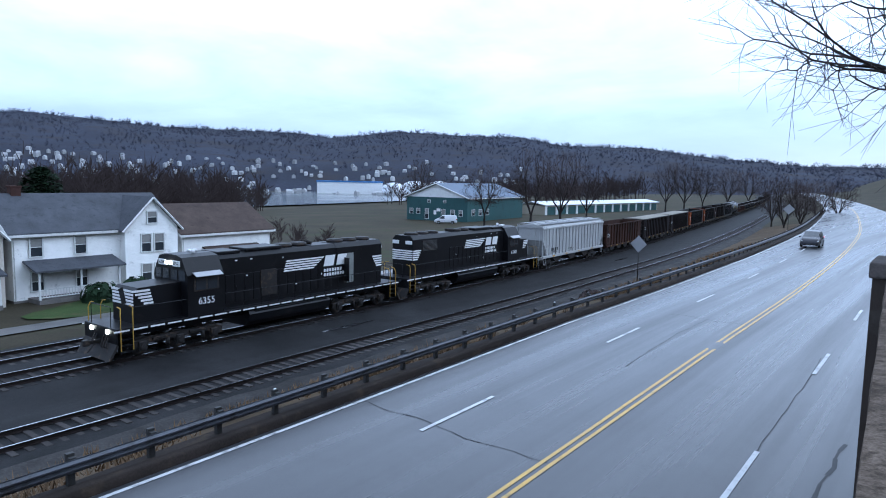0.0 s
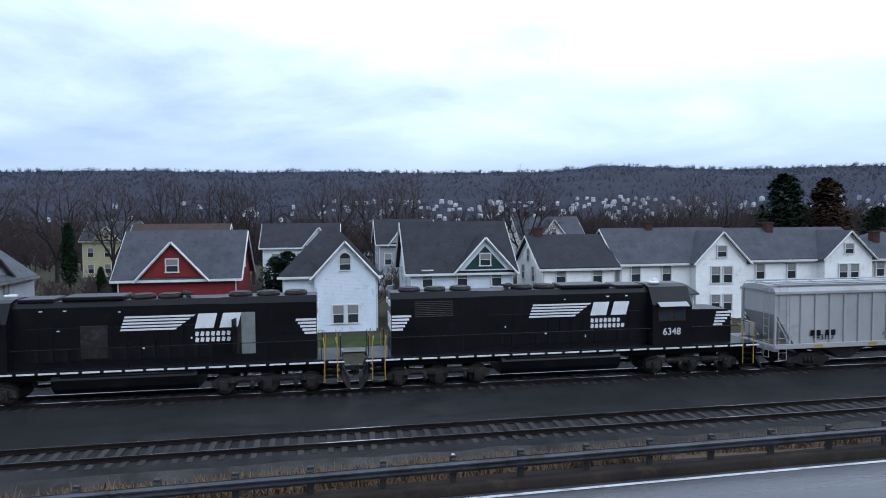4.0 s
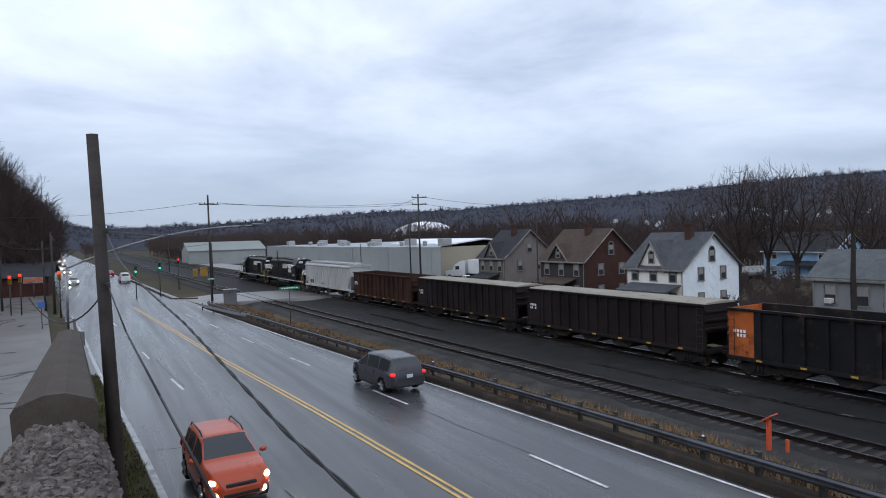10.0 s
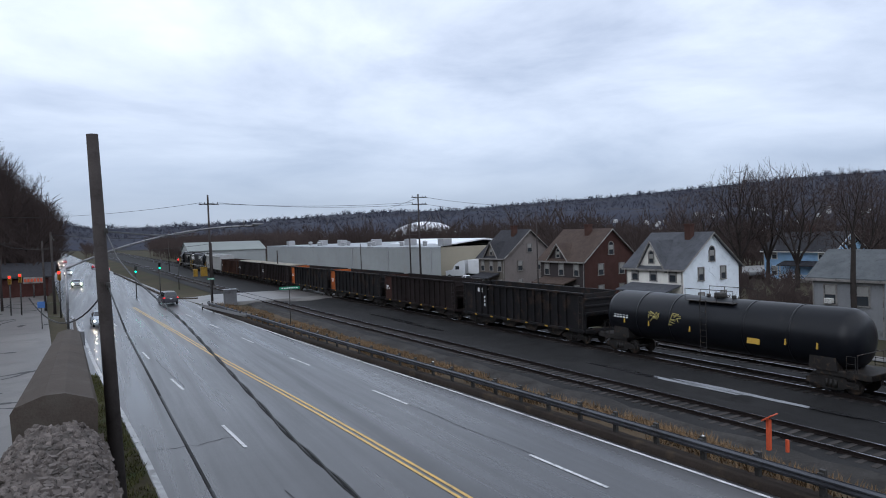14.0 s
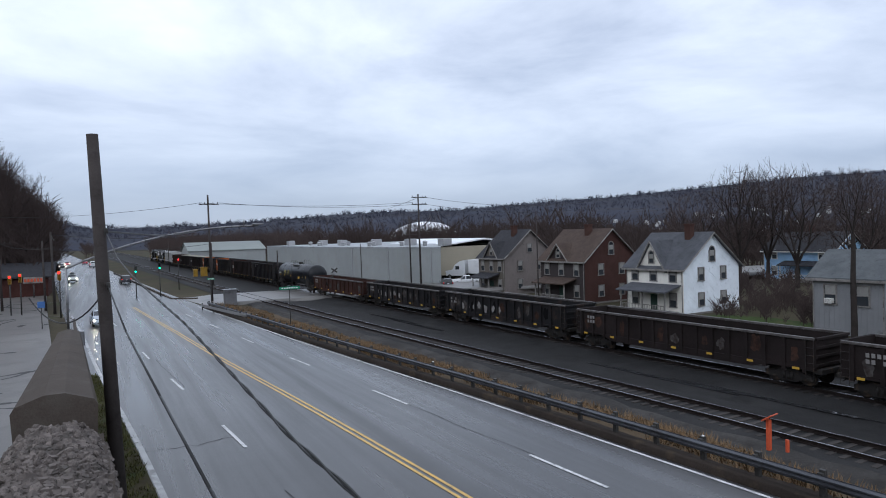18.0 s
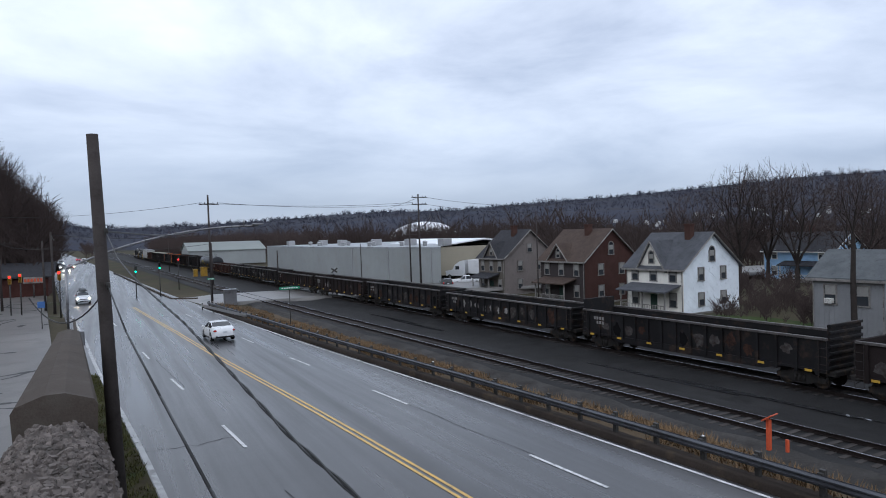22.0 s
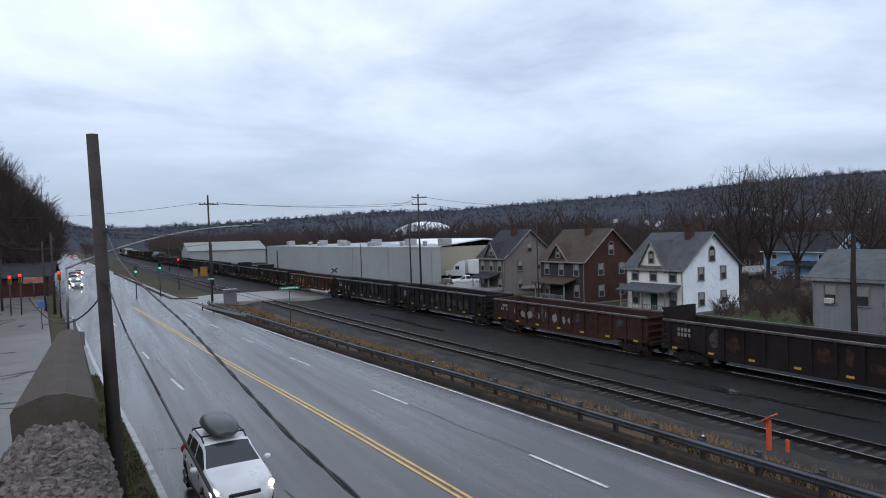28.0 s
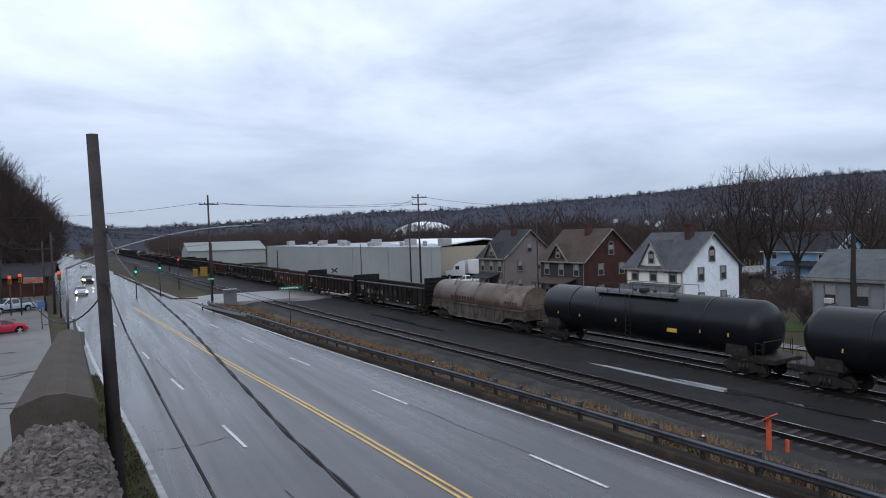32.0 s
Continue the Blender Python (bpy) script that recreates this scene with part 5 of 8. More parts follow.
def coal_hopper(label, body, end, length=17.3, load=None, posts=13, marks=0, seed=1):
    rnd = random.Random(seed)
    car = thing("coal_hopper_car", label, "rail car", "freight train")
    h = length / 2 - .75
    top = 3.7
    for s in (1, -1):
        bm = bmesh.new()
        prism(bm, [(-h, 1.0), (h, 1.0), (h, top), (-h, top)], across(s * 1.42, s * 1.47))
        part("side_sheet", bm, body, car)
        for i in range(posts):
            x = -h + 1.9 + i * (2 * h - 3.8) / (posts - 1)
            bm = bmesh.new()
            prism(bm, [(x - .1, 1.0), (x + .1, 1.0), (x + .1, top - .1), (x - .1, top - .1)], across(s * 1.47, s * 1.6))
            part("side_post", bm, body, car)
        bm = bmesh.new()
        box(bm, (0, s * 1.53, top - .03), (2 * h, .2, .14), cut=.02)
        box(bm, (0, s * 1.53, 1.05), (2 * h, .2, .2), cut=.02)
        part("top_chord", bm, body, car)
        bm = bmesh.new()
        box(bm, (h - .78, s * 1.485, 2.35), (1.5, .02, 2.45))
        part("end_panel", bm, end, car, "rust-orange end panel" if end is M_ORANGE else "")
        ladder(car, h - .25, s * 1.6, .7, 3.5)
        ladder(car, -h + .25, s * 1.6, .7, 3.5)
    for e in (1, -1):
        bm = bmesh.new()
        prism(bm, [(e * h, 2.1), (e * (h - 1.6), 1.0), (e * (h - 1.7), 1.1), (e * (h - .06), 2.2), (e * (h - .06), top), (e * h, top)], across(-1.42, 1.42))
        part("slope_sheet", bm, end if e > 0 else body, car)
        bm = bmesh.new()
        for z in (2.3, 2.8, 3.3):
            box(bm, (e * (h + .05), 0, z), (.12, 2.9, .14), cut=.02)
        for y in (-1.3, 1.3):
            box(bm, (e * (h - .1), y, 1.75), (.14, .12, 1.6))
        box(bm, (e * (h - .2), 0, .98), (.5, 2.8, .25), cut=.03)
        part("end_frame", bm, end if e > 0 else body, car)
    bm = bmesh.new()
    for x in (-h * .55, -h * .18, h * .18, h * .55):
        prism(bm, [(x - 1.3, 1.0), (x + 1.3, 1.0), (x + .5, .42), (x - .5, .42)], across(-1.2, 1.2))
    part("discharge_bay", bm, M_STEEL, car)
    bm = bmesh.new()
    if load is M_TARP:
        prism(bm, [(-1.5, top), (1.5, top), (1.1, top + .1), (0, top + .14), (-1.1, top + .1)], along(-h + .05, h - .05))
        part("cover", bm, M_TARP, car, "pale flat cover")
    else:
        box(bm, (0, 0, 1.25), (2 * h - 3, 2.8, .2))
        part("floor", bm, M_COAL, car)
    if marks:
        mark_block(car, h - 2.4, 3.2, 1.475, M_WHITE, marks, 1, .34, .16, rnd)
        mark_block(car, h - 3.3, 2.6, 1.478, M_WHITE, 2, 3, .2, .12, rnd)
    else:
        mark_block(car, h - .4, 2.5, 1.5, M_WHITE, 4, 2, .16, .07, rnd)
    bm = bmesh.new()
    for i in range(6):
        box(bm, (-h + 1.6 + i * 2.4, 1.64, 1.06), (.32, .012, .1))
    part("reflector", bm, M_YELLOW, car, "yellow reflector strip")
    bogie(car, h - 1.5)
    bogie(car, -h + 1.5)
    couplers(car, length / 2 - .02)
    return car


M_TAGW = paint("spray_paint_pale", (0.2, 0.19, 0.185), 0.7)
# paler chord paint stands in for sky reflected along the top edge
M_SKYEDGE = paint("sky_sheen_top_edge", (0.085, 0.078, 0.076), 0.5, 0, 1.5, 0.4, (0.03, 0.024, 0.022), 0.4)
M_SCUFF, M_RUSTSPOT, M_GRIME = paint("scuffed_grey_patch", (0.07, 0.064, 0.062), 0.8, 0, 3, 0.5, (0.03, 0.024, 0.022), 0.5), paint("rust_patch", (0.05, 0.027, 0.02), 0.85, 0, 3, 0.5, (0.02, 0.015, 0.014), 0.5), paint("grime_patch", (0.006, 0.006, 0.0065), 0.8, 0, 3, 0.3)


def gondola(label, body, length=18.1, top=2.62, posts=14, tall_ends=False, tags=None, seed=1, high_rear=.66):
    rnd = random.Random(seed)
    car = thing("gondola_car", label, "rail car", "freight train")
    h = length / 2 - .62
    for s in (1, -1):
        bm = bmesh.new()
        prism(bm, [(-h, 1.0), (h, 1.0), (h, top), (-h, top)], across(s * 1.4, s * 1.44))
        part("side_sheet", bm, body, car)
        for i in range(posts):
            x = -h + .5 + i * (2 * h - 1) / (posts - 1)
            bm = bmesh.new()
            prism(bm, [(x - .09, .85), (x + .09, .85), (x + .09, top - .1), (x - .09, top - .1)], across(s * 1.44, s * 1.55))
            part("side_post", bm, body, car)
        bm = bmesh.new()
        box(bm, (0, s * 1.47, top - .05), (2 * h, .18, .13), cut=.02)
        part("top_chord", bm, M_SKYEDGE, car, "top edge painted paler for the sky's reflection")
        bm = bmesh.new()
        prism(bm, [(-h, 1.0), (-h + 2.4, 1.0), (-h + 3.4, .72), (h - 3.4, .72), (h - 2.4, 1.0), (h, 1.0), (h, 1.12), (-h, 1.12)], across(s * 1.38, s * 1.5))
        part("side_sill", bm, body, car)
        ladder(car, h - .2, s * 1.56, .6, top - .1, rungs=5)
        ladder(car, -h + .2, s * 1.56, .6, top - .1, rungs=5)
    for e in (1, -1):
        t2 = top + ((high_rear if e < 0 else .66) if tall_ends else 0)
        bm = bmesh.new()
        box(bm, (e * h, 0, (1 + t2) / 2), (.06, 2.86, t2 - 1))
        wall = part("end_wall", bm, body, car)
        for z in np.linspace(1.25, t2 - .06, 4 if not tall_ends else 7):
            bm = bmesh.new()
            box(bm, (e * (h + .08), 0, float(z)), (.1, 2.86, .14), cut=.02)
            part("end_rib", bm, body, wall)
        bm = bmesh.new()
        box(bm, (e * (h + .1), 0, .95), (.4, 2.7, .25), cut=.03)
        part("end_sill", bm, M_STEEL, car)
    bm = bmesh.new()
    box(bm, (0, 0, 1.06), (2 * h, 2.8, .1))
    box(bm, (0, 0, .85), (2 * h, .6, .35))
    part("floor", bm, M_RUST, car)
    for i in range(7):
        bm = bmesh.new()
        box(bm, (-h + .9 + i * (2 * h - 1.8) / 6, 1.56, 1.02), (.36, .012, .12))
        part("reflector", bm, M_YELLOW, car, "yellow reflector strip")
    mark_block(car, h - 1.2, 2.15, 1.56, M_TAGW, 4, 2, .2, .09, rnd)
    gap = (2 * h - 1) / (posts - 1)
    for i in range(posts - 1):
        if rnd.random() < .68:
            x, n = -h + .5 + (i + .5) * gap, 14
            bm = bmesh.new()
            zc, rx, rz = rnd.uniform(1.5, 1.95), gap * rnd.uniform(.2, .4), rnd.uniform(.25, .6)
            ring = []
            for k in range(n):
                a = 2 * math.pi * k / n
                w = rnd.uniform(.6, 1.15)
                ring.append((x + max(-gap * .42, min(gap * .42, math.cos(a) * rx * w)), min(top - .14, max(1.14, zc + math.sin(a) * rz * w))))
            prism(bm, ring, across(1.441, 1.447))
            part("worn_patch", bm, rnd.choice((M_SCUFF, M_SCUFF, M_RUSTSPOT, M_RUSTSPOT, M_GRIME)), car)
    if tags:
        x = h - 3.0
        for i in range(tags[1]):
            w, n = rnd.uniform(.3, .55), 12
            zc = rnd.uniform(1.55, 1.85)
            bm = bmesh.new()
            ring = [(x + math.cos(2 * math.pi * k / n) * w * rnd.uniform(.35, .75), zc + math.sin(2 * math.pi * k / n) * rnd.uniform(.15, .42)) for k in range(n)]
            prism(bm, ring, across(1.448, 1.454))
            part("graffiti", bm, tags[0], car, "faded blotch of spray paint")
            x -= w + rnd.uniform(.35, .7)
    bogie(car, h - 1.6)
    bogie(car, -h + 1.6)
    couplers(car, length / 2 - .02)
    return car


def lathe(bm, prof, n=28, x=True):
    """Turn the outline [(along, radius)] about the x axis."""
    rings = []
    for a, r in prof:
        rings.append([bm.verts.new((a, r * math.cos(2 * math.pi * i / n), r * math.sin(2 * math.pi * i / n))) for i in range(n)])
    for p, q in zip(rings, rings[1:]):
        for i in range(n):
            f = bm.faces.new((p[i], p[(i + 1) % n], q[(i + 1) % n], q[i]))
            f.smooth = True
    bm.faces.new(rings[0][::-1])
    bm.faces.new(rings[-1])


def tank_car(label, length=18.2, r=1.52, yellow=True, tags=False, walkway=False):
    car = thing("tank_car", label, "rail car", "freight train")
    h = length / 2 - .95
    bm = bmesh.new()
    prof = [(-h, .15), (-h + .04, .7), (-h + .2, 1.15), (-h + .48, 1.42), (-h + .8, r), (h - .8, r), (h - .48, 1.42), (h - .2, 1.15), (h - .04, .7), (h, .15)]
    lathe(bm, prof)
    bmesh.ops.translate(bm, verts=bm.verts, vec=(0, 0, 2.52))
    part("shell", bm, M_TANK, car)
    bm = bmesh.new()
    tube(bm, (0, 0, 3.95), (0, 0, 4.3), .36, .34, 16)
    for a in (-.9, .8):
        tube(bm, (a, 0, 3.95), (a, 0, 4.2), .13, .12, 10)
    part("manway", bm, M_STEEL, car)
    bm = bmesh.new()
    span = 3.4 if walkway else 1.6
    for s in (1, -1):
        box(bm, (0, s * .85, 3.86), (span * 2, .5, .04))
        for x in np.linspace(-span, span, 7 if walkway else 4):
            tube(bm, (float(x), s * 1.08, 3.86), (float(x), s * 1.08, 4.55), .018, n=6)
        tube(bm, (-span, s * 1.08, 4.55), (span, s * 1.08, 4.55), .018, n=6)
    part("platform_rail", bm, M_STEEL, car)
    for e in (1, -1):
        bm = bmesh.new()
        box(bm, (e * (h - .6), 0, 1.0), (2.6, 2.4, .3), cut=.04)
        prism(bm, [(e * (h - 2.2), 1.1), (e * (h - .8), 1.1), (e * (h - .9), 2.0), (e * (h - 2.1), 2.0)], across(-1.3, 1.3))
        part("saddle", bm, M_STEEL, car)
        for s in (1, -1):
            ladder(car, e * (h - .2), s * 1.25, .5, 1.9, rungs=4)
        bm = bmesh.new()
        rope(bm, [(e * (h + .1), -1.25, 1.1), (e * (h + .1), -1.25, 2.0), (e * (h + .1), 1.25, 2.0), (e * (h + .1), 1.25, 1.1)], .02)
        part("end_rail", bm, M_STEEL, car)
    ladder(car, 0, 1.56, .9, 4.0, rungs=9)
    for x in (-h * .62, -h * .3, h * .3, h * .62):
        bm = bmesh.new()
        lathe(bm, [(x - .06, r + .015), (x + .06, r + .015)], 28)
        bmesh.ops.translate(bm, verts=bm.verts, vec=(0, 0, 2.52))
        part("shell_band", bm, M_TANK, car)
    if yellow:
        bm = bmesh.new()
        box(bm, (-h * .38, 1.47, 2.1), (.7, .08, .4), rx=14)
        part("yellow_panel", bm, M_YELLOW, car)
    for x in (-h * .8, -h * .6, h * .12, h * .5, h * .75):
        bm = bmesh.new()
        box(bm, (x, 1.5, 2.25), (.08, .06, .32), rx=9)
        part("yellow_plate", bm, M_YELLOW, car)
    bars(car, h - 1.2, 2.5, [(c * .26, 0, .18, .2) for c in range(5)], 1.51, M_WHITE)
    if tags:
        bm = bmesh.new()
        rnd = random.Random(5)
        for k in range(2):
            x = h * .45 - k * 1.6
            rope(bm, [(x + rnd.uniform(-.45, .45), 1.53 - .06 * abs(i % 3 - 1), 2.3 + rnd.uniform(0, .75)) for i in range(16)], .03, 5)
        part("graffiti", bm, M_TAGY, car, "pale yellow spray paint")
    bogie(car, h - 1.2)
    bogie(car, -h + 1.2)
    couplers(car, length / 2 - .02)
    return car


def coil_car(length=16.6):
    car = thing("hooded_coil_car", "tan rounded-hood coil car streaked with rust", "rail car", "freight train")
    h = length / 2 - .8
    bm = bmesh.new()
    prof = [(1.45, 1.75)] + [(1.45 * math.cos(a), 2.15 + 1.5 * math.sin(a)) for a in np.linspace(.1, math.pi - .1, 13)] + [(-1.45, 1.75)]
    prism(bm, prof, along(-h + .3, h - .3))
    for f in bm.faces:
        f.smooth = len(f.verts) == 4
    part("hood", bm, M_TAN, car)
    bm = bmesh.new()
    prism(bm, [(-h, 1.1), (-h + 2.6, 1.1), (-h + 3.4, .55), (h - 3.4, .55), (h - 2.6, 1.1), (h, 1.1), (h, 1.4), (h - .4, 1.8), (-h + .4, 1.8), (-h, 1.4)], across(-1.45, 1.45))
    part("body", bm, M_COILBODY, car, "grimy grey lower body")
    for s in (1, -1):
        bm = bmesh.new()
        box(bm, (0, s * 1.5, 1.78), (2 * h - .5, .1, .14), cut=.02)
        for i in range(10):
            box(bm, (-h + 1.6 + i * (2 * h - 3.2) / 9, s * 1.48, 1.35), (.1, .08, .8))
        part("side_rib", bm, M_COILBODY, car)
    for x in (-h * .42, 0, h * .42):
        bm = bmesh.new()
        prism(bm, [(y * 1.012, 2.15 + (z - 2.15) * 1.012) for y, z in prof], along(x - .06, x + .06))
        part("hood_band", bm, M_TAN, car)
    bm = bmesh.new()
    for x in (-h * .55, 0, h * .55):
        rope(bm, [(x - .35, .5, 3.62), (x - .25, .2, 3.95), (x, 0, 4.0), (x + .25, .2, 3.95), (x + .35, .5, 3.62)], .035)
        rope(bm, [(x, .9, 3.35), (x, .2, 3.9)], .03)
    part("lifting_bracket", bm, M_STEEL, car)
    for e in (1, -1):
        bm = bmesh.new()
        box(bm, (e * h, 0, 1.5), (.1, 2.6, .9), cut=.03)
        rope(bm, [(e * (h + .1), -1.2, 1.0), (e * (h + .1), -1.2, 2.3), (e * (h + .1), 1.2, 2.3), (e * (h + .1), 1.2, 1.0)], .025)
        part("end_platform", bm, M_COILBODY, car)
    mark_block(car, 3.6, 2.3, 1.46, M_OLDMARK, 9, 1, .3, .22)
    mark_block(car, -h + 2.6, 2.35, 1.46, M_OLDMARK, 5, 1, .2, .2)
    bogie(car, h - 1.4)
    bogie(car, -h + 1.4)
    couplers(car, length / 2 - .02)
    return car


M_HEADLAMP = glow("lit_headlamp", (1.0, 0.86, 0.62), 14)
M_TAGY = paint("spray_paint_yellow", (0.3, 0.26, 0.1), 0.7)
M_RUSTRED = paint("rust_red_car_paint", (0.04, 0.0185, 0.0155), 0.75, 0, 1.0, 0.4, (0.03, 0.018, 0.014), 0.3)
M_TAGT = paint("spray_paint_tan", (0.2, 0.12, 0.075), 0.7)

TRAIN = []  # car, place of its middle before the clip starts, half of its bogie distance


def couple(car, front, back, flip=False):
    TRAIN.append((car, (front + back) / 2, (front - back) * .33, flip))


couple(locomotive("black diesel locomotive with white stripes and lit headlights", "6355"), -55.4, -77.2)
couple(locomotive("black diesel locomotive running long hood first, white stripes", "6348"), -77.2, -98.5, True)
couple(covered_hopper(), -98.5, -116.4)
couple(coal_hopper("rusty brown open coal hopper car", M_RUSTWARM, M_RUSTWARM, 16.7, posts=11, seed=3), -116.4, -133.1)
couple(coal_hopper("dark brown hopper car with a pale flat cover", M_RUST, M_RUST, 18.1, M_TARP, 14, seed=4), -133.1, -151.3)
couple(coal_hopper("dark brown covered hopper car with faded marks", M_RUST, M_RUST, 17.8, M_TARP, 14, seed=5), -151.3, -169.1)
ORANGE_CAR = coal_hopper("black open coal hopper car with orange end panels", M_COALCAR, M_ORANGE, 17.0, None, 11, seed=6)
couple(ORANGE_CAR, -169.1, -186.2)
couple(copy_thing(ORANGE_CAR, Matrix()), -186.2, -203.0)
couple(coal_hopper("brown smooth-sided open coal hopper car", M_RUST, M_RUST2, 16.5, None, 12, seed=7), -203.0, -219.5)
couple(coal_hopper("black open coal hopper car with faded white lettering", M_COALCAR, M_COALCAR, 17.2, None, 14, 5, seed=8), -219.5, -236.8)
couple(tank_car("black tank car with yellow spray paint on its side", 18.1, tags=True), -236.8, -255.0)
GON = [(-255.0, -273.8, "dark red gondola car with an open top", M_RUST2, False, None),
       (-273.8, -292.1, "black gondola car with small pale marks", M_COALCAR, False, (M_TAGW, 6, .025)),
       (-292.1, -310.4, "black gondola car with pale spray-paint blotches", M_COALCAR, False, (M_TAGW, 7, .035)),
       (-310.4, -328.6, "dark brown empty gondola car", M_RUST, False, None),
       (-328.6, -346.6, "dark brown empty gondola car", M_RUST, False, (M_TAGW, 4, .03)),
       (-346.6, -365.0, "black gondola car, worn", M_COALCAR, False, None),
       (-365.0, -383.8, "black gondola car with white stencils", M_COALCAR, False, (M_TAGW, 7, .03)),
       (-383.8, -402.0, "dark rusty gondola car with raised ends", M_COALCAR, True, None),
       (-402.0, -420.3, "dark brown gondola car", M_RUST, False, None),
       (-420.3, -440.2, "rusty red gondola car with tan spray paint", M_RUSTRED, False, (M_TAGT, 5, .06)),
       (-440.2, -458.3, "black gondola car with pale figures", M_COALCAR, False, (M_TAGW, 2, .05)),
       (-458.3, -476.4, "black gondola car with yellow reflectors", M_COALCAR, False, None),
       (-476.4, -494.4, "dark red-brown gondola car with pale spray-paint blotches", M_RUST2, False, (M_TAGW, 8, .03)),
       (-494.4, -512.6, "dark brown gondola car with raised ends", M_RUST, True, None),
       (-512.6, -530.8, "black gondola car with raised ends", M_COALCAR, True, (M_TAGW, 5, .02))]
for i, (a, b, label, mt, tall, tags) in enumerate(GON):
    couple(gondola(label, mt, a - b - .05, 2.6 + .06 * (i % 3), 13 + i % 4, tall, tags, 20 + i, 1.0 if i == len(GON) - 1 else .66), a, b)
couple(coil_car(16.5), -530.8, -547.4)
LONGTANK = tank_car("long black tank car with a railed platform", 20.2, 1.55, walkway=True)
couple(LONGTANK, -547.4, -567.7)
couple(copy_thing(LONGTANK, Matrix()), -567.7, -588.0)
SPARE = gondola("dark brown gondola car", M_RUST, 18.1, seed=50)
for k in range(8):
    couple(SPARE if k == 0 else copy_thing(SPARE, Matrix()), -588.0 - 18.2 * k, -606.2 - 18.2 * k)


def train_motion():
    for car, mid, half, flip in TRAIN:
        turn = pose(0, 0, 0, 0, 0, 180 if flip else 0)
        rows = [(t, car_pose(mid + train_shift(t), half) @ turn) for t in [k * 1.0 for k in range(33)]]
        walk(car, rows)
# ---- houses along the street behind the tracks: local x along the street, y away from the tracks ----
GZ = -2.5
R_GREY, R_DARK, R_BROWN, R_PALE = shingles("grey_shingles", (0.075, 0.078, 0.088)), shingles("dark_shingles", (0.04, 0.04, 0.045)), shingles("brown_shingles", (0.07, 0.052, 0.044)), shingles("pale_shingles", (0.1, 0.108, 0.115))
S_WHITE, S_CREAM, S_TAN = siding("white_siding", (0.62, 0.66, 0.7)), siding("cream_siding", (0.64, 0.62, 0.57)), siding("tan_siding", (0.48, 0.44, 0.38))
S_FRESH, S_SHADETAN, S_PINK, S_RED, S_GREY, S_BLUE, S_YEL = siding("fresh_white_siding", (0.8, 0.79, 0.76)), siding("shaded_tan_siding", (0.11, 0.097, 0.083)), siding("taupe_siding", (0.165, 0.145, 0.138)), siding("barn_red_siding", (0.17, 0.027, 0.027)), siding("grey_siding", (0.3, 0.31, 0.33)), siding("blue_siding", (0.3, 0.47, 0.68)), siding("yellow_siding", (0.55, 0.5, 0.3))
# this brown and the darkest tan above carry porch shade in their colour
M_SHADEBROWN = siding("shaded_brown_siding", (0.042, 0.036, 0.036))
M_BRICKW = paint("brown_brick", (0.056, 0.029, 0.025), 0.85, 0, 2, 0.2, (0.06, 0.035, 0.03), 0.2, 0.6, 18)
M_GREENGABLE = paint("dark_green_paint", (0.015, 0.04, 0.03), 0.6)
M_STONEF = paint("foundation_stone", (0.16, 0.15, 0.14), 0.85)
M_OLDTRIM = paint("dirty_grey_trim", (0.2, 0.19, 0.18), 0.7, 0, 2, 0.25, (0.08, 0.07, 0.065), 0.3)
M_CURTAIN = paint("pale_curtain", (0.24, 0.235, 0.225), 0.8)


def window_unit(host, m, w, h, trim=None, arch=False):
    win = part("window", bmesh.new(), M_GLASS, host)
    bm = bmesh.new()
    box(bm, (0, .0, 0), (w, .05, h))
    if arch:
        tube(bm, (0, -.025, h / 2), (0, .025, h / 2), w / 2, n=18)
    win.data = mesh("glass", bm, M_GLASS)
    win.name = "window"
    win.matrix_basis = m
    bm = bmesh.new()
    t = .1
    for x, z, sx, sz in ((0, h / 2 + t / 2, w + 2 * t, t), (0, -h / 2 - t / 2, w + 2 * t + .1, t), (w / 2 + t / 2, 0, t, h), (-w / 2 - t / 2, 0, t, h)):
        if arch and z > 0 and sx > w:
            continue
        box(bm, (x, -.03, z), (sx, .12, sz))
    box(bm, (0, -.035, 0), (w, .05, .05))
    if arch:
        prev = None
        for a in np.linspace(0, math.pi, 11):
            p = Vector((math.cos(a) * (w / 2 + .05), -.04, h / 2 + math.sin(a) * (w / 2 + .05)))
            if prev is not None:
                tube(bm, prev, p, .06, n=6)
            prev = p
    part("window_frame", bm, trim or M_TRIM, win)
    bm = bmesh.new()
    box(bm, (0, -.028, h * .25), (w * .92, .006, h * .48))
    part("blind", bm, M_CURTAIN, win)
    return win


def gable_roof(bm, x0, x1, y0, y1, eave, ridge, over=.4, thick=.16):
    """Ridge along x."""
    ym = (y0 + y1) / 2
    k = (ridge - eave) / (ym - y0)
    lo = eave - k * over
    prism(bm, [(y0 - over, lo), (ym, ridge), (y1 + over, lo), (y1 + over, lo + thick), (ym, ridge + thick), (y0 - over, lo + thick)], along(x0 - over, x1 + over))


def cross_gable(bm, xc, w, y0, y1, eave, ridge, over=.35, thick=.15):
    """Ridge along y, gable to the front at y0."""
    k = (ridge - eave) / (w / 2)
    lo = eave - k * over
    prism(bm, [(xc - w / 2 - over, lo), (xc, ridge), (xc + w / 2 + over, lo), (xc + w / 2 + over, lo + thick), (xc, ridge + thick), (xc - w / 2 - over, lo + thick)], across(y0 - over, y1))


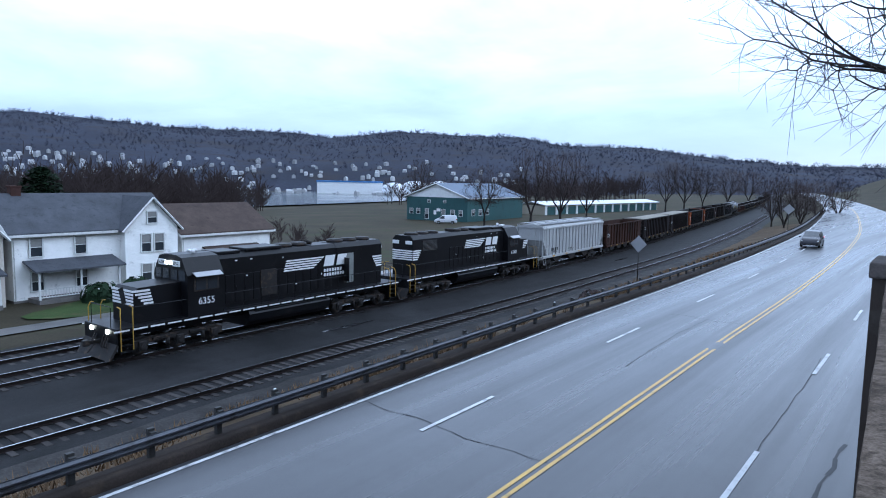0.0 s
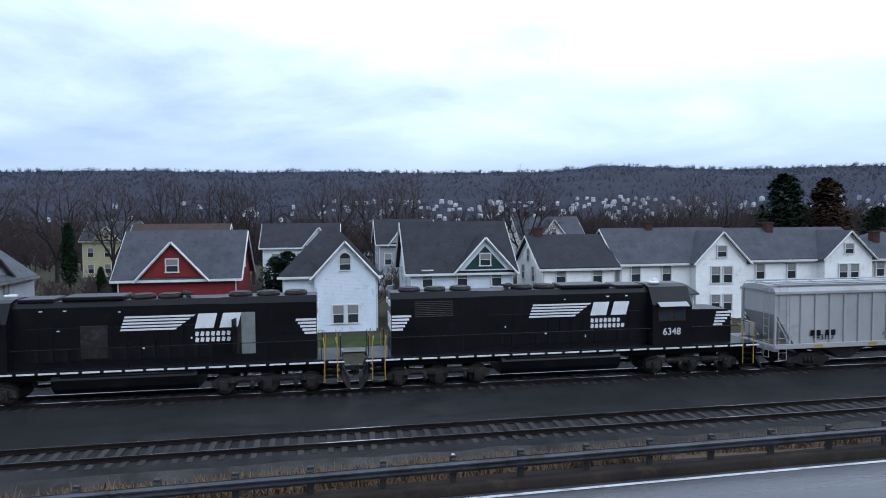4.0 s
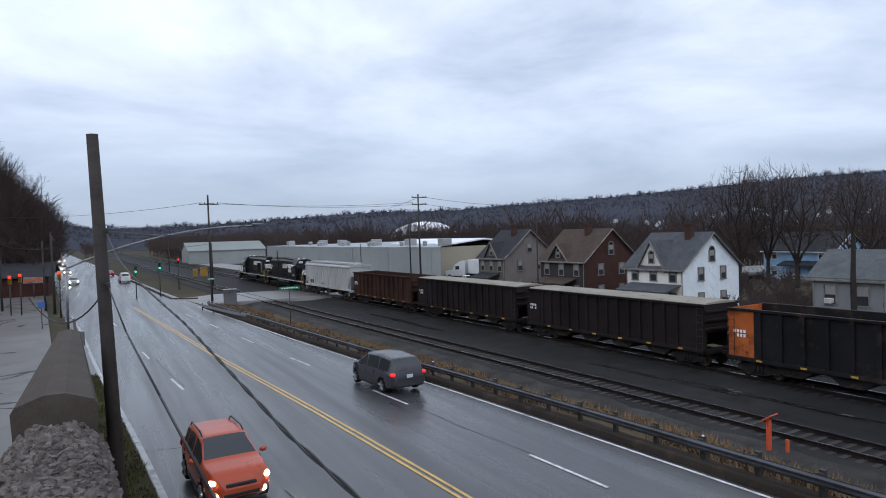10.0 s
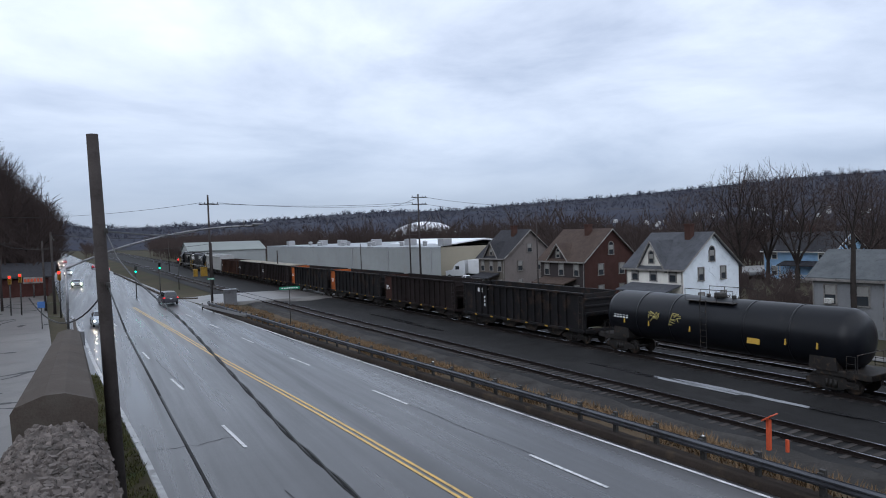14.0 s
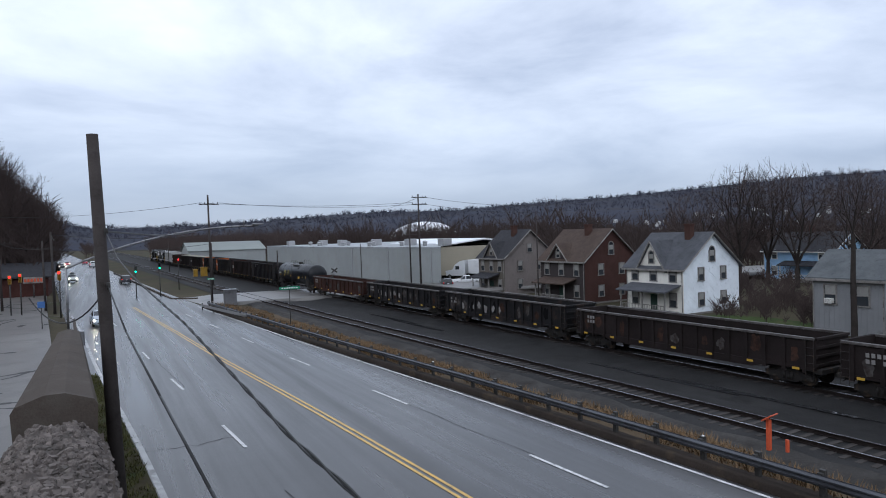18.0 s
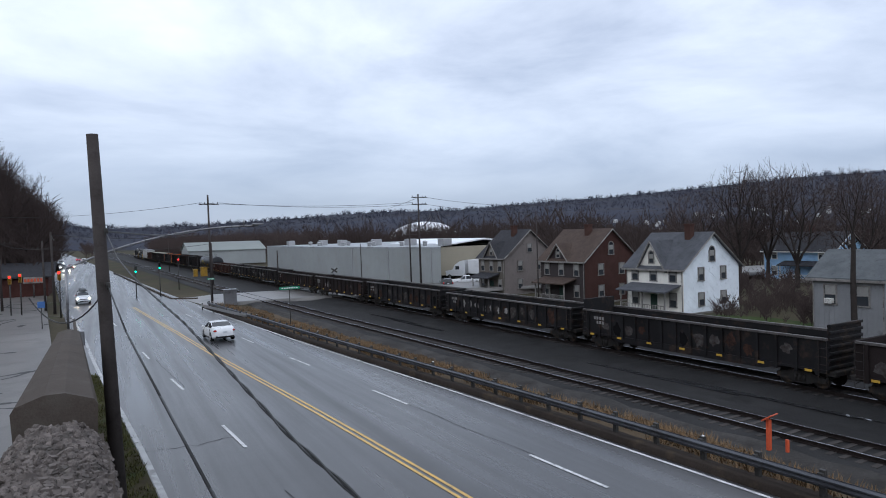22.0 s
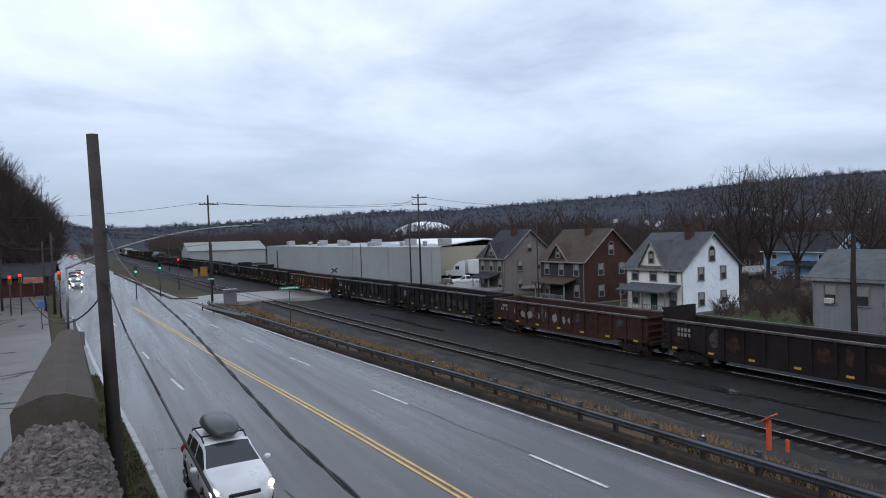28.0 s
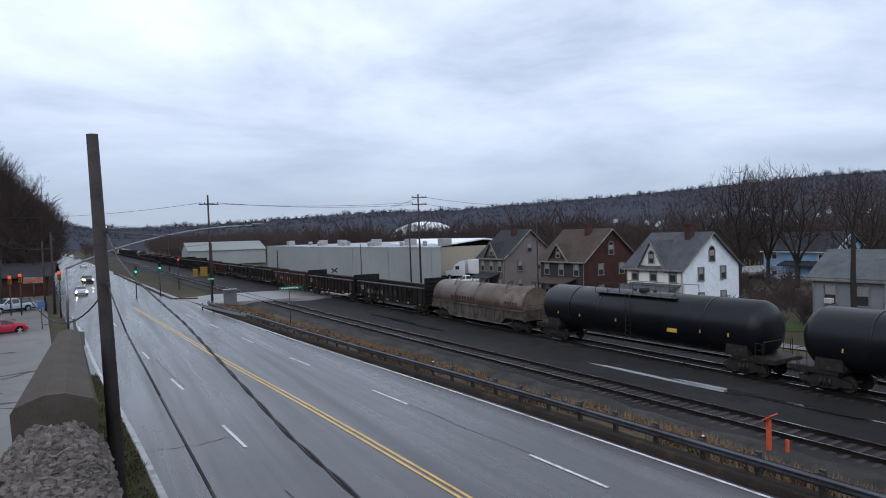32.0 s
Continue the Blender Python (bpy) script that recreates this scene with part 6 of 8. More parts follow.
def house(label, ya, yb, off, depth, eave, ridge, wall, roof, front=None, front_wall=None, windows=3, porch=None, chimney=None, gable_fill=None, storeys=2, group="houses by the tracks", arch_side=False, hip=False, trim=None):
    """ya > yb are the ends along the street; front = (centre, width, apex, step out, wall to ground)."""
    yc = (ya + yb) / 2
    a = math.degrees(math.atan((main_x(yc + 2) - main_x(yc - 2)) / 4))
    ho = thing("house", label, "house", group, pose(main_x(yc) + off, yc, GZ, 0, 0, -90 - a))
    # local x runs towards smaller y along the street, local y away from the tracks
    L = ya - yb

    def window(m, w, h, arch=False):
        return window_unit(ho, m, w, h, trim, arch)
    e, r = eave - GZ, ridge - GZ
    X = lambda y: yc - y
    bm = bmesh.new()
    if hip:
        box(bm, (0, depth / 2, e / 2), (L, depth, e))
    else:
        prism(bm, [(0, 0), (depth, 0), (depth, e), (depth / 2, r), (0, e)], along(-L / 2, L / 2))
    part("wall", bm, wall, ho)
    if front_wall:
        bm = bmesh.new()
        box(bm, (0, -.02, e / 2), (L, .05, e))
        part("front_wall", bm, front_wall, ho)
    bm = bmesh.new()
    if hip:
        o, px = .45, 0
        c = [bm.verts.new(p) for p in ((-L / 2 - o, -o, e - .1), (L / 2 + o, -o, e - .1), (L / 2 + o, depth + o, e - .1), (-L / 2 - o, depth + o, e - .1))]
        t = [bm.verts.new((px - .4, depth / 2, r)), bm.verts.new((px + .4, depth / 2, r))]
        for f in ((c[0], c[1], t[1], t[0]), (c[1], c[2], t[1]), (c[2], c[3], t[0], t[1]), (c[3], c[0], t[0]), (c[3], c[2], c[1], c[0])):
            bm.faces.new(f)
    else:
        gable_roof(bm, -L / 2, L / 2, 0, depth, e, r)
    part("roof", bm, roof, ho)
    bm = bmesh.new()
    if not hip:
        for s in (-1, 1):
            for y0, y1 in ((-.42, depth / 2), (depth + .42, depth / 2)):
                z0 = e - (r - e) / (depth / 2) * .42
                q = Vector((s * (L / 2 + .42), 0, 0))
                rope(bm, [q + Vector((0, y0, z0 + .03)), q + Vector((0, y1, r + .03))], .085, 4)
    box(bm, (0, -.44, e - (.18 if hip else .3)), (L + .85, .1, .2))
    part("eave_trim", bm, (trim or M_TRIM), ho)
    bm = bmesh.new()
    box(bm, (0, depth / 2, -.35), (L + .06, depth + .06, 1.1))
    part("foundation", bm, M_STONEF, ho)
    if front:
        fc, fw, fa, out, ground_wall = front
        fx, ah = X(fc), fa - GZ
        bm = bmesh.new()
        lo = 0 if ground_wall else e
        prism(bm, [(fx - fw / 2, lo), (fx + fw / 2, lo), (fx + fw / 2, e), (fx, ah), (fx - fw / 2, e)], across(-out - .03, depth / 2))
        part("front_gable", bm, front_wall or wall, ho)
        bm = bmesh.new()
        cross_gable(bm, fx, fw, -out, depth / 2, e, ah)
        part("gable_roof", bm, roof, ho)
        bm = bmesh.new()
        k = (ah - e) / (fw / 2)
        for s in (-1, 1):
            rope(bm, [Vector((fx + s * (fw / 2 + .36), -out - .38, e - k * .36 + .03)), Vector((fx, -out - .38, ah + .05))], .1, 4)
        part("barge_board", bm, (trim or M_TRIM), ho)
        if gable_fill:
            bm = bmesh.new()
            prism(bm, [(fx - fw * .36, e + .12), (fx + fw * .36, e + .12), (fx, e + (ah - e) * .76)], across(-out - .06, -out - .02))
            part("gable_panel", bm, gable_fill, ho)
        window(pose(fx, -out - .06, e + (ah - e) * .34), min(.9, fw * .17), min(1.0, (ah - e) * .38), arch=arch_side)
        if ground_wall:
            for z in ([1.55, 4.2] if storeys == 2 else [1.5]):
                if z < e - .8:
                    for dx in (-.62, .62):
                        window(pose(fx + dx, -out - .06, z), .85, 1.5)
    for st in range(storeys):
        z = 1.6 + 2.75 * st
        if z > e - .7:
            break
        for i in range(windows):
            x = -L / 2 + L * (i + .5) / windows
            if front and front[4] and abs(x - X(front[0])) < front[1] / 2 + .5:
                continue
            if st == 0 and porch and porch[0] < yc - x < porch[1] and i == windows // 2:
                bm = bmesh.new()
                box(bm, (x, -.05, 1.05), (.95, .08, 2.1), cut=.01)
                part("front_door", bm, M_GREENGABLE, ho)
                continue
            window(pose(x, -.06, z), .85, 1.45)
        for k in (.3, .7):
            for s in (-1, 1):
                window(pose(s * (L / 2 + .03), depth * k, z, 0, 0, 90 * s), .8, 1.35)
    if not hip and storeys:
        for s in (-1, 1):
            window(pose(s * (L / 2 + .03), depth / 2, e + (r - e) * .32, 0, 0, 90 * s), .8, 1.2, arch=arch_side)
    if porch:
        p0, p1, pd = porch
        x0, x1 = X(p1), X(p0)
        bm = bmesh.new()
        lo = [bm.verts.new(q) for q in ((x0 - .3, -pd - .3, 2.55), (x1 + .3, -pd - .3, 2.55), (x1 + .3, .05, 3.2), (x0 - .3, .05, 3.2))]
        hi = [bm.verts.new(v.co + Vector((0, 0, .14))) for v in lo]
        bm.faces.new(lo[::-1])
        bm.faces.new(hi)
        for i in range(4):
            bm.faces.new((lo[i], lo[(i + 1) % 4], hi[(i + 1) % 4], hi[i]))
        part("porch_roof", bm, roof, ho)
        bm = bmesh.new()
        box(bm, ((x0 + x1) / 2, -pd / 2, .12), (x1 - x0, pd, .5))
        part("porch_deck", bm, M_STONEF, ho)
        n = max(2, int((x1 - x0) / 2.2) + 1)
        for i in range(n):
            bm = bmesh.new()
            box(bm, (x0 + .1 + (x1 - x0 - .2) * i / (n - 1), -pd + .12, 1.45), (.14, .14, 2.3), cut=.015)
            part("porch_post", bm, (trim or M_TRIM), ho)
        bm = bmesh.new()
        for z in (.55, 1.15):
            box(bm, ((x0 + x1) / 2, -pd + .12, z), (x1 - x0, .06, .07))
        for i in range(int((x1 - x0) / .22)):
            box(bm, (x0 + .1 + i * .22, -pd + .12, .85), (.04, .04, .6))
        part("porch_railing", bm, (trim or M_TRIM), ho)
    for cy, frac, hgt in (chimney or ()):
        bm = bmesh.new()
        zt = e + (r - e) * (1 - abs(frac - .5) * 2)
        box(bm, (X(cy), depth * frac, zt + hgt / 2 - .4), (.75, .75, hgt + .8), cut=.02)
        box(bm, (X(cy), depth * frac, zt + hgt), (.9, .9, .16), cut=.02)
        part("chimney", bm, M_BRICKC, ho)
    for s in (-1, 1):
        bm = bmesh.new()
        tube(bm, (s * (L / 2 - .1), -.12, .2), (s * (L / 2 - .1), -.12, e - .3), .05, n=6)
        part("downspout", bm, (trim or M_TRIM), ho)
    return ho


O = 24.8
# the first two fronts are coloured darker to hold the porch shade
house("taupe-sided two-storey house with a dark roof", 90.3, 83.5, O, 9.5, 3.25, 7.2, S_PINK, R_DARK, (86.8, 3.4, 5.5, 0, False), S_SHADETAN, 3, (85, 89.5, 2), ((86, .4, 1.5), (84.8, .75, 1.1)), trim=M_OLDTRIM)
house("brown brick house with a brown roof and front gable", 75.0, 66.2, O, 9.2, 3.15, 7.0, M_BRICKW, R_BROWN, (71.2, 3.8, 5.2, 0, False), M_SHADEBROWN, 3, (68, 74, 2), ((69.5, .42, 1.3),), arch_side=True, trim=M_OLDTRIM)
house("white-sided house with a grey roof and small front dormer", 59.0, 50.9, O, 9.3, 2.65, 6.3, S_WHITE, R_GREY, (55.2, 3.6, 5.5, 0, False), S_CREAM, 3, (51.5, 58, 2.3), ((53.2, .42, 1.6),), arch_side=True, trim=M_OLDTRIM)
M_BOARDS = paint("grey_board_siding", (0.2, 0.205, 0.215), 0.7, 0, 0.6, 0.15, (0.12, 0.12, 0.12), 0.15)
bungalow = house("grey bungalow with a pale shingle roof and a rear wing", 36.5, 30.6, O - .6, 6.2, 2.5, 4.55, S_GREY, R_PALE, None, M_BOARDS, 0, None, None, storeys=0, trim=M_OLDTRIM)
for wx in (-1.4, 1.25):
    window_unit(bungalow, pose(wx, -.06, 3.45), .95, 1.6, M_OLDTRIM, False)
bm = bmesh.new()
box(bm, (-1.4, -.25, 2.92), (.62, .46, .42), cut=.02)
cooler = part("window_air_conditioner", bm, M_TRIM, bungalow, "white air conditioner in the lower sash")
for k in range(5):
    bm = bmesh.new()
    box(bm, (-1.4, -.485, 2.78 + k * .07), (.52, .02, .025))
    part("louvre", bm, M_OLDTRIM, cooler)
for k in range(14):
    bm = bmesh.new()
    box(bm, (-2.85 + k * .44, -.055, 2.3), (.05, .03, 4.2))
    part("batten", bm, M_BOARDS, bungalow)
bm = bmesh.new()
prism(bm, [(-2.6, 0), (3.2, 0), (3.2, 4.75), (.3, 6.95), (-2.6, 4.75)], across(3.3, 10.6))
part("rear_wing", bm, S_GREY, bungalow)
bm = bmesh.new()
cross_gable(bm, .3, 5.8, 3.3, 10.6, 4.75, 6.97)
part("wing_roof", bm, R_PALE, bungalow)
bm = bmesh.new()
box(bm, (3.62, 6.9, 4.45), (.1, 7.6, .2))
part("wing_eave", bm, M_OLDTRIM, bungalow)
window_unit(bungalow, pose(3.23, 5.0, 3.5, 0, 0, 90), .7, 1.7, M_OLDTRIM, False)
house("barn red house with white trim and a front gable", 20.1, 10.6, O, 8.6, 2.5, 6.15, S_RED, R_GREY, (15.7, 5.2, 5.35, .3, False), None, 3, (11.5, 19.5, 2.2), None)
house("white house with a steep dark hipped roof and arched window gable", 6.9, -1.2, O, 9.0, 2.4, 6.6, S_WHITE, R_DARK, (1.6, 5.2, 5.2, .5, True), None, 3, None, None, hip=True, arch_side=True)
house("white house with a steep dark roof and green gable", -4.0, -13.4, O, 9.5, 2.55, 6.75, S_WHITE, R_DARK, (-10.7, 5.2, 5.4, .4, False), None, 3, (-12.5, -5, 2), None, M_GREENGABLE)
house("small white house with a dark roof", -16.1, -23.1, O, 8.5, 2.75, 5.4, S_FRESH, R_DARK, None, None, 2, None, ((-17, .5, .8),))
house("white cottage with a grey roof and tan trim", -23.8, -36.2, O + .6, 8.0, 3.0, 5.95, S_FRESH, R_GREY, (-33.5, 5.2, 5.65, 1.0, True), None, 4, (-30, -25, 2.4), ((-28.5, .5, .7),))
house("white two-storey house with a porch and red chimney", -36.5, -49.9, O + .6, 8.0, 3.15, 5.85, S_FRESH, R_GREY, (-47.0, 5.2, 5.6, 1.0, True), None, 4, (-44, -38, 2.6), ((-41.5, .45, .9),))
house("beige house with a grey hipped roof and chimney", -49.6, -60.4, O + .6, 8.5, 2.95, 5.5, S_TAN, R_GREY, (-58.0, 4.2, 5.25, .9, True), None, 3, (-59.5, -55.5, 2.0), ((-53.0, .3, 1.0), (-57, .6, .8)), hip=True)
house("cream house with a dark grey roof and gable front", -61.0, -74.7, O + .6, 8.5, 3.1, 5.85, S_FRESH, R_GREY, (-72.0, 5.0, 5.65, .9, True), None, 4, (-68.5, -62, 2.0), ((-63, .5, .7),))
house("cream house with a brown shingle roof", -75.5, -86.0, O + .6, 8.5, 2.3, 4.75, S_FRESH, R_BROWN, None, None, 3, (-84, -78, 2.0), None)
# second row
house("pale blue house behind the trees", 76, 64, O + 48, 9, 2.6, 5.4, S_BLUE, R_DARK, None, None, 3, (66, 72, 2), ((70, .5, 1.2),), group="second row of houses")
house("yellow house with white gables", 47, 39, O + 62, 9, 4.0, 7.0, S_YEL, R_GREY, (43, 4, 6.2, .3, False), None, 3, None, None, group="second row of houses")
house("white house behind the red house", 28, 17, O + 26, 9, 3.5, 6.6, S_WHITE, R_BROWN, None, None, 3, None, None, group="second row of houses")
house("white house with a dark roof behind an evergreen", 13.5, 3.5, O + 34, 9, 3.6, 6.5, S_WHITE, R_DARK, (6, 4, 6.0, .3, False), None, 3, None, None, group="second row of houses")
house("weathered blue-grey house behind bare trees", -2.0, -9.5, O + 30, 9, 4.0, 7.0, S_GREY, R_DARK, (-5.5, 4, 6.6, .3, False), None, 3, None, None, group="second row of houses")
house("pale house beyond the white cottages", -24, -34, O + 40, 9, 4.0, 7.2, S_CREAM, R_GREY, (-29, 4.4, 6.8, .3, False), None, 3, None, ((-26, .5, .8),), group="second row of houses")

# ---- low service buildings ----
M_METALG = paint("green_metal_wall", (0.035, 0.085, 0.085), 0.5, 0, 0.6, 0.15, (0.02, 0.04, 0.04), 0.15, 0.0)
M_METALW = paint("pale_metal_wall", (0.27, 0.285, 0.285), 0.5, 0, 0.3, 0.12, (0.25, 0.25, 0.24), 0.2, 0.0)
M_METALR = paint("blue_grey_metal_roof", (0.12, 0.15, 0.2), 0.65, 0.0, 0.4, 0.12)
M_SNOWROOF = paint("white_membrane_roof", (0.72, 0.74, 0.77), 0.5, 0, 0.4, 0.08)
M_TANW = paint("tan_metal_wall", (0.3, 0.27, 0.21), 0.6, 0, 0.4, 0.12)


def ribbed(mt, period=0.3):
    n, l = mt.node_tree.nodes, mt.node_tree.links
    tc, wv, bp = n.new("ShaderNodeTexCoord"), n.new("ShaderNodeTexWave"), n.new("ShaderNodeBump")
    wv.bands_direction = "X"
    wv.inputs["Scale"].default_value = 0.314 / period
    bp.inputs["Strength"].default_value, bp.inputs["Distance"].default_value = 0.5, 0.03
    l.new(tc.outputs["Object"], wv.inputs["Vector"])
    l.new(wv.outputs["Fac"], bp.inputs["Height"])
    l.new(bp.outputs[0], n["Principled BSDF"].inputs["Normal"])


for mt in (M_METALG, M_METALW, M_METALR, M_TANW):
    ribbed(mt)

gb = thing("metal_building", "dark green metal workshop with a white gable and blue-grey roof", "workshop", "", pose(108.9, -172.4, -2.8, 0, 0, -173) @ Matrix.Diagonal((.88, .95, .95, 1)))
# local x across the gable, local y back from the gable
bm = bmesh.new()
prism(bm, [(-10.3, 0), (10.3, 0), (10.3, 6.4), (0, 6.5), (-10.3, 6.4)], across(0, 34))
part("wall", bm, M_METALG, gb)
bm = bmesh.new()
prism(bm, [(-10.3, 6.45), (10.3, 6.45), (0, 9.9)], across(-.05, 33.9))
part("gable", bm, M_WHITE, gb)
bm = bmesh.new()
prism(bm, [(-11, 6.2), (0, 9.95), (11, 6.2), (11, 6.5), (0, 10.25), (-11, 6.5)], across(-.6, 34.6))
part("roof", bm, M_METALR, gb)
bm = bmesh.new()
for s in (-1, 1):
    rope(bm, [(s * 11, -.7, 6.35), (0, -.7, 10.1)], .16, 4)
box(bm, (-11, 17, 6.3), (.2, 35, .3))
box(bm, (11, 17, 6.3), (.2, 35, .3))
part("roof_trim", bm, M_TRIM, gb)
for x, z, w, h in ((-8.6, 2.6, 1.1, 1.3), (-6.2, 2.6, 1.1, 1.3), (5.5, 2.4, 1.3, 1.6), (8.2, 2.4, 1.0, 1.5), (-3.2, 2.0, 1.1, 2.6), (2.4, 2.0, 1.2, 2.6), (-2.5, 5.4, .8, .6), (2.8, 5.4, .8, .6)):
    window_unit(gb, pose(x, -.06, z), w, h)
for x, z, w, h in ((.8, 3.1, 1.3, .8), (-.4, 2.4, .9, 1.1)):
    bm = bmesh.new()
    box(bm, (x, -.1, z), (w, .06, h), cut=.01)
    part("notice_board", bm, M_WHITE, gb)
for k in range(3):
    window_unit(gb, pose(10.34, 3 + 4 * k, 2.6, 0, 0, 90), 1.6, 1.5)
bm = bmesh.new()
tube(bm, (-3, 6, 9.3), (-3, 6, 10.8), .15, n=8)
part("roof_vent", bm, M_WHITE, gb)

st = thing("storage_units", "long low row of self-storage garages with green doors and pale roof", "storage units", "", pose(106.3, -223, -2.9, 0, 0, -94))
bm = bmesh.new()
box(bm, (40, 5, 1.6), (80, 10, 3.2))
part("wall", bm, M_TANW, st)
bm = bmesh.new()
prism(bm, [(-.6, 3.3), (5, 4.2), (10.6, 3.3), (10.6, 3.45), (5, 4.4), (-.6, 3.45)], along(-.6, 80.6))
part("roof", bm, M_SNOWROOF, st)
for k in range(13):
    for y in (10.06, -.06):
        bm = bmesh.new()
        box(bm, (3.4 + 6.1 * k, y, 1.4), (4.6, .12, 2.8))
        part("garage_door", bm, M_METALG, st)
    bm = bmesh.new()
    box(bm, (.4 + 6.1 * k, -.1, 1.6), (1.1, .2, 3.2), cut=.03)
    part("pier", bm, M_TRIM, st)

def block(bm, plan, z0, z1, grow=0.0):
    """Upright walls over a plan of corner points."""
    cx, cy = sum(p[0] for p in plan) / len(plan), sum(p[1] for p in plan) / len(plan)
    pts = [(cx + (x - cx) * (1 + grow), cy + (y - cy) * (1 + grow)) for x, y in plan]
    lo, hi = [bm.verts.new((x, y, z0)) for x, y in pts], [bm.verts.new((x, y, z1)) for x, y in pts]
    bm.faces.new(lo[::-1])
    bm.faces.new(hi)
    for i in range(len(pts)):
        j = (i + 1) % len(pts)
        bm.faces.new((lo[i], lo[j], hi[j], hi[i]))


wh = thing("warehouse", "long pale grey metal warehouse with rooftop vents", "warehouse")
PLAN = [(50.5, 98.4), (45.0, 128.6), (43.5, 150), (42.0, 190), (86, 190), (74, 150), (60.5, 119)]
bm = bmesh.new()
block(bm, PLAN, -2.0, 4.55)
part("wall", bm, M_METALW, wh)
bm = bmesh.new()
block(bm, PLAN, 4.55, 4.85, .004)
part("roof", bm, paint("weathered_membrane_roof", (0.3, 0.32, 0.34), 0.6, 0, 0.4, 0.2, (0.15, 0.15, 0.15), 0.25), wh)
rv = random.Random(9)
for k in range(16):
    bm = bmesh.new()
    y = 106 + 5 * k
    x = float(np.interp(y, [98, 128, 190], [50.5, 45, 42])) + rv.uniform(3, 10)
    if k % 3 == 0:
        box(bm, (x, y, 5.5), (1.8, 2.2, 1.3), cut=.08)
    else:
        tube(bm, (x, y, 4.8), (x, y, 5.5), .4, .4, 10)
        tube(bm, (x, y, 5.5), (x, y, 5.8), .7, .2, 10)
    part("roof_vent", bm, M_SIGNBACK, wh)
for k in (0, 3, 6):
    y = 101 + 4.4 * k
    x = float(np.interp(y, [98.4, 128.6], [50.5, 45.0]))
    bm = bmesh.new()
    box(bm, (x - .04, y, 1.3), (.12, .22, 6.4))
    part("wall_seam", bm, M_SIGNBACK, wh)
w2 = thing("warehouse", "pale grey-green metal warehouse with a shallow gabled roof", "warehouse", "", pose(28.3, 256, -2.2))
bm = bmesh.new()
prism(bm, [(0, 0), (24, 0), (24, 5.2), (12, 8.2), (0, 5.2)], along(0, 27.6))
part("wall", bm, M_METALW, w2)
bm = bmesh.new()
gable_roof(bm, 0, 27.6, 0, 24, 5.25, 8.25)
part("roof", bm, paint("grey_green_metal_roof", (0.17, 0.19, 0.18), 0.5, 0, 0.4, 0.15), w2)
w3 = thing("warehouse", "tan metal shed with a bright white roof", "warehouse", "", pose(62, 124, -1.8, 0, 0, 92))
bm = bmesh.new()
box(bm, (14, -12, 3.0), (30, 24, 6.0))
part("wall", bm, M_TANW, w3)
bm = bmesh.new()
prism(bm, [(-.4, 6.0), (12, 7.3), (24.4, 6.0), (24.4, 6.2), (12, 7.6), (-.4, 6.2)], Matrix.Translation((0, -24, 0)) @ along(-1.4, 29.4))
part("roof", bm, M_SNOWROOF, w3)
dome = thing("air_dome", "white air-supported dome among the far trees", "dome")
bm = bmesh.new()
prof = [(0, 0)] + []
n = 40
rings = []
for k in range(9):
    a = k / 8 * math.pi / 2
    rings.append([bm.verts.new((180 + 26 * math.cos(a) * math.cos(2 * math.pi * i / n), 372 + 26 * math.cos(a) * math.sin(2 * math.pi * i / n), -3 + 17.5 * math.sin(a))) for i in range(n)])
for p, q in zip(rings, rings[1:]):
    for i in range(n):
        bm.faces.new((p[i], p[(i + 1) % n], q[(i + 1) % n], q[i])).smooth = True
part("shell", bm, M_SNOWROOF, dome)
inn = thing("roadside_restaurant", "low brick roadside restaurant with a dark roof and red sign", "restaurant", "", pose(-24, 127, -1.4, 0, 0, 0))
bm = bmesh.new()
box(bm, (4, 8, 1.5), (24, 16, 3.0))
part("wall", bm, paint("dark_red_brick", (.05, .022, .019), .85, 0, 2, .25), inn)
bm = bmesh.new()
prism(bm, [(-.8, 3.2), (8, 5.2), (16.8, 3.2), (16.8, 3.4), (8, 5.5), (-.8, 3.4)], along(-9, 17))
part("roof", bm, R_DARK, inn)
for k in range(5):
    window_unit(inn, pose(-6.5 + 3.6 * k, -.05, 1.5), 1.8, 1.3)
bm = bmesh.new()
box(bm, (14.2, -3.0, 2.9), (2.8, .25, 1.0), cut=.04)
sb = part("sign_board", bm, M_OLDTRIM, inn, "white and red sign board")
bm = bmesh.new()
bm.free()
for i in range(6):
    bm = bmesh.new()
    box(bm, (13.1 + .44 * i, -3.14, 2.9), (.3, .02, .5))
    part("sign_bar", bm, M_ORANGEBOX, sb)
bm = bmesh.new()
tube(bm, (14.2, -3, 0), (14.2, -3, 2.2), .1, n=8)
part("sign_post", bm, M_POST, inn)

# storage tanks and works across the river
for k, (az, r, rad, hgt) in enumerate(((139.6, 640, 11, 9), (141.3, 650, 13, 10), (143.2, 655, 13, 10), (145.0, 670, 11, 9))):
    tk = thing("storage_dome", "white domed storage tank across the river", "storage tank", "tank farm")
    bm = bmesh.new()
    c = Vector((r * math.sin(radians(az)), r * math.cos(radians(az)), -8))
    tube(bm, c, c + Vector((0, 0, hgt * .7)), rad, rad, 24)
    ball(bm, c + Vector((0, 0, hgt * .7)), rad, (1, 1, .55), 20)
    part("shell", bm, M_SNOWROOF, tk)
bl = thing("works_building", "blue and white works building across the river", "works", "", pose(660 * math.sin(radians(136)), 660 * math.cos(radians(136)), -8, 0, 0, 45))
bm = bmesh.new()
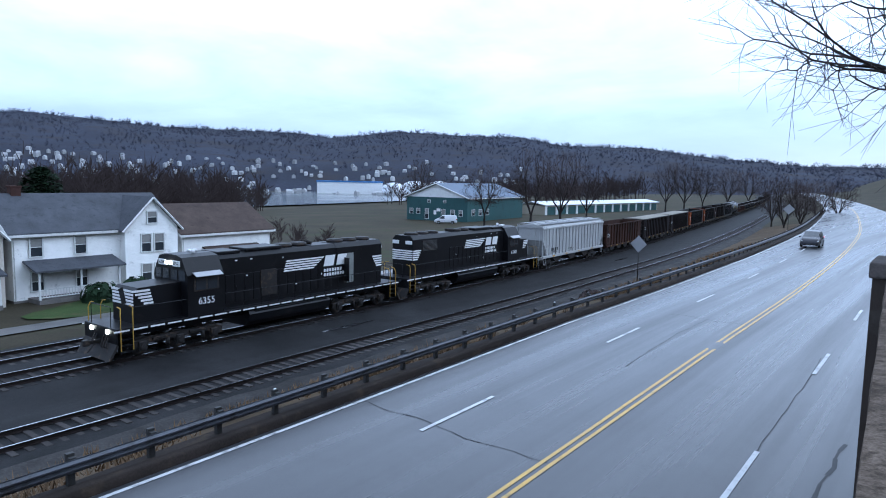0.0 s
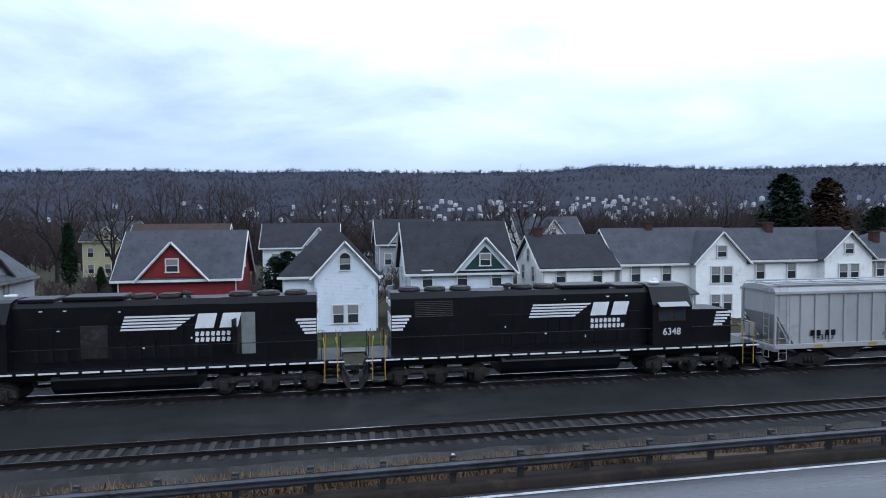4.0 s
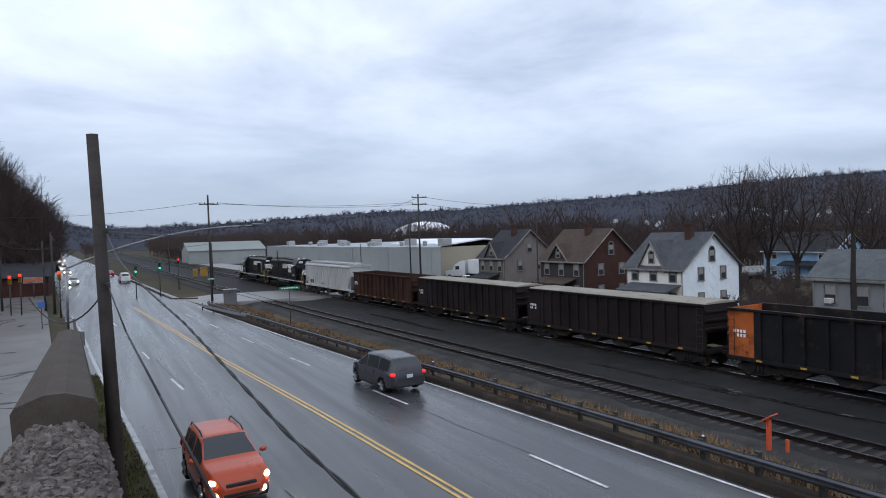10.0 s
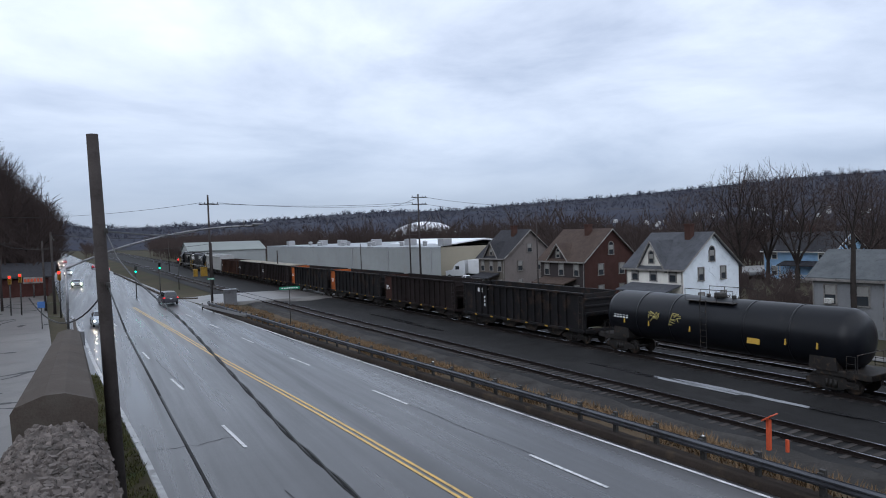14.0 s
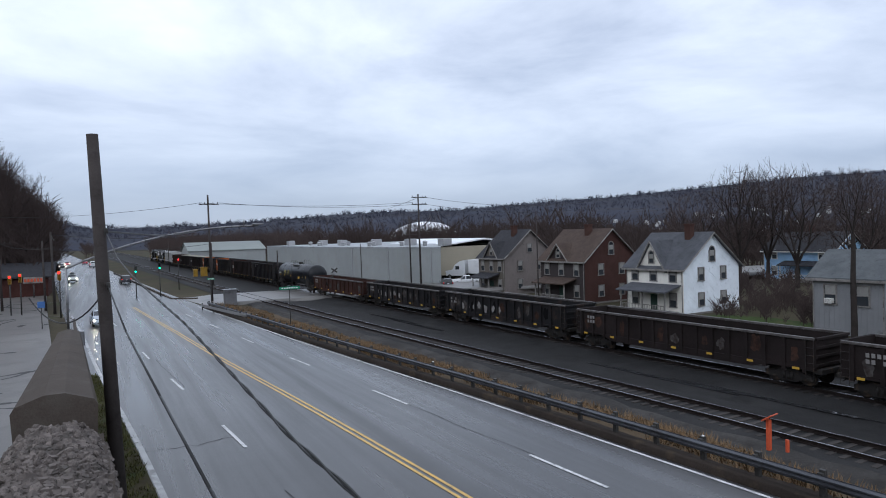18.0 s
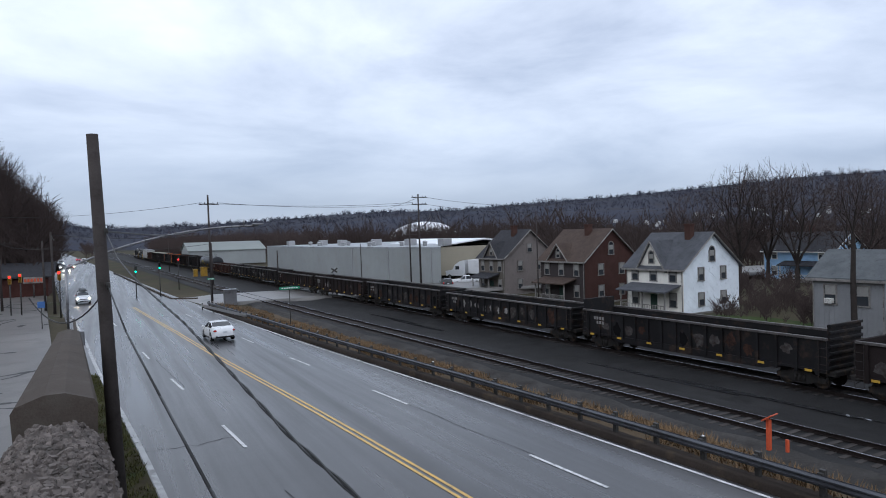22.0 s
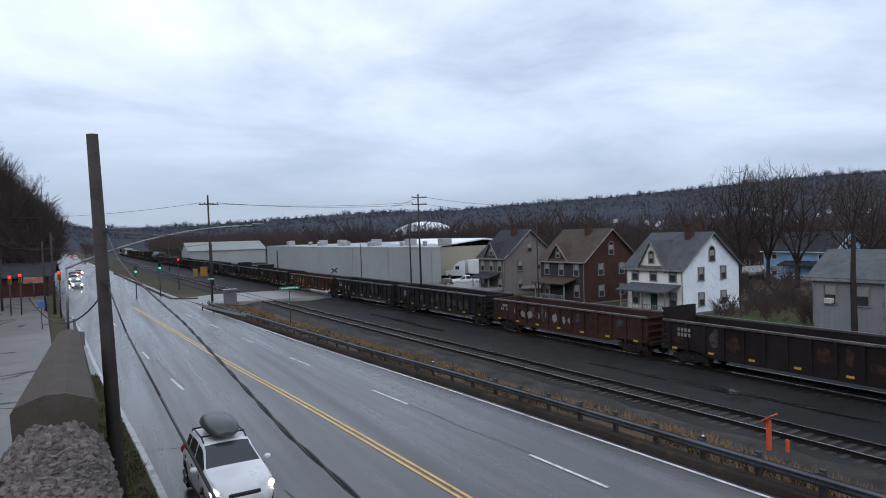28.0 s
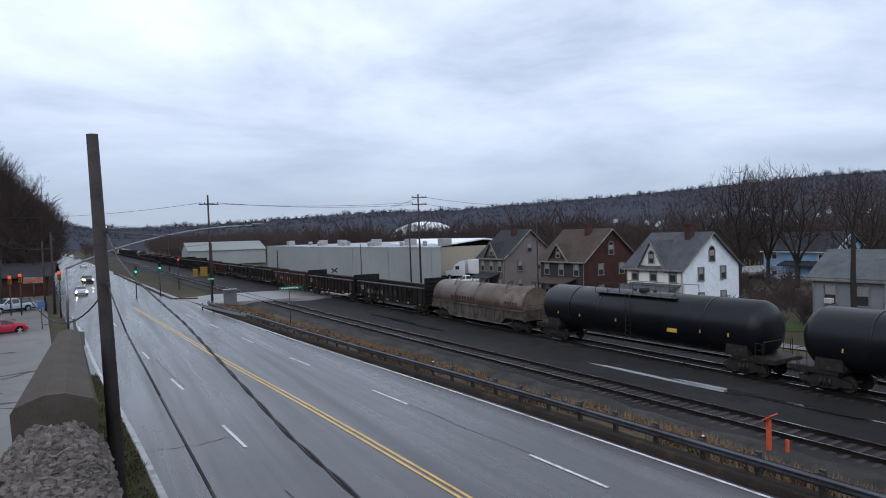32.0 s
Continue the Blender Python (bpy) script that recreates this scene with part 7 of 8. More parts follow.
box(bm, (0, 0, 6), (60, 20, 12), cut=.1)
part("wall", bm, M_WHITE, bl)
bm = bmesh.new()
box(bm, (0, 0, 12.3), (61, 21, 1.2))
box(bm, (4, -10.2, 4), (30, .6, 5))
part("roof", bm, paint("works_blue", (.05, .16, .4), .6), bl)
bm = bmesh.new()
rl = random.Random(31)
for i in range(520):
    az = rl.uniform(80, 150)
    if rl.random() < .45:
        az = rl.uniform(88, 128)
    if i % 9 == 0:
        az = rl.uniform(40, 80)
    r = rl.uniform(620, 960)
    el = lin(CREST, az)
    u = max(0.0, (r - 760) / 840)
    z = -9 + (7.2 + 1600 * math.tan(radians(el)) + 9) * (u ** 0.8) if u > 0 else -8
    w, d, h = rl.uniform(3, 6), rl.uniform(3, 5), rl.uniform(2.0, 4.0)
    a = rl.uniform(0, 180)
    m = pose(r * math.sin(radians(az)), r * math.cos(radians(az)), z, 0, 0, a)
    prism(bm, [(-d / 2, -1), (d / 2, -1), (d / 2, h), (0, h + 1.5), (-d / 2, h)], m @ along(-w / 2, w / 2))
M_TOWN = paint("distant_house_walls", (0.4, 0.4, 0.4), 0.8, 0, 0.05, 0.2, island=True, bump=0)
tagged(part("distant_houses", bm, M_TOWN), "scattered pale houses of the town across the river", "houses", kind="stuff")
# ---- vehicles: x ahead, y left, z up from the road ----
def gloss(name, base):
    mt = paint(name, base, 0.3, 0.0, 1.0, 0.06, tuple(c * .7 + .006 for c in base), 0.1, 0.0, spec=0.35)
    mt.node_tree.nodes["Principled BSDF"].inputs["Coat Weight"].default_value = 0.15
    mt.node_tree.nodes["Principled BSDF"].inputs["Coat Roughness"].default_value = 0.08
    return mt


M_TYRE = paint("tyre_rubber", (0.015, 0.015, 0.015), 0.8)
M_RIM = paint("alloy_rim", (0.35, 0.35, 0.36), 0.35, 0.8)
M_LAMPW, M_LAMPR = glow("vehicle_headlamp", (1.0, 0.84, 0.58), 130), glow("vehicle_taillamp", (0.8, 0.01, 0.015), 1.1)
M_LENSW, M_LENSR = paint("clear_lamp_lens", (0.5, 0.5, 0.5), 0.1, 0, 3, 0.05), paint("red_lamp_lens", (0.3, 0.012, 0.012), 0.15, 0, 3, 0.05)
M_PLASTIC = paint("black_trim_plastic", (0.015, 0.015, 0.016), 0.5)
M_PLATE = paint("number_plate_blank", (0.4, 0.42, 0.45), 0.5)

SHAPES = {  # half length, centre line of the top, belt, half width, underside (each x, value); windscreen, rear window, side windows (x from, to), pillars, wheel radius, axles
    "sedan": (2.4, [(-2.4, .7), (-2.33, 1.0), (-1.8, 1.09), (-1.5, 1.13), (-.7, 1.43), (-.15, 1.48), (.3, 1.44), (1.2, 1.02), (1.9, .92), (2.25, .78), (2.4, .56)], [(-2.4, .66), (-2.3, .92), (-1.6, 1.0), (0, .95), (1.1, .91), (1.9, .82), (2.25, .7), (2.4, .54)], [(-2.4, .55), (-2.3, .76), (-1.8, .89), (0, .92), (1.5, .91), (2.1, .82), (2.3, .66), (2.4, .45)], [(-2.4, .42), (-2.2, .28), (-1.6, .2), (1.6, .2), (2.2, .24), (2.4, .34)], (.32, 1.12), (-1.5, -.72), (-1.45, 1.0), (-.2,), .33, (1.42, -1.38)),
    "suv": (2.3, [(-2.3, .7), (-2.25, 1.1), (-2.08, 1.42), (-1.85, 1.6), (-.6, 1.68), (.2, 1.64), (1.12, 1.13), (1.9, 1.05), (2.2, .88), (2.3, .62)], [(-2.3, .68), (-2.2, 1.02), (0, 1.03), (1.1, 1.02), (1.9, .95), (2.2, .8), (2.3, .58)], [(-2.3, .62), (-2.2, .82), (-1.8, .9), (0, .92), (1.5, .91), (2.0, .83), (2.2, .7), (2.3, .48)], [(-2.3, .5), (-2.1, .34), (-1.6, .28), (1.6, .28), (2.1, .32), (2.3, .42)], (.26, 1.05), (-2.2, -1.88), (-1.95, .95), (-.25, -1.25), .36, (1.36, -1.32)),
    "minivan": (2.55, [(-2.55, .75), (-2.5, 1.15), (-2.32, 1.5), (-2.1, 1.68), (-.6, 1.77), (.5, 1.71), (1.65, 1.13), (2.15, 1.0), (2.45, .8), (2.55, .6)], [(-2.55, .72), (-2.45, 1.02), (-.3, 1.02), (1.5, .98), (2.1, .88), (2.45, .72), (2.55, .56)], [(-2.55, .7), (-2.45, .9), (-2.0, .97), (0, .99), (1.7, .96), (2.2, .86), (2.45, .7), (2.55, .5)], [(-2.55, .45), (-2.3, .3), (-1.8, .22), (1.8, .22), (2.3, .26), (2.55, .38)], (.6, 1.55), (-2.44, -2.14), (-2.2, 1.4), (.35, -.95), .34, (1.58, -1.45)),
    "pickup": (2.8, [(-2.8, .9), (-2.75, 1.12), (-.95, 1.13), (-.8, 1.4), (-.65, 1.72), (-.3, 1.82), (.5, 1.8), (1.3, 1.2), (2.4, 1.1), (2.7, .95), (2.8, .7)], [(-2.8, .88), (-2.7, 1.1), (1.2, 1.09), (2.4, 1.0), (2.7, .85), (2.8, .66)], [(-2.8, .85), (-2.7, .94), (0, .97), (2.2, .95), (2.6, .86), (2.8, .65)], [(-2.8, .55), (-2.4, .42), (2.3, .4), (2.8, .5)], (.58, 1.22), (-.92, -.66), (-.72, 1.1), (.2,), .38, (1.7, -1.65)),
    "van": (2.7, [(-2.7, .9), (-2.66, 1.6), (-2.5, 2.05), (-1, 2.12), (.8, 2.08), (1.75, 1.3), (2.3, 1.1), (2.6, .9), (2.7, .7)], [(-2.7, .85), (-2.6, 1.2), (1.5, 1.15), (2.2, 1.0), (2.6, .8), (2.7, .6)], [(-2.7, .85), (-2.6, .96), (0, 1.0), (1.8, .97), (2.4, .86), (2.7, .6)], [(-2.7, .45), (-2.4, .32), (2.2, .3), (2.7, .45)], (.9, 1.66), (-2.62, -2.5), (.2, 1.5), (.25,), .36, (1.65, -1.55))}


def soft_table(table, xs, reach=.1):
    """Values along x with the corners of the table rounded off."""
    px, pv = [a for a, _ in table], [b for _, b in table]
    return sum(np.interp(xs + d, px, pv) for d in (-reach, -reach / 2, 0, reach / 2, reach)) / 5


def vehicle(name, kind, label, colour, front_lit=True, tail_lit=False, box_on_roof=False, rails=False):
    half, top, belt, wide, under, screen, rear, side, posts, r, axles = SHAPES[kind]
    car = thing(name, label, "car" if kind not in ("van", "pickup") else kind)
    n = int(half * 2 / .06)
    xs = np.linspace(-half, half, n + 1)
    tops, belts, wides, unders = soft_table(top, xs), soft_table(belt, xs), soft_table(wide, xs, .08), soft_table(under, xs, .05)
    tops[0], belts[0], tops[-1], belts[-1] = top[0][1], belt[0][1], top[-1][1], belt[-1][1]

    def ring(i):
        t, b, w, z0 = tops[i], belts[i], wides[i], unders[i]
        h = max(.0, t - b)
        wt = w * (.9 - .2 * min(1.0, h / .5))
        pts = [(w * .8, z0), (w * .95, z0 + .07)]
        pts += [(w * (1 - .035 * abs(2 * u - 1) ** 2), z0 + .07 + (b - z0 - .07) * u) for u in (.12, .25, .38, .5, .62, .75, .88)]
        pts += [(w * .93, b), (w * .93 + (wt - w * .93) * .1, b + h * .1), (w * .93 + (wt - w * .93) * .84, b + h * .84), (wt - .03, b + h * .95), (wt * .7, b + h * .985), (wt * .35, t), (0, t)]
        return pts
    sheets = {"body": bmesh.new(), "windscreen": bmesh.new(), "rear_window": bmesh.new(), "side_window": bmesh.new(), "side_window_": bmesh.new()}
    made = {k: {} for k in sheets}

    def vert(sheet, i, s, k, co):
        key = (i, s if co[0] > 1e-6 else 1, k)
        if key not in made[sheet]:
            made[sheet][key] = sheets[sheet].verts.new((xs[i], s * co[0], co[1]))
        return made[sheet][key]
    rings = [ring(i) for i in range(n + 1)]
    for i in range(n):
        x = (xs[i] + xs[i + 1]) / 2
        for k in range(len(rings[0]) - 1):
            a = rings[i][k]
            z = (a[1] + rings[i + 1][k][1]) / 2
            if k < 8 and any(math.hypot(x - ax, z - r) < r + .055 for ax in axles):
                continue
            for s in (-1, 1):
                kind_of = "body"
                if k >= 12 and screen[0] < x < screen[1]:
                    kind_of = "windscreen"
                elif k >= 12 and rear[0] < x < rear[1]:
                    kind_of = "rear_window"
                elif k == 10 and side[0] < x < side[1] and tops[i] - belts[i] > .16 and all(abs(x - q) > .05 for q in posts):
                    kind_of = "side_window" if s > 0 else "side_window_"
                f = [vert(kind_of, i, s, k, rings[i][k]), vert(kind_of, i + 1, s, k, rings[i + 1][k]), vert(kind_of, i + 1, s, k + 1, rings[i + 1][k + 1]), vert(kind_of, i, s, k + 1, rings[i][k + 1])]
                sheets[kind_of].faces.new(f if s < 0 else f[::-1]).smooth = True
    for i in (0, n):
        loop = [vert("body", i, 1, k, c) for k, c in enumerate(rings[i])] + [vert("body", i, -1, k, c) for k, c in list(enumerate(rings[i]))[-2::-1]]
        sheets["body"].faces.new(loop)
    part("body", sheets["body"], colour, car)
    for key in ("windscreen", "rear_window", "side_window", "side_window_"):
        part(key.strip("_"), sheets[key], M_GLASS, car, "dark tinted glass")
    bm = bmesh.new()
    box(bm, (0, 0, .55), (half * 1.86, wide[3][1] * 1.5, .5))
    part("underbody", bm, M_PLASTIC, car)
    W2 = max(b for _, b in wide)

    def at_x(x, table):
        return float(np.interp(x, [q[0] for q in table], [q[1] for q in table]))
    for s in (-1, 1):
        bm = bmesh.new()
        xm = screen[1] - .3
        ball(bm, (xm, s * (W2 + .1), at_x(xm, belt) + .1), .1, (.75, 1.15, .8), 10)
        part("mirror", bm, colour, car)
        for x in (posts[0] + .12, posts[0] - .85):
            bm = bmesh.new()
            box(bm, (x, s * (W2 - .012), at_x(x, belt) - .13), (.2, .035, .035), cut=.01)
            part("door_handle", bm, colour, car)
        bm = bmesh.new()
        for x in (posts[0], posts[0] - 1.0, screen[1] - .22):
            box(bm, (x, s * (W2 - .02), (at_x(x, belt) + .3) / 2 + .05), (.012, .03, at_x(x, belt) - .42))
        part("door_gap", bm, M_PLASTIC, car)
        bm = bmesh.new()
        box(bm, (sum(axles) / 2, s * (W2 - .07), at_x(0, under) + .06), (axles[0] - axles[1] - r * 2.3, .12, .12), cut=.03)
        part("sill", bm, M_PLASTIC, car)
    for x in axles:
        for s in (-1, 1):
            bm = bmesh.new()
            tube(bm, (x, s * (W2 - .24), r), (x, s * (W2 - .035), r), r, r, 24)
            tube(bm, (x, s * (W2 - .036), r), (x, s * (W2 - .018), r), r * .97, r * .9, 24)
            wl = part("wheel", bm, M_TYRE, car)
            bm = bmesh.new()
            tube(bm, (x, s * (W2 - .03), r), (x, s * (W2 - .012), r), r * .7, r * .68, 20)
            part("rim", bm, M_PLASTIC, wl)
            bm = bmesh.new()
            for q in range(5):
                a = q * 2 * math.pi / 5 + .3
                p0, p1 = Vector((x, s * (W2 - .004), r)), Vector((x + math.cos(a) * r * .66, s * (W2 - .008), r + math.sin(a) * r * .66))
                tube(bm, p0, p1, .045, .06, 6)
            tube(bm, (x, s * (W2 - .02), r), (x, s * (W2 + .01), r), r * .2, r * .16, 12)
            part("spokes", bm, M_RIM, wl)
    zf, zr = at_x(half - .2, belt), at_x(-half + .12, belt)
    for s in (-1, 1):
        bm = bmesh.new()
        ball(bm, (half - .3, s * at_x(half - .3, wide) * .84, at_x(half - .3, belt) - .09), .13, (1.3, 1.15, .62), 12)
        part("headlamp", bm, M_LAMPW if front_lit else M_LENSW, car)
        bm = bmesh.new()
        tall = kind in ("suv", "van")
        ball(bm, (-half + .17, s * at_x(-half + .17, wide) * .88, zr - .06), .12, (1.3, 1.35, 1.5 if tall else .75), 12)
        part("taillamp", bm, M_LAMPR if tail_lit else M_LENSR, car)
        if rails and front_lit and not box_on_roof:
            bm = bmesh.new()
            tube(bm, (half - .2, s * .62, .48), (half - .08, s * .62, .48), .07, n=10)
            part("fog_lamp", bm, M_LAMPW, car)
    bm = bmesh.new()
    box(bm, (half - .1, 0, zf - .14), (.16, .85, .13), cut=.04)
    part("grille", bm, M_PLASTIC, car)
    bm = bmesh.new()
    box(bm, (half - .06, 0, at_x(half, under) + .05), (.14, 1.0, .13), cut=.04)
    part("air_intake", bm, M_PLASTIC, car)
    bm = bmesh.new()
    box(bm, (-half + .0, 0, zr - .17), (.05, .32, .16), cut=.01)
    part("plate", bm, M_PLATE, car)
    bm = bmesh.new()
    box(bm, (-half + .1, 0, .4), (.22, W2 * 1.5, .14), cut=.05)
    part("rear_bumper", bm, M_PLASTIC, car)
    H = max(b for _, b in top)
    if kind == "pickup":
        bm = bmesh.new()
        box(bm, (-1.85, 0, 1.14), (1.7, 1.5, .03), cut=.01)
        part("bed_cover", bm, M_PLASTIC, car)
    if rails or box_on_roof:
        for s in (-1, 1):
            bm = bmesh.new()
            rope(bm, [(-1.7, s * .6, H - .1), (-1.5, s * .6, H + .03), (-.2, s * .6, H + .04), (.1, s * .6, H - .06)], .022, 6)
            part("roof_rail", bm, M_PLASTIC, car)
    if box_on_roof:
        for x in (-1.3, -.2):
            bm = bmesh.new()
            tube(bm, (x, -.62, H + .06), (x, .62, H + .06), .025, n=8)
            part("cross_bar", bm, M_PLASTIC, car)
        bm = bmesh.new()
        rr = []
        for x, hw, h in ((-1.78, .22, .12), (-1.7, .36, .26), (-1.4, .44, .36), (-.8, .48, .4), (-.2, .46, .36), (.15, .38, .24), (.3, .22, .12)):
            rr.append([bm.verts.new((x, y * hw, H + .09 + z * h)) for y, z in ((-.8, 0), (-1, .25), (-.95, .6), (-.72, .92), (0, 1), (.72, .92), (.95, .6), (1, .25), (.8, 0))])
        for p, q in zip(rr, rr[1:]):
            for i in range(9):
                bm.faces.new((p[i], p[(i + 1) % 9], q[(i + 1) % 9], q[i])).smooth = True
        bm.faces.new(rr[0][::-1])
        bm.faces.new(rr[-1])
        part("roof_box", bm, paint("grey_roof_box", (.05, .055, .06), .35), car, "grey roof cargo box")
    return car


C_RED, C_DARK, C_ORANGE, C_VAN = gloss("red_car_paint", (.38, .015, .04)), gloss("charcoal_car_paint", (.01, .011, .013)), gloss("orange_car_paint", (.4, .06, .02)), gloss("grey_violet_car_paint", (.035, .034, .042))
C_SILVER, C_WHITE, C_BLUE = gloss("silver_car_paint", (.34, .38, .43)), gloss("white_car_paint", (.62, .63, .65)), gloss("dark_blue_car_paint", (.008, .011, .022))

DRIVES = []  # vehicle, direction (1 ahead, -1 towards the camera), rows of (seconds, distance along y, offset from the road's centre)


def drive(car, ahead, rows):
    DRIVES.append((car, ahead, rows))


def road_pose(y, off, ahead):
    x = road_x(y) + off
    d = Vector((road_x(y + 1) - road_x(y - 1), 2, road_z(y + 1) - road_z(y - 1))).normalized() * ahead
    yaw, pitch = math.degrees(math.atan2(d.y, d.x)), math.degrees(math.asin(d.z))
    return pose(x, y, road_z(y) + .03 + .07 * max(0, 1 - abs(off) / 7.5), 0, -pitch, yaw)


def vehicle_motion():
    for place, (car, ahead, rows) in enumerate(DRIVES):
        (t0, y0, o0), (t1, y1, o1) = rows[0], rows[1]
        (ta, ya, oa), (tb, yb, ob) = rows[-2], rows[-1]
        va, vb = (y1 - y0) / (t1 - t0), (yb - ya) / (tb - ta)
        keys = []
        for t in [.5 * k for k in range(65)]:
            if t < t0:
                y, o = y0 + va * (t - t0), o0
            elif t > tb:
                y, o = yb + vb * (t - tb), ob
            else:
                y = float(np.interp(t, [r[0] for r in rows], [r[1] for r in rows]))
                o = float(np.interp(t, [r[0] for r in rows], [r[2] for r in rows]))
            y = max(-560.0 - 9 * place, min(700.0 + 9 * place, y))
            keys.append((t, road_pose(y, o, ahead)))
        walk(car, keys)


drive(vehicle("sedan", "sedan", "red sedan on the wet highway", C_RED, False), -1, [(5.5, 38, -1.95), (6.0, 27, -1.95), (6.5, 16, -1.95)])
drive(vehicle("sedan", "sedan", "charcoal sedan with headlights on", C_DARK), -1, [(5.5, 38.5, -5.4), (6.2, 27.7, -5.4), (6.5, 23, -5.4), (7.0, 15, -5.4)])
drive(vehicle("suv", "suv", "dark blue sport utility car with lit headlights", C_BLUE), -1, [(6.0, 55, -5.3), (6.5, 48, -5.3), (7.0, 41, -5.35), (7.5, 34, -5.4), (8.0, 26.2, -5.4), (8.5, 19, -5.4)])
drive(vehicle("suv", "suv", "orange sport utility car with fog lamps and roof rails", C_ORANGE, rails=True), -1, [(6.0, 74, -4.9), (6.5, 68, -4.9), (7.5, 55.5, -5.0), (8.0, 48.5, -5.1), (9.0, 35, -5.3), (9.5, 28, -5.4), (10.0, 20.8, -5.4)])
drive(vehicle("minivan", "minivan", "grey-violet minivan with red tail lamps lit", C_VAN, False, True), 1, [(0.0, -124, 3.5), (2.0, -99, 3.9), (4.5, -62, 4.9), (9.0, 12.7, 4.9), (9.5, 21.8, 4.8), (10.0, 31, 4.8), (11.0, 48.5, 4.8), (12.0, 66, 4.6), (13.0, 82, 4.6), (14.0, 95, 4.4), (17.0, 135, 4.3), (18.0, 152, 4.6), (20.0, 187, 5)])
drive(vehicle("van", "van", "white delivery van driving away", C_WHITE, False, True), 1, [(6.5, 113, 4.2), (7.5, 121, 4.1), (9.0, 140, 4.3), (10.0, 156, 4.8), (11.0, 168, 5), (13.0, 196, 5)])
drive(vehicle("sedan", "sedan", "small red sedan far along the highway", C_RED, False, True), 1, [(6.5, 139, 4.5), (7.0, 146, 4.5), (9.0, 175, 4.5)])
drive(vehicle("sedan", "sedan", "silver sedan with bright headlights", C_SILVER), -1, [(11.0, 139, -4.6), (12.0, 120, -4.7), (13.0, 97, -4.9), (14.0, 74.5, -5), (14.5, 64, -5.1)])
drive(vehicle("sedan", "sedan", "pale silver sedan with bright headlights", C_SILVER), -1, [(12.0, 180, -4.4), (14.0, 149, -4.4), (17.0, 93, -4.8), (18.0, 75, -5), (19.0, 51.5, -5.1), (19.5, 40.5, -5.2), (20.0, 28, -5.3), (20.3, 20.7, -5.3)])
drive(vehicle("sedan", "sedan", "white sedan driving away", C_WHITE, False), 1, [(20.3, 12.1, 2.35), (20.5, 16.9, 2.35), (21.0, 29.9, 2.3), (21.5, 43.5, 2.2), (22.0, 55.5, 2.1), (23.0, 76.5, 1.9), (23.5, 87, 1.9), (24.0, 97.5, 1.9), (25.0, 118, 1.9)])
drive(vehicle("suv", "suv", "white sport utility car with a grey roof box", C_WHITE, True, False, True, True), -1, [(17.0, 178, -4.4), (20.0, 152, -4.5), (22.0, 106, -5.1), (23.0, 105.5, -5.1), (24.0, 94, -5.1), (25.0, 76, -5.3), (25.5, 68.5, -5.3), (27.5, 29.5, -5.5), (28.0, 20, -5.5)])
drive(vehicle("sedan", "sedan", "silver sedan waiting with headlights on", C_SILVER), -1, [(23.0, 214, -4.3), (25.0, 194, -4.2), (28.0, 147, -4.4), (29.0, 141, -4.6), (30.0, 136, -4.6), (32.0, 125, -4.6)])
drive(vehicle("suv", "suv", "dark sport utility car far along the highway", C_DARK), -1, [(10.0, 290, -4.4), (25.0, 240, -4.4), (28.0, 188, -3.7), (30.0, 168, -2.0), (32.0, 160, -1.8)])
drive(vehicle("sedan", "sedan", "red sedan in the queue", C_RED), -1, [(22.0, 260, -1.9), (28.0, 205, -1.9), (32.0, 165, -1.9)])
LOT_MOVES = []
TURNER = vehicle("pickup", "pickup", "silver pickup truck turning into the lot", C_SILVER)
LOT_MOVES.append((TURNER, [(0.0, 700, 0), (24.0, 260, 0), (28.0, 165, 0), (29.0, 142, 0)], [(30.0, -5.6, 123, 258), (31.0, -8.2, 109, 230), (32.0, -10.4, 98.5, 215)]))
RED_LOT = vehicle("sedan", "sedan", "dark red sedan with red tail lamps in the lot", C_RED, False, True)
LOT_MOVES.append((RED_LOT, [], [(0.0, -30, 66, 20), (27.5, -12.5, 71.0, 20), (29.0, -10.6, 71.8, 22), (30.0, -9.6, 72.2, 25), (32.0, -8.7, 73.0, 30)]))


def lot_motion():
    for car, on_road, rows in LOT_MOVES:
        keys = [(t, road_pose(y, -4.4, -1)) for t, y, _ in on_road]
        keys += [(t, pose(x, y, road_z(y) + .04, 0, 0, yaw)) for t, x, y, yaw in rows]
        walk(car, keys)


def parked(car, x, y, z, yaw):
    car.matrix_basis = pose(x, y, z, 0, 0, yaw)


parked(vehicle("pickup", "pickup", "white pickup truck parked by the tan shed", C_WHITE, False), 55.5, 98.8, -2.0, 160)
parked(vehicle("suv", "suv", "dark car parked by the tan shed", C_DARK, False), 50.8, 97.2, -2.0, 70)
parked(vehicle("van", "van", "white van parked by the green workshop", C_WHITE, False), 100, -165, -2.65, 40)
semi = thing("semi_truck", "white semi truck with a box trailer parked by the shed", "truck", "", pose(66.5, 117.5, -2.4, 0, 0, 130))
bm = bmesh.new()
box(bm, (-6.5, 0, 2.55), (12.0, 2.5, 2.8), cut=.05)
part("trailer", bm, C_WHITE, semi)
bm = bmesh.new()
prism(bm, [(0.3, .7), (4.4, .7), (4.5, 1.7), (3.0, 2.0), (2.4, 3.0), (1.4, 3.7), (.3, 3.9)], across(-1.2, 1.2))
part("cab", bm, C_WHITE, semi)
bm = bmesh.new()
box(bm, (2.72, 0, 2.5), (.1, 2.0, .75), ry=-32)
for s in (-1, 1):
    box(bm, (1.9, s * 1.2, 2.35), (.8, .04, .7))
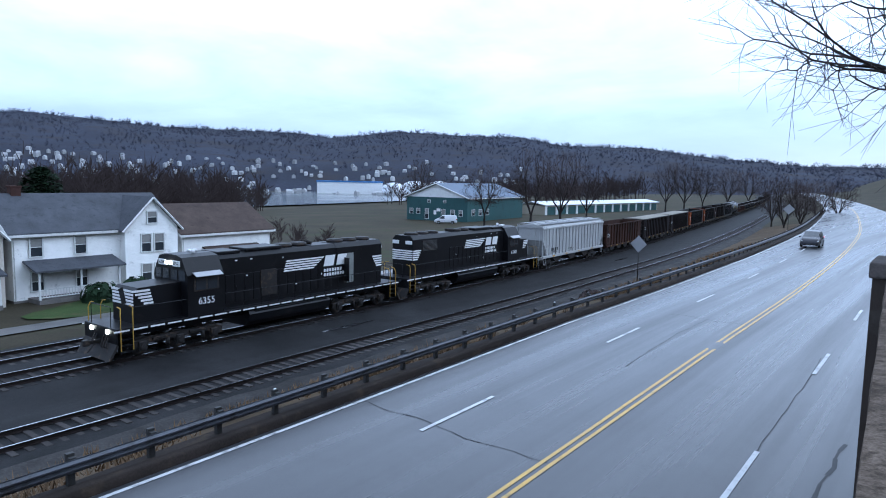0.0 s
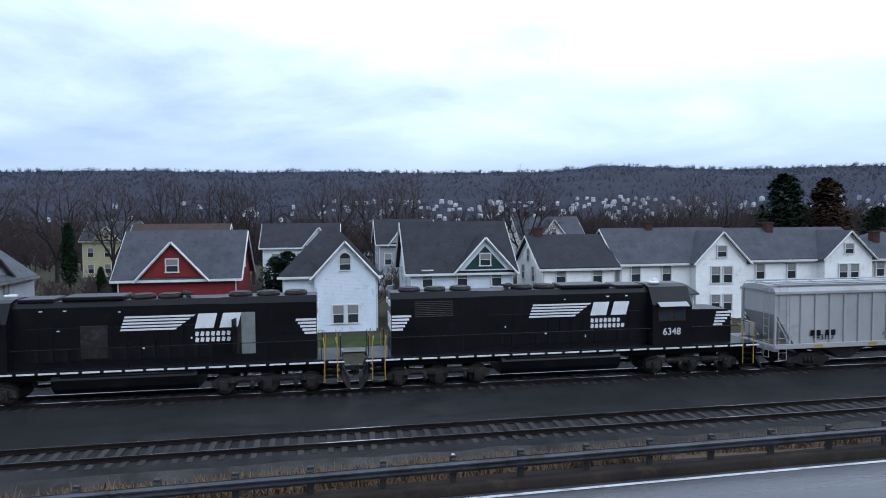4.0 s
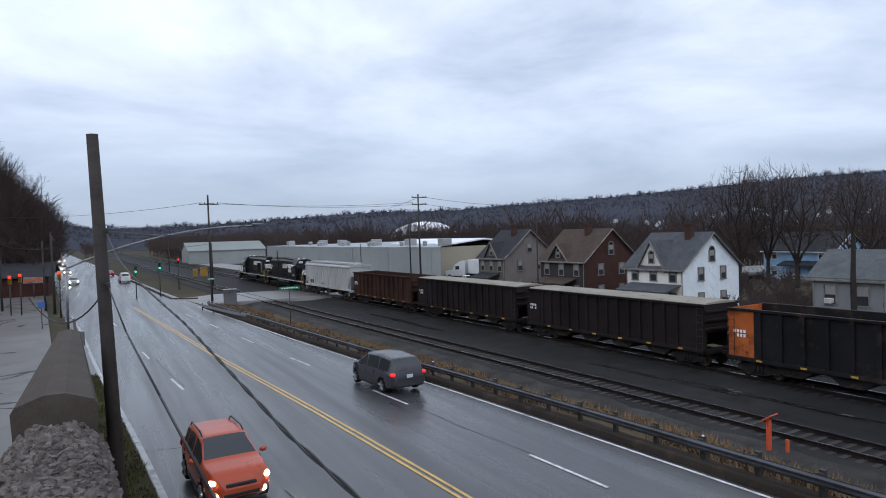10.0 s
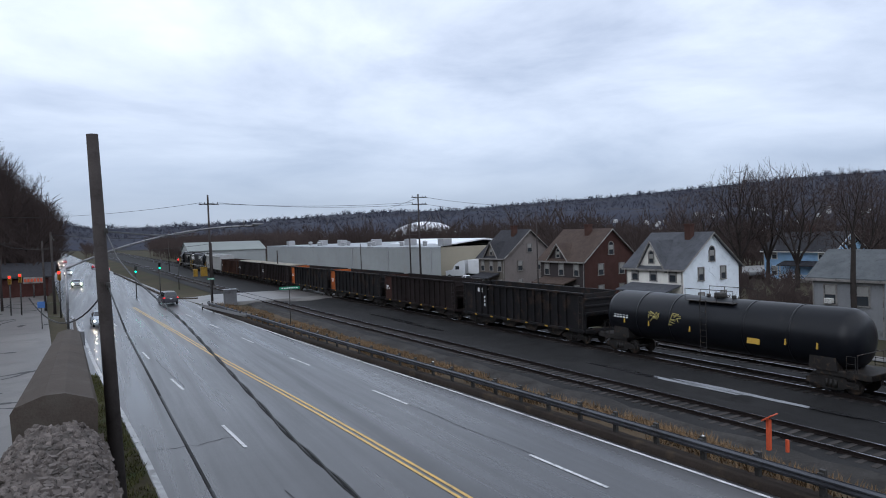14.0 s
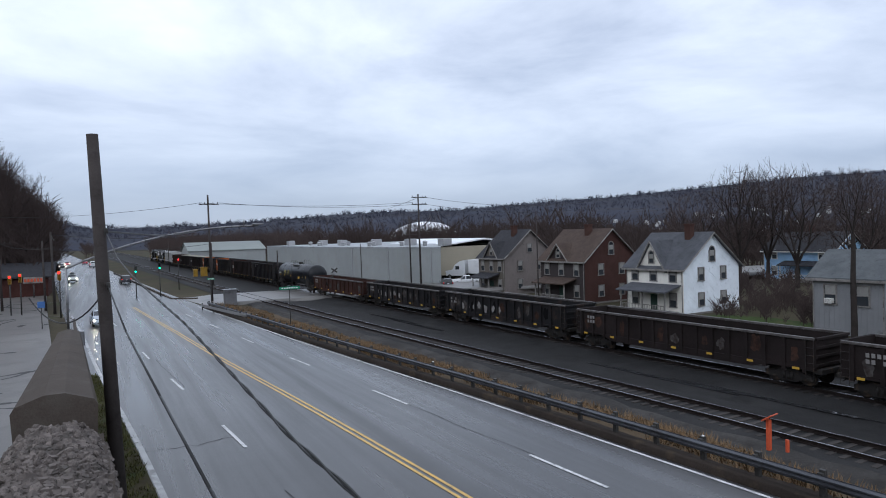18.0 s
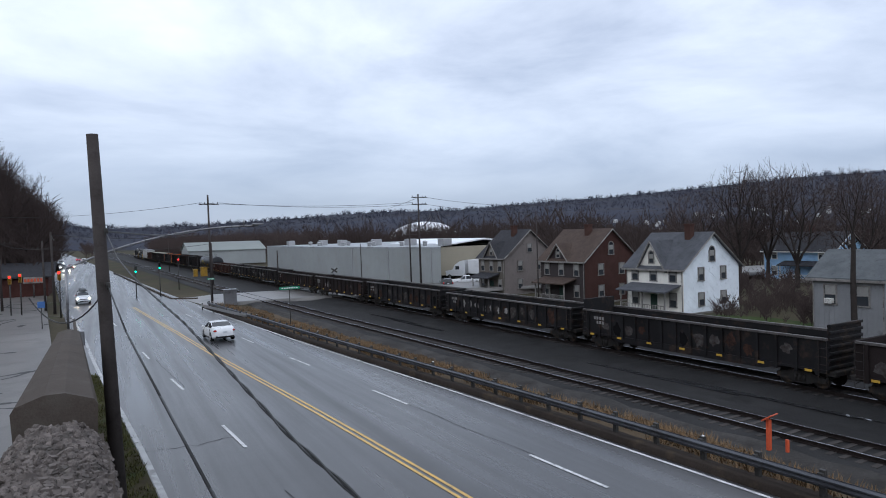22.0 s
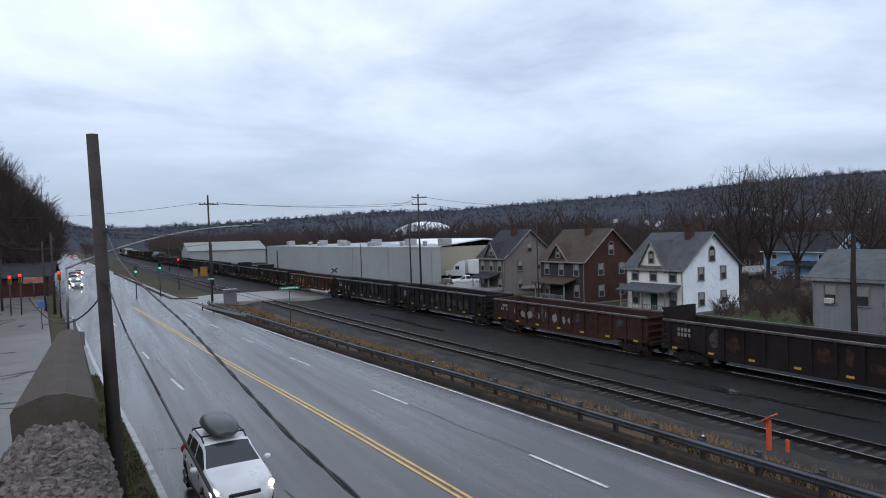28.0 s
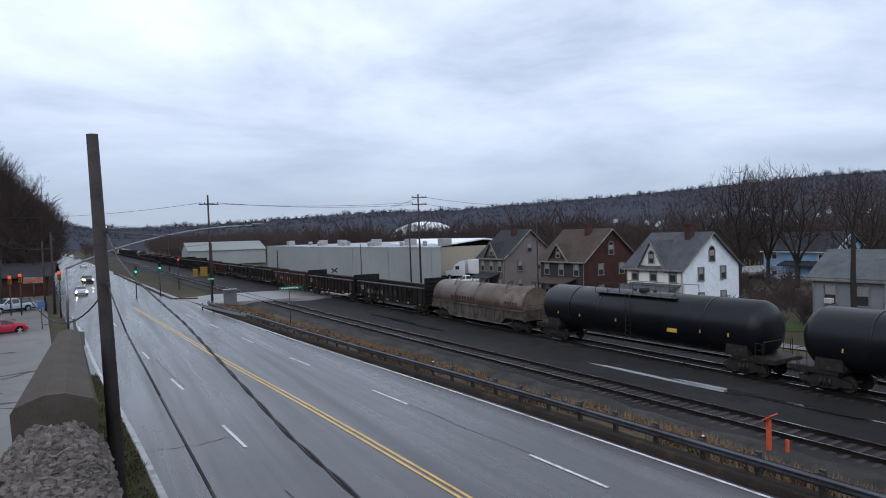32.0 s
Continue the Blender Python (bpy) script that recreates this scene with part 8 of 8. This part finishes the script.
part("window", bm, M_GLASS, semi)
bm = bmesh.new()
box(bm, (-3, 0, .95), (14, 1.0, .3))
part("chassis", bm, M_PLASTIC, semi)
for x in (3.6, -.6, -1.8, -10.2, -11.4):
    for s in (-1, 1):
        bm = bmesh.new()
        tube(bm, (x, s * .85, .5), (x, s * 1.22, .5), .5, .5, 18)
        wl2 = part("wheel", bm, M_TYRE, semi)
        bm = bmesh.new()
        tube(bm, (x, s * 1.21, .5), (x, s * 1.25, .5), .28, .24, 14)
        part("rim", bm, M_RIM, wl2)
# ---- trees ----
def bare_tree_meshes(seed, h, spread=1.0, tips=680, low=.3, lean=0.0, thin=.021):
    """Trunk with limbs, and a crown of fine twigs, for a tree h metres high: limbs fork towards the tips of an uneven crown."""
    rnd = random.Random(seed)
    wood, twig = bmesh.new(), bmesh.new()
    goal = []
    while len(goal) < tips:
        v = Vector((rnd.gauss(0, 1), rnd.gauss(0, 1), rnd.gauss(0, 1))).normalized() * rnd.random() ** .3
        lump = 1 + .3 * noise.noise((v.x * 2.2 + seed, v.y * 2.2, v.z * 2.2))
        q = Vector((v.x * .36 * h * spread * lump + lean * h, v.y * .36 * h * spread * lump, h * (.62 + .38 * v.z * lump)))
        if low * h + .25 * math.hypot(q.x, q.y) < q.z < h * 1.02:
            goal.append(q)

    def grow(p, d, tipset, r):
        n = len(tipset)
        if n == 1:
            q = tipset[0]
            tube(twig, p, q, r, thin * .55, 3, False)
            way = (q - p).normalized()
            for k in range(3):
                a = p.lerp(q, rnd.uniform(.45, 1))
                out = (way + Vector((rnd.uniform(-.8, .8), rnd.uniform(-.8, .8), rnd.uniform(-.2, .7)))).normalized()
                tube(twig, a, a + out * h * rnd.uniform(.025, .06), thin * .6, thin * .3, 3, False)
            return
        mid = sum(tipset, Vector()) / n
        q = p.lerp(mid, .34 if n > 30 else .42)
        q += Vector((rnd.uniform(-1, 1), rnd.uniform(-1, 1), rnd.uniform(-.3, .5))) * (q - p).length * .12
        bend = p.lerp(q, .5) + d * (q - p).length * .1
        r1 = max(thin, h * .0165 * (n / tips) ** .42)
        host, sides = (wood, 7) if n > 12 else (twig, 3)
        tube(host, p, bend, r, (r + r1) / 2, sides, False)
        tube(host, bend, q, (r + r1) / 2, r1, sides, False)
        axis = max((Vector((1, 0, 0)), Vector((0, 1, 0)), Vector((0, 0, .7)), Vector((.7, .7, 0)), Vector((.7, -.7, 0))), key=lambda u: sum(abs((t - mid).dot(u)) for t in tipset[::max(1, n // 40)]))
        order = sorted(tipset, key=lambda t: (t - mid).dot(axis))
        cut = max(1, min(n - 1, int(n * rnd.uniform(.35, .65))))
        for bunch in (order[:cut], order[cut:]):
            grow(q, (q - p).normalized(), bunch, max(thin, r1 * min(1.0, .55 + .5 * (len(bunch) / n))))
    fork = Vector((lean * h * .3, 0, h * low * .62))
    tube(wood, Vector((0, 0, -.3)), fork, h * .0185, h * .0145, 9, False)
    groups = [[] for _ in range(4)]
    for q in goal:
        groups[int((math.atan2(q.y, q.x - lean * h) + math.pi) / (2 * math.pi + 1e-6) * 4)].append(q)
    for g in groups:
        if g:
            grow(fork, Vector((0, 0, 1)), g, h * .0105)
    return mesh("trunk", wood, M_BARK), mesh("crown", twig, M_TWIG)


KINDS = [bare_tree_meshes(s, 16.0, sp) for s, sp in ((1, 1.0), (2, .85), (3, 1.15), (5, .95), (8, 1.05))]


TALL = [max(v.co.z for v in k[1].vertices) for k in KINDS]


def bare_tree(kind, x, y, z, h, turn, label="tall bare winter tree", group="bare trees"):
    t = thing("tree", label, "tree", group, pose(x, y, z, 0, 0, turn) @ Matrix.Diagonal((h / TALL[kind % 5],) * 3 + (1,)))
    share("trunk", KINDS[kind % 5][0], t, Matrix())
    share("crown", KINDS[kind % 5][1], t, Matrix())
    return t


def at(az, r, z=-2.6):
    return r * math.sin(radians(az)), r * math.cos(radians(az)), z


rt2 = random.Random(77)
for az, r, h in ((48.6, 122, 17), (51.6, 112, 19.5), (53.6, 118, 20.5), (55.6, 112, 19), (59.6, 96, 16.5), (62.0, 120, 17), (66.5, 125, 19), (70.3, 118, 18), (74.5, 130, 19), (78.5, 112, 17.5), (80.8, 105, 17), (87.3, 108, 18),
                 (91.0, 112, 18), (93.5, 118, 18.5), (104.0, 96, 17.5), (117, 140, 17), (119.5, 150, 17.5), (113, 160, 16), (145.7, 235, 17), (151.9, 182, 15), (155.2, 178, 18), (156.8, 190, 18.5), (158.0, 215, 16), (162.3, 300, 19), (163.6, 290, 20), (164.7, 305, 18), (166.2, 330, 19), (167.4, 360, 19),
                 (169.6, 205, 13), (170.4, 190, 13.5), (171.2, 200, 12.5), (172.0, 215, 13), (173.0, 240, 14), (171.0, 230, 13), (12.0, 330, 16), (32.5, 190, 14)):
    bare_tree(rt2.randrange(5), *at(az, r), h, rt2.uniform(0, 360))
# straight-trunked tree before the grey bungalow
front_tree = thing("tree", "bare tree with a tall straight trunk before the bungalow", "tree", "bare trees", pose(54.1, 32.2, -2.6))
bm = bmesh.new()
for k in range(6):
    z0, z1 = -.3 + k * 1.5, 1.2 + k * 1.5
    r0, r1 = .27 - .018 * k, .252 - .018 * k
    a0 = [bm.verts.new((math.cos(a) * r0 + .05 * math.sin(z0), math.sin(a) * r0, z0)) for a in np.linspace(0, 2 * math.pi, 9)[:-1]]
    a1 = [bm.verts.new((math.cos(a) * r1 + .05 * math.sin(z1), math.sin(a) * r1, z1)) for a in np.linspace(0, 2 * math.pi, 9)[:-1]]
    for i in range(8):
        bm.faces.new((a0[i], a0[(i + 1) % 8], a1[(i + 1) % 8], a1[i])).smooth = True
part("trunk", bm, KINDS[1][0].materials[0], front_tree)
top = Matrix.Translation((0, 0, 7.6)) @ Matrix.Diagonal((6.8 / TALL[1],) * 3 + (1,))
share("limb", KINDS[1][0], front_tree, top)
share("crown", KINDS[1][1], front_tree, top)
# wooded slope beside the highway ahead
for k in range(64):
    y = rt2.uniform(136, 230)
    x = road_x(y) - 10 - 24 * rt2.random() ** .8
    bare_tree(rt2.randrange(5), x, y, -1.4 + max(0, road_x(y) - 10 - x) * .9, rt2.uniform(16, 22), rt2.uniform(0, 360), "bare tree on the dark wooded slope", "slope trees")
for k in range(16):
    y = rt2.uniform(-330, -40)
    x = road_x(y) - rt2.uniform(22, 50)
    bare_tree(rt2.randrange(5), x, y, 1 + max(0, road_x(y) - 20 - x) * .12, rt2.uniform(9, 14), rt2.uniform(0, 360), "bare tree above the highway", "slope trees")
tw = bare_tree_meshes(21, 16.0, 1.15, 2600, .14, .05, .009)
for x, y, z, turn, k in ((-3.4, -68, 1.0, 20, 1.7), (-4.5, -80, 2.0, 150, 1.8), (-3.2, -61, 3.5, 260, .9)):
    near_tree = thing("tree", "near bare tree that reaches over the parapet", "tree", "bare trees", pose(x, y, z, 0, 3, turn) @ Matrix.Diagonal((k * 1.05, k * 1.05, k, 1)))
    share("trunk", tw[0], near_tree, Matrix())
    share("crown", tw[1], near_tree, Matrix())


def conifer(x, y, z, h, w, label, seed, material=None, tag="evergreen"):
    rnd = random.Random(seed)
    t = thing("evergreen_tree", label, "evergreen tree", "", pose(x, y, z))
    bm = bmesh.new()
    tube(bm, (0, 0, -.3), (0, 0, h * .92), h * .02, .03, 8)
    part("trunk", bm, M_BARK, t)
    bm = bmesh.new()
    for i in range(2600):
        u = rnd.random() ** .8
        zc = h * (.06 + .94 * u)
        a = rnd.uniform(0, 6.28)
        rad = w * (1 - u) ** .42 * min(1, .5 + u * 3) * (.85 + .5 * noise.noise((u * 7, seed + math.cos(a), math.sin(a))))
        rr = rad * rnd.uniform(.35, 1.0)
        c = Vector((math.cos(a) * rr, math.sin(a) * rr, zc - rr * .25))
        d = Vector((math.cos(a), math.sin(a), -.35 + rnd.uniform(-.3, .4)))
        s = rnd.uniform(.3, .75) * h / 14
        n = Vector((-math.sin(a), math.cos(a), rnd.uniform(-.4, .4)))
        bm.faces.new([bm.verts.new(q) for q in (c - n * s * .5, c + n * s * .5, c + d * s)])
        bm.faces.new([bm.verts.new(q) for q in (c - n * s * .35, c + d * s * .9 + Vector((0, 0, s * .5)), c + n * s * .35)])
    part("foliage", bm, material or M_PINE, t)
    return t


M_RUSTPINE = paint("bronze_needles", (0.05, 0.03, 0.016), 0.85, 0, 2, 0.35, island=True, bump=0)
conifer(*at(124.2, 104), 15.6, 6.0, "tall dark green pine behind the houses", 1)
conifer(*at(127.0, 107), 15.0, 5.6, "tall bronze-green pine behind the houses", 2, M_RUSTPINE)
conifer(*at(130.3, 112), 11.0, 5.0, "shorter dark pine behind the houses", 3)
conifer(*at(83.6, 64), 6.8, 3.4, "dense dark spruce beside the red house", 4)
conifer(*at(82.6, 66), 6.2, 3.0, "smaller dark spruce beside the red house", 14)
conifer(*at(67.3, 112), 9.5, 1.5, "narrow dark cypress by the yellow house", 5)
for k, (az, r, h) in enumerate(((69.4, 84, 4.6), (71.2, 83, 4.8), (70.3, 88, 4.0))):
    conifer(*at(az, r), h, .8, "narrow clipped cypress before the houses", 6 + k)
conifer(1.6, -61.5, 5.0, 5.2, 1.9, "bright evergreen shrub behind the pillar", 12, paint("bright_shrub", (.05, .10, .03), .8, island=True, bump=0))


def bush(x, y, z, r, label, seed, material):
    rnd = random.Random(seed)
    b = thing("bush", label, "bush", "", pose(x, y, z))
    bm = bmesh.new()
    for i in range(420):
        v = Vector((rnd.gauss(0, 1), rnd.gauss(0, 1), rnd.gauss(0, 1))).normalized()
        c = Vector((v.x * r, v.y * r, max(0, v.z) * r * .85 + .1)) * rnd.uniform(.75, 1.02)
        s = rnd.uniform(.12, .26) * max(1, r)
        a, b2 = v.orthogonal().normalized(), v.cross(v.orthogonal()).normalized()
        ang = rnd.uniform(0, 6.28)
        p, q = a * math.cos(ang) + b2 * math.sin(ang), b2 * math.cos(ang) - a * math.sin(ang)
        bm.faces.new([bm.verts.new(t) for t in (c - p * s, c + q * s * .5 + v * s * .3, c + p * s, c - q * s * .5)])
    bm2 = part("foliage", bm, material, b)
    return b


bush(main_x(-66) + 21.5, -66, -2.3, 1.6, "round clipped dark bush before the cream house", 1, M_PINE)
bush(main_x(-69) + 21.5, -69, -2.3, 1.7, "round clipped dark bush before the cream house", 2, M_PINE)
bush(main_x(-38) + 20, -36, -2.3, 1.7, "large dark evergreen bush by the porch", 3, M_PINE)
for k in range(5):
    bush(main_x(-52) + 22, -51.5 - 1.6 * k, -2.3, .6, "small pointed shrub by the porch", 4 + k, M_PINE)
bush(near_x(-88) - 4.2, -88, -1.2, 1.0, "leafless shrub beside the track", 22, M_TWIG)

# ---- far woods ----
def far_woods(name, label, places, material, limbs=16, twigs=3, width=.012):
    """Bare trees of tapered limbs and twigs, all in one mesh."""
    verts, faces = [], []
    rnd = random.Random(91)
    for x, y, z, h in places:
        r = math.hypot(x, y)
        ox, oy = -y / r, x / r
        def blade(ax, az, bx, bz, w):
            n = len(verts)
            dx, dz = bx - ax, bz - az
            k = w / max(.01, math.hypot(dx, dz))
            j = rnd.uniform(-.1, .1) * h
            for u, q in ((ax - dz * k, az + dx * k), (ax + dz * k, az - dx * k), (bx, bz)):
                verts.append((x + ox * u + j * x / r, y + oy * u + j * y / r, z + q))
            faces.append((n, n + 1, n + 2))
        lean = rnd.uniform(-.06, .06)
        blade(0, -.5, lean * h, h * .8, h * width * 1.4)
        for k in range(limbs):
            u = rnd.uniform(.18, .72)
            a = rnd.uniform(.15, 1.0) * rnd.choice((-1, 1))
            ln = h * rnd.uniform(.24, .42)
            sx, sz = lean * h * u, h * u * .8
            ex, ez = sx + math.sin(a) * ln, min(h, sz + math.cos(a) * ln)
            blade(sx, sz, ex, ez, h * width)
            for i in range(twigs):
                v, b = rnd.uniform(.3, .95), a * .6 + rnd.uniform(-.7, .7)
                tx, tz = sx + (ex - sx) * v, sz + (ez - sz) * v
                tl = h * rnd.uniform(.1, .2)
                blade(tx, tz, tx + math.sin(b) * tl, tz + math.cos(b) * tl, h * width * .7)
    me = bpy.data.meshes.new(name)
    me.from_pydata(verts, [], faces)
    me.materials.append(material)
    return tagged(new(name, me), label, "woods", kind="stuff")


# haze blue in the colour; lighter than the hillside to offset upright shading
M_HAZETWIG = paint("haze_blue_twigs", (0.045, 0.048, 0.066), 0.95, 0, 2, 0.1, island=True, bump=0)
rw = random.Random(5)
pl = []
for i in range(5200):
    az = rw.uniform(2, 172)
    r = rw.uniform(170, 430) if az < 140 else rw.uniform(300, 520)
    if 132 < az < 160 and r < 420:
        continue
    x, y, z = at(az, r)
    d = x - main_x(y)
    if d < 75 or 205 < d < 430:
        continue
    zz = -2.6 if d < 90 else -5 if d < 150 else -7.8
    pl.append((x, y, zz, rw.uniform(11, 19) if d < 205 else rw.uniform(13, 21)))
far_woods("valley_woods", "brown leafless woods along the river", pl, M_TWIG, 16, 4, .0085)
pl = []
for i in range(16000):
    az = rw.uniform(-34, 178)
    u = rw.random() ** .45
    r = 760 + 840 * u
    el = lin(CREST, az)
    z = -9 + (7.2 + 1600 * math.tan(radians(el)) + 9) * (u ** .8) - 3
    pl.append((r * math.sin(radians(az)), r * math.cos(radians(az)), z, rw.uniform(6, 10)))
far_woods("hill_woods", "bare woods on the far hills, haze blue mixed into their colour", pl, M_HAZETWIG, 9, 2, .014)
pl = []
for i in range(1700):
    y = rw.uniform(134, 240)
    x = road_x(y) - 10 - 26 * rw.random()
    pl.append((x, y, -1.5 + max(0, road_x(y) - 10 - x) * .9, rw.uniform(9, 19)))
far_woods("slope_thicket", "dark thicket on the slope beside the highway", pl, M_TWIG, 22, 5, .005)
pl = []
for i in range(560):
    y = rw.uniform(-110, 96)
    d = rw.uniform(36, 56)
    pl.append((main_x(y) + d, y, -2.7, rw.uniform(1.5, 5)))
for i in range(150):
    y = rw.uniform(36, 50)
    pl.append((main_x(y) + rw.uniform(26, 42), y, -2.6, rw.uniform(1.0, 3.2)))
far_woods("yard_brush", "tangled brown brush in the back yards", pl, M_TWIG, 16, 3, .012)
pl = []
for i in range(900):
    y = rw.uniform(300, 470)
    pl.append((main_x(y) + rw.uniform(14, 90), y, -2, rw.uniform(8, 15)))
for i in range(420):
    y = rw.uniform(330, 520)
    x = road_x(y) + rw.uniform(-60, 40)
    if abs(x - road_x(y)) > 11 and abs(x - main_x(y)) > 8 and abs(x - near_x(y)) > 8:
        pl.append((x, y, -1.6, rw.uniform(8, 14)))
far_woods("trackside_woods", "bare woods beside the tracks in the distance", pl, M_TWIG, 16, 4, .007)
pl = []
for i in range(2600):
    az = rw.uniform(-34, 178)
    u = rw.uniform(.95, 1.0)
    r = 760 + 840 * u
    el = lin(CREST, az)
    z = -9 + (7.2 + 1600 * math.tan(radians(el)) + 9) * (u ** .8) - 5
    pl.append((r * math.sin(radians(az)), r * math.cos(radians(az)), z, rw.uniform(9, 17) * (1 + .5 * noise.noise((az * .6, 0, 0)))))
far_woods("crest_woods", "line of bare trees along the hill crest", pl, M_HAZETWIG, 14, 3, .010)


def motions():
    train_motion()
    vehicle_motion()
    lot_motion()


motions()
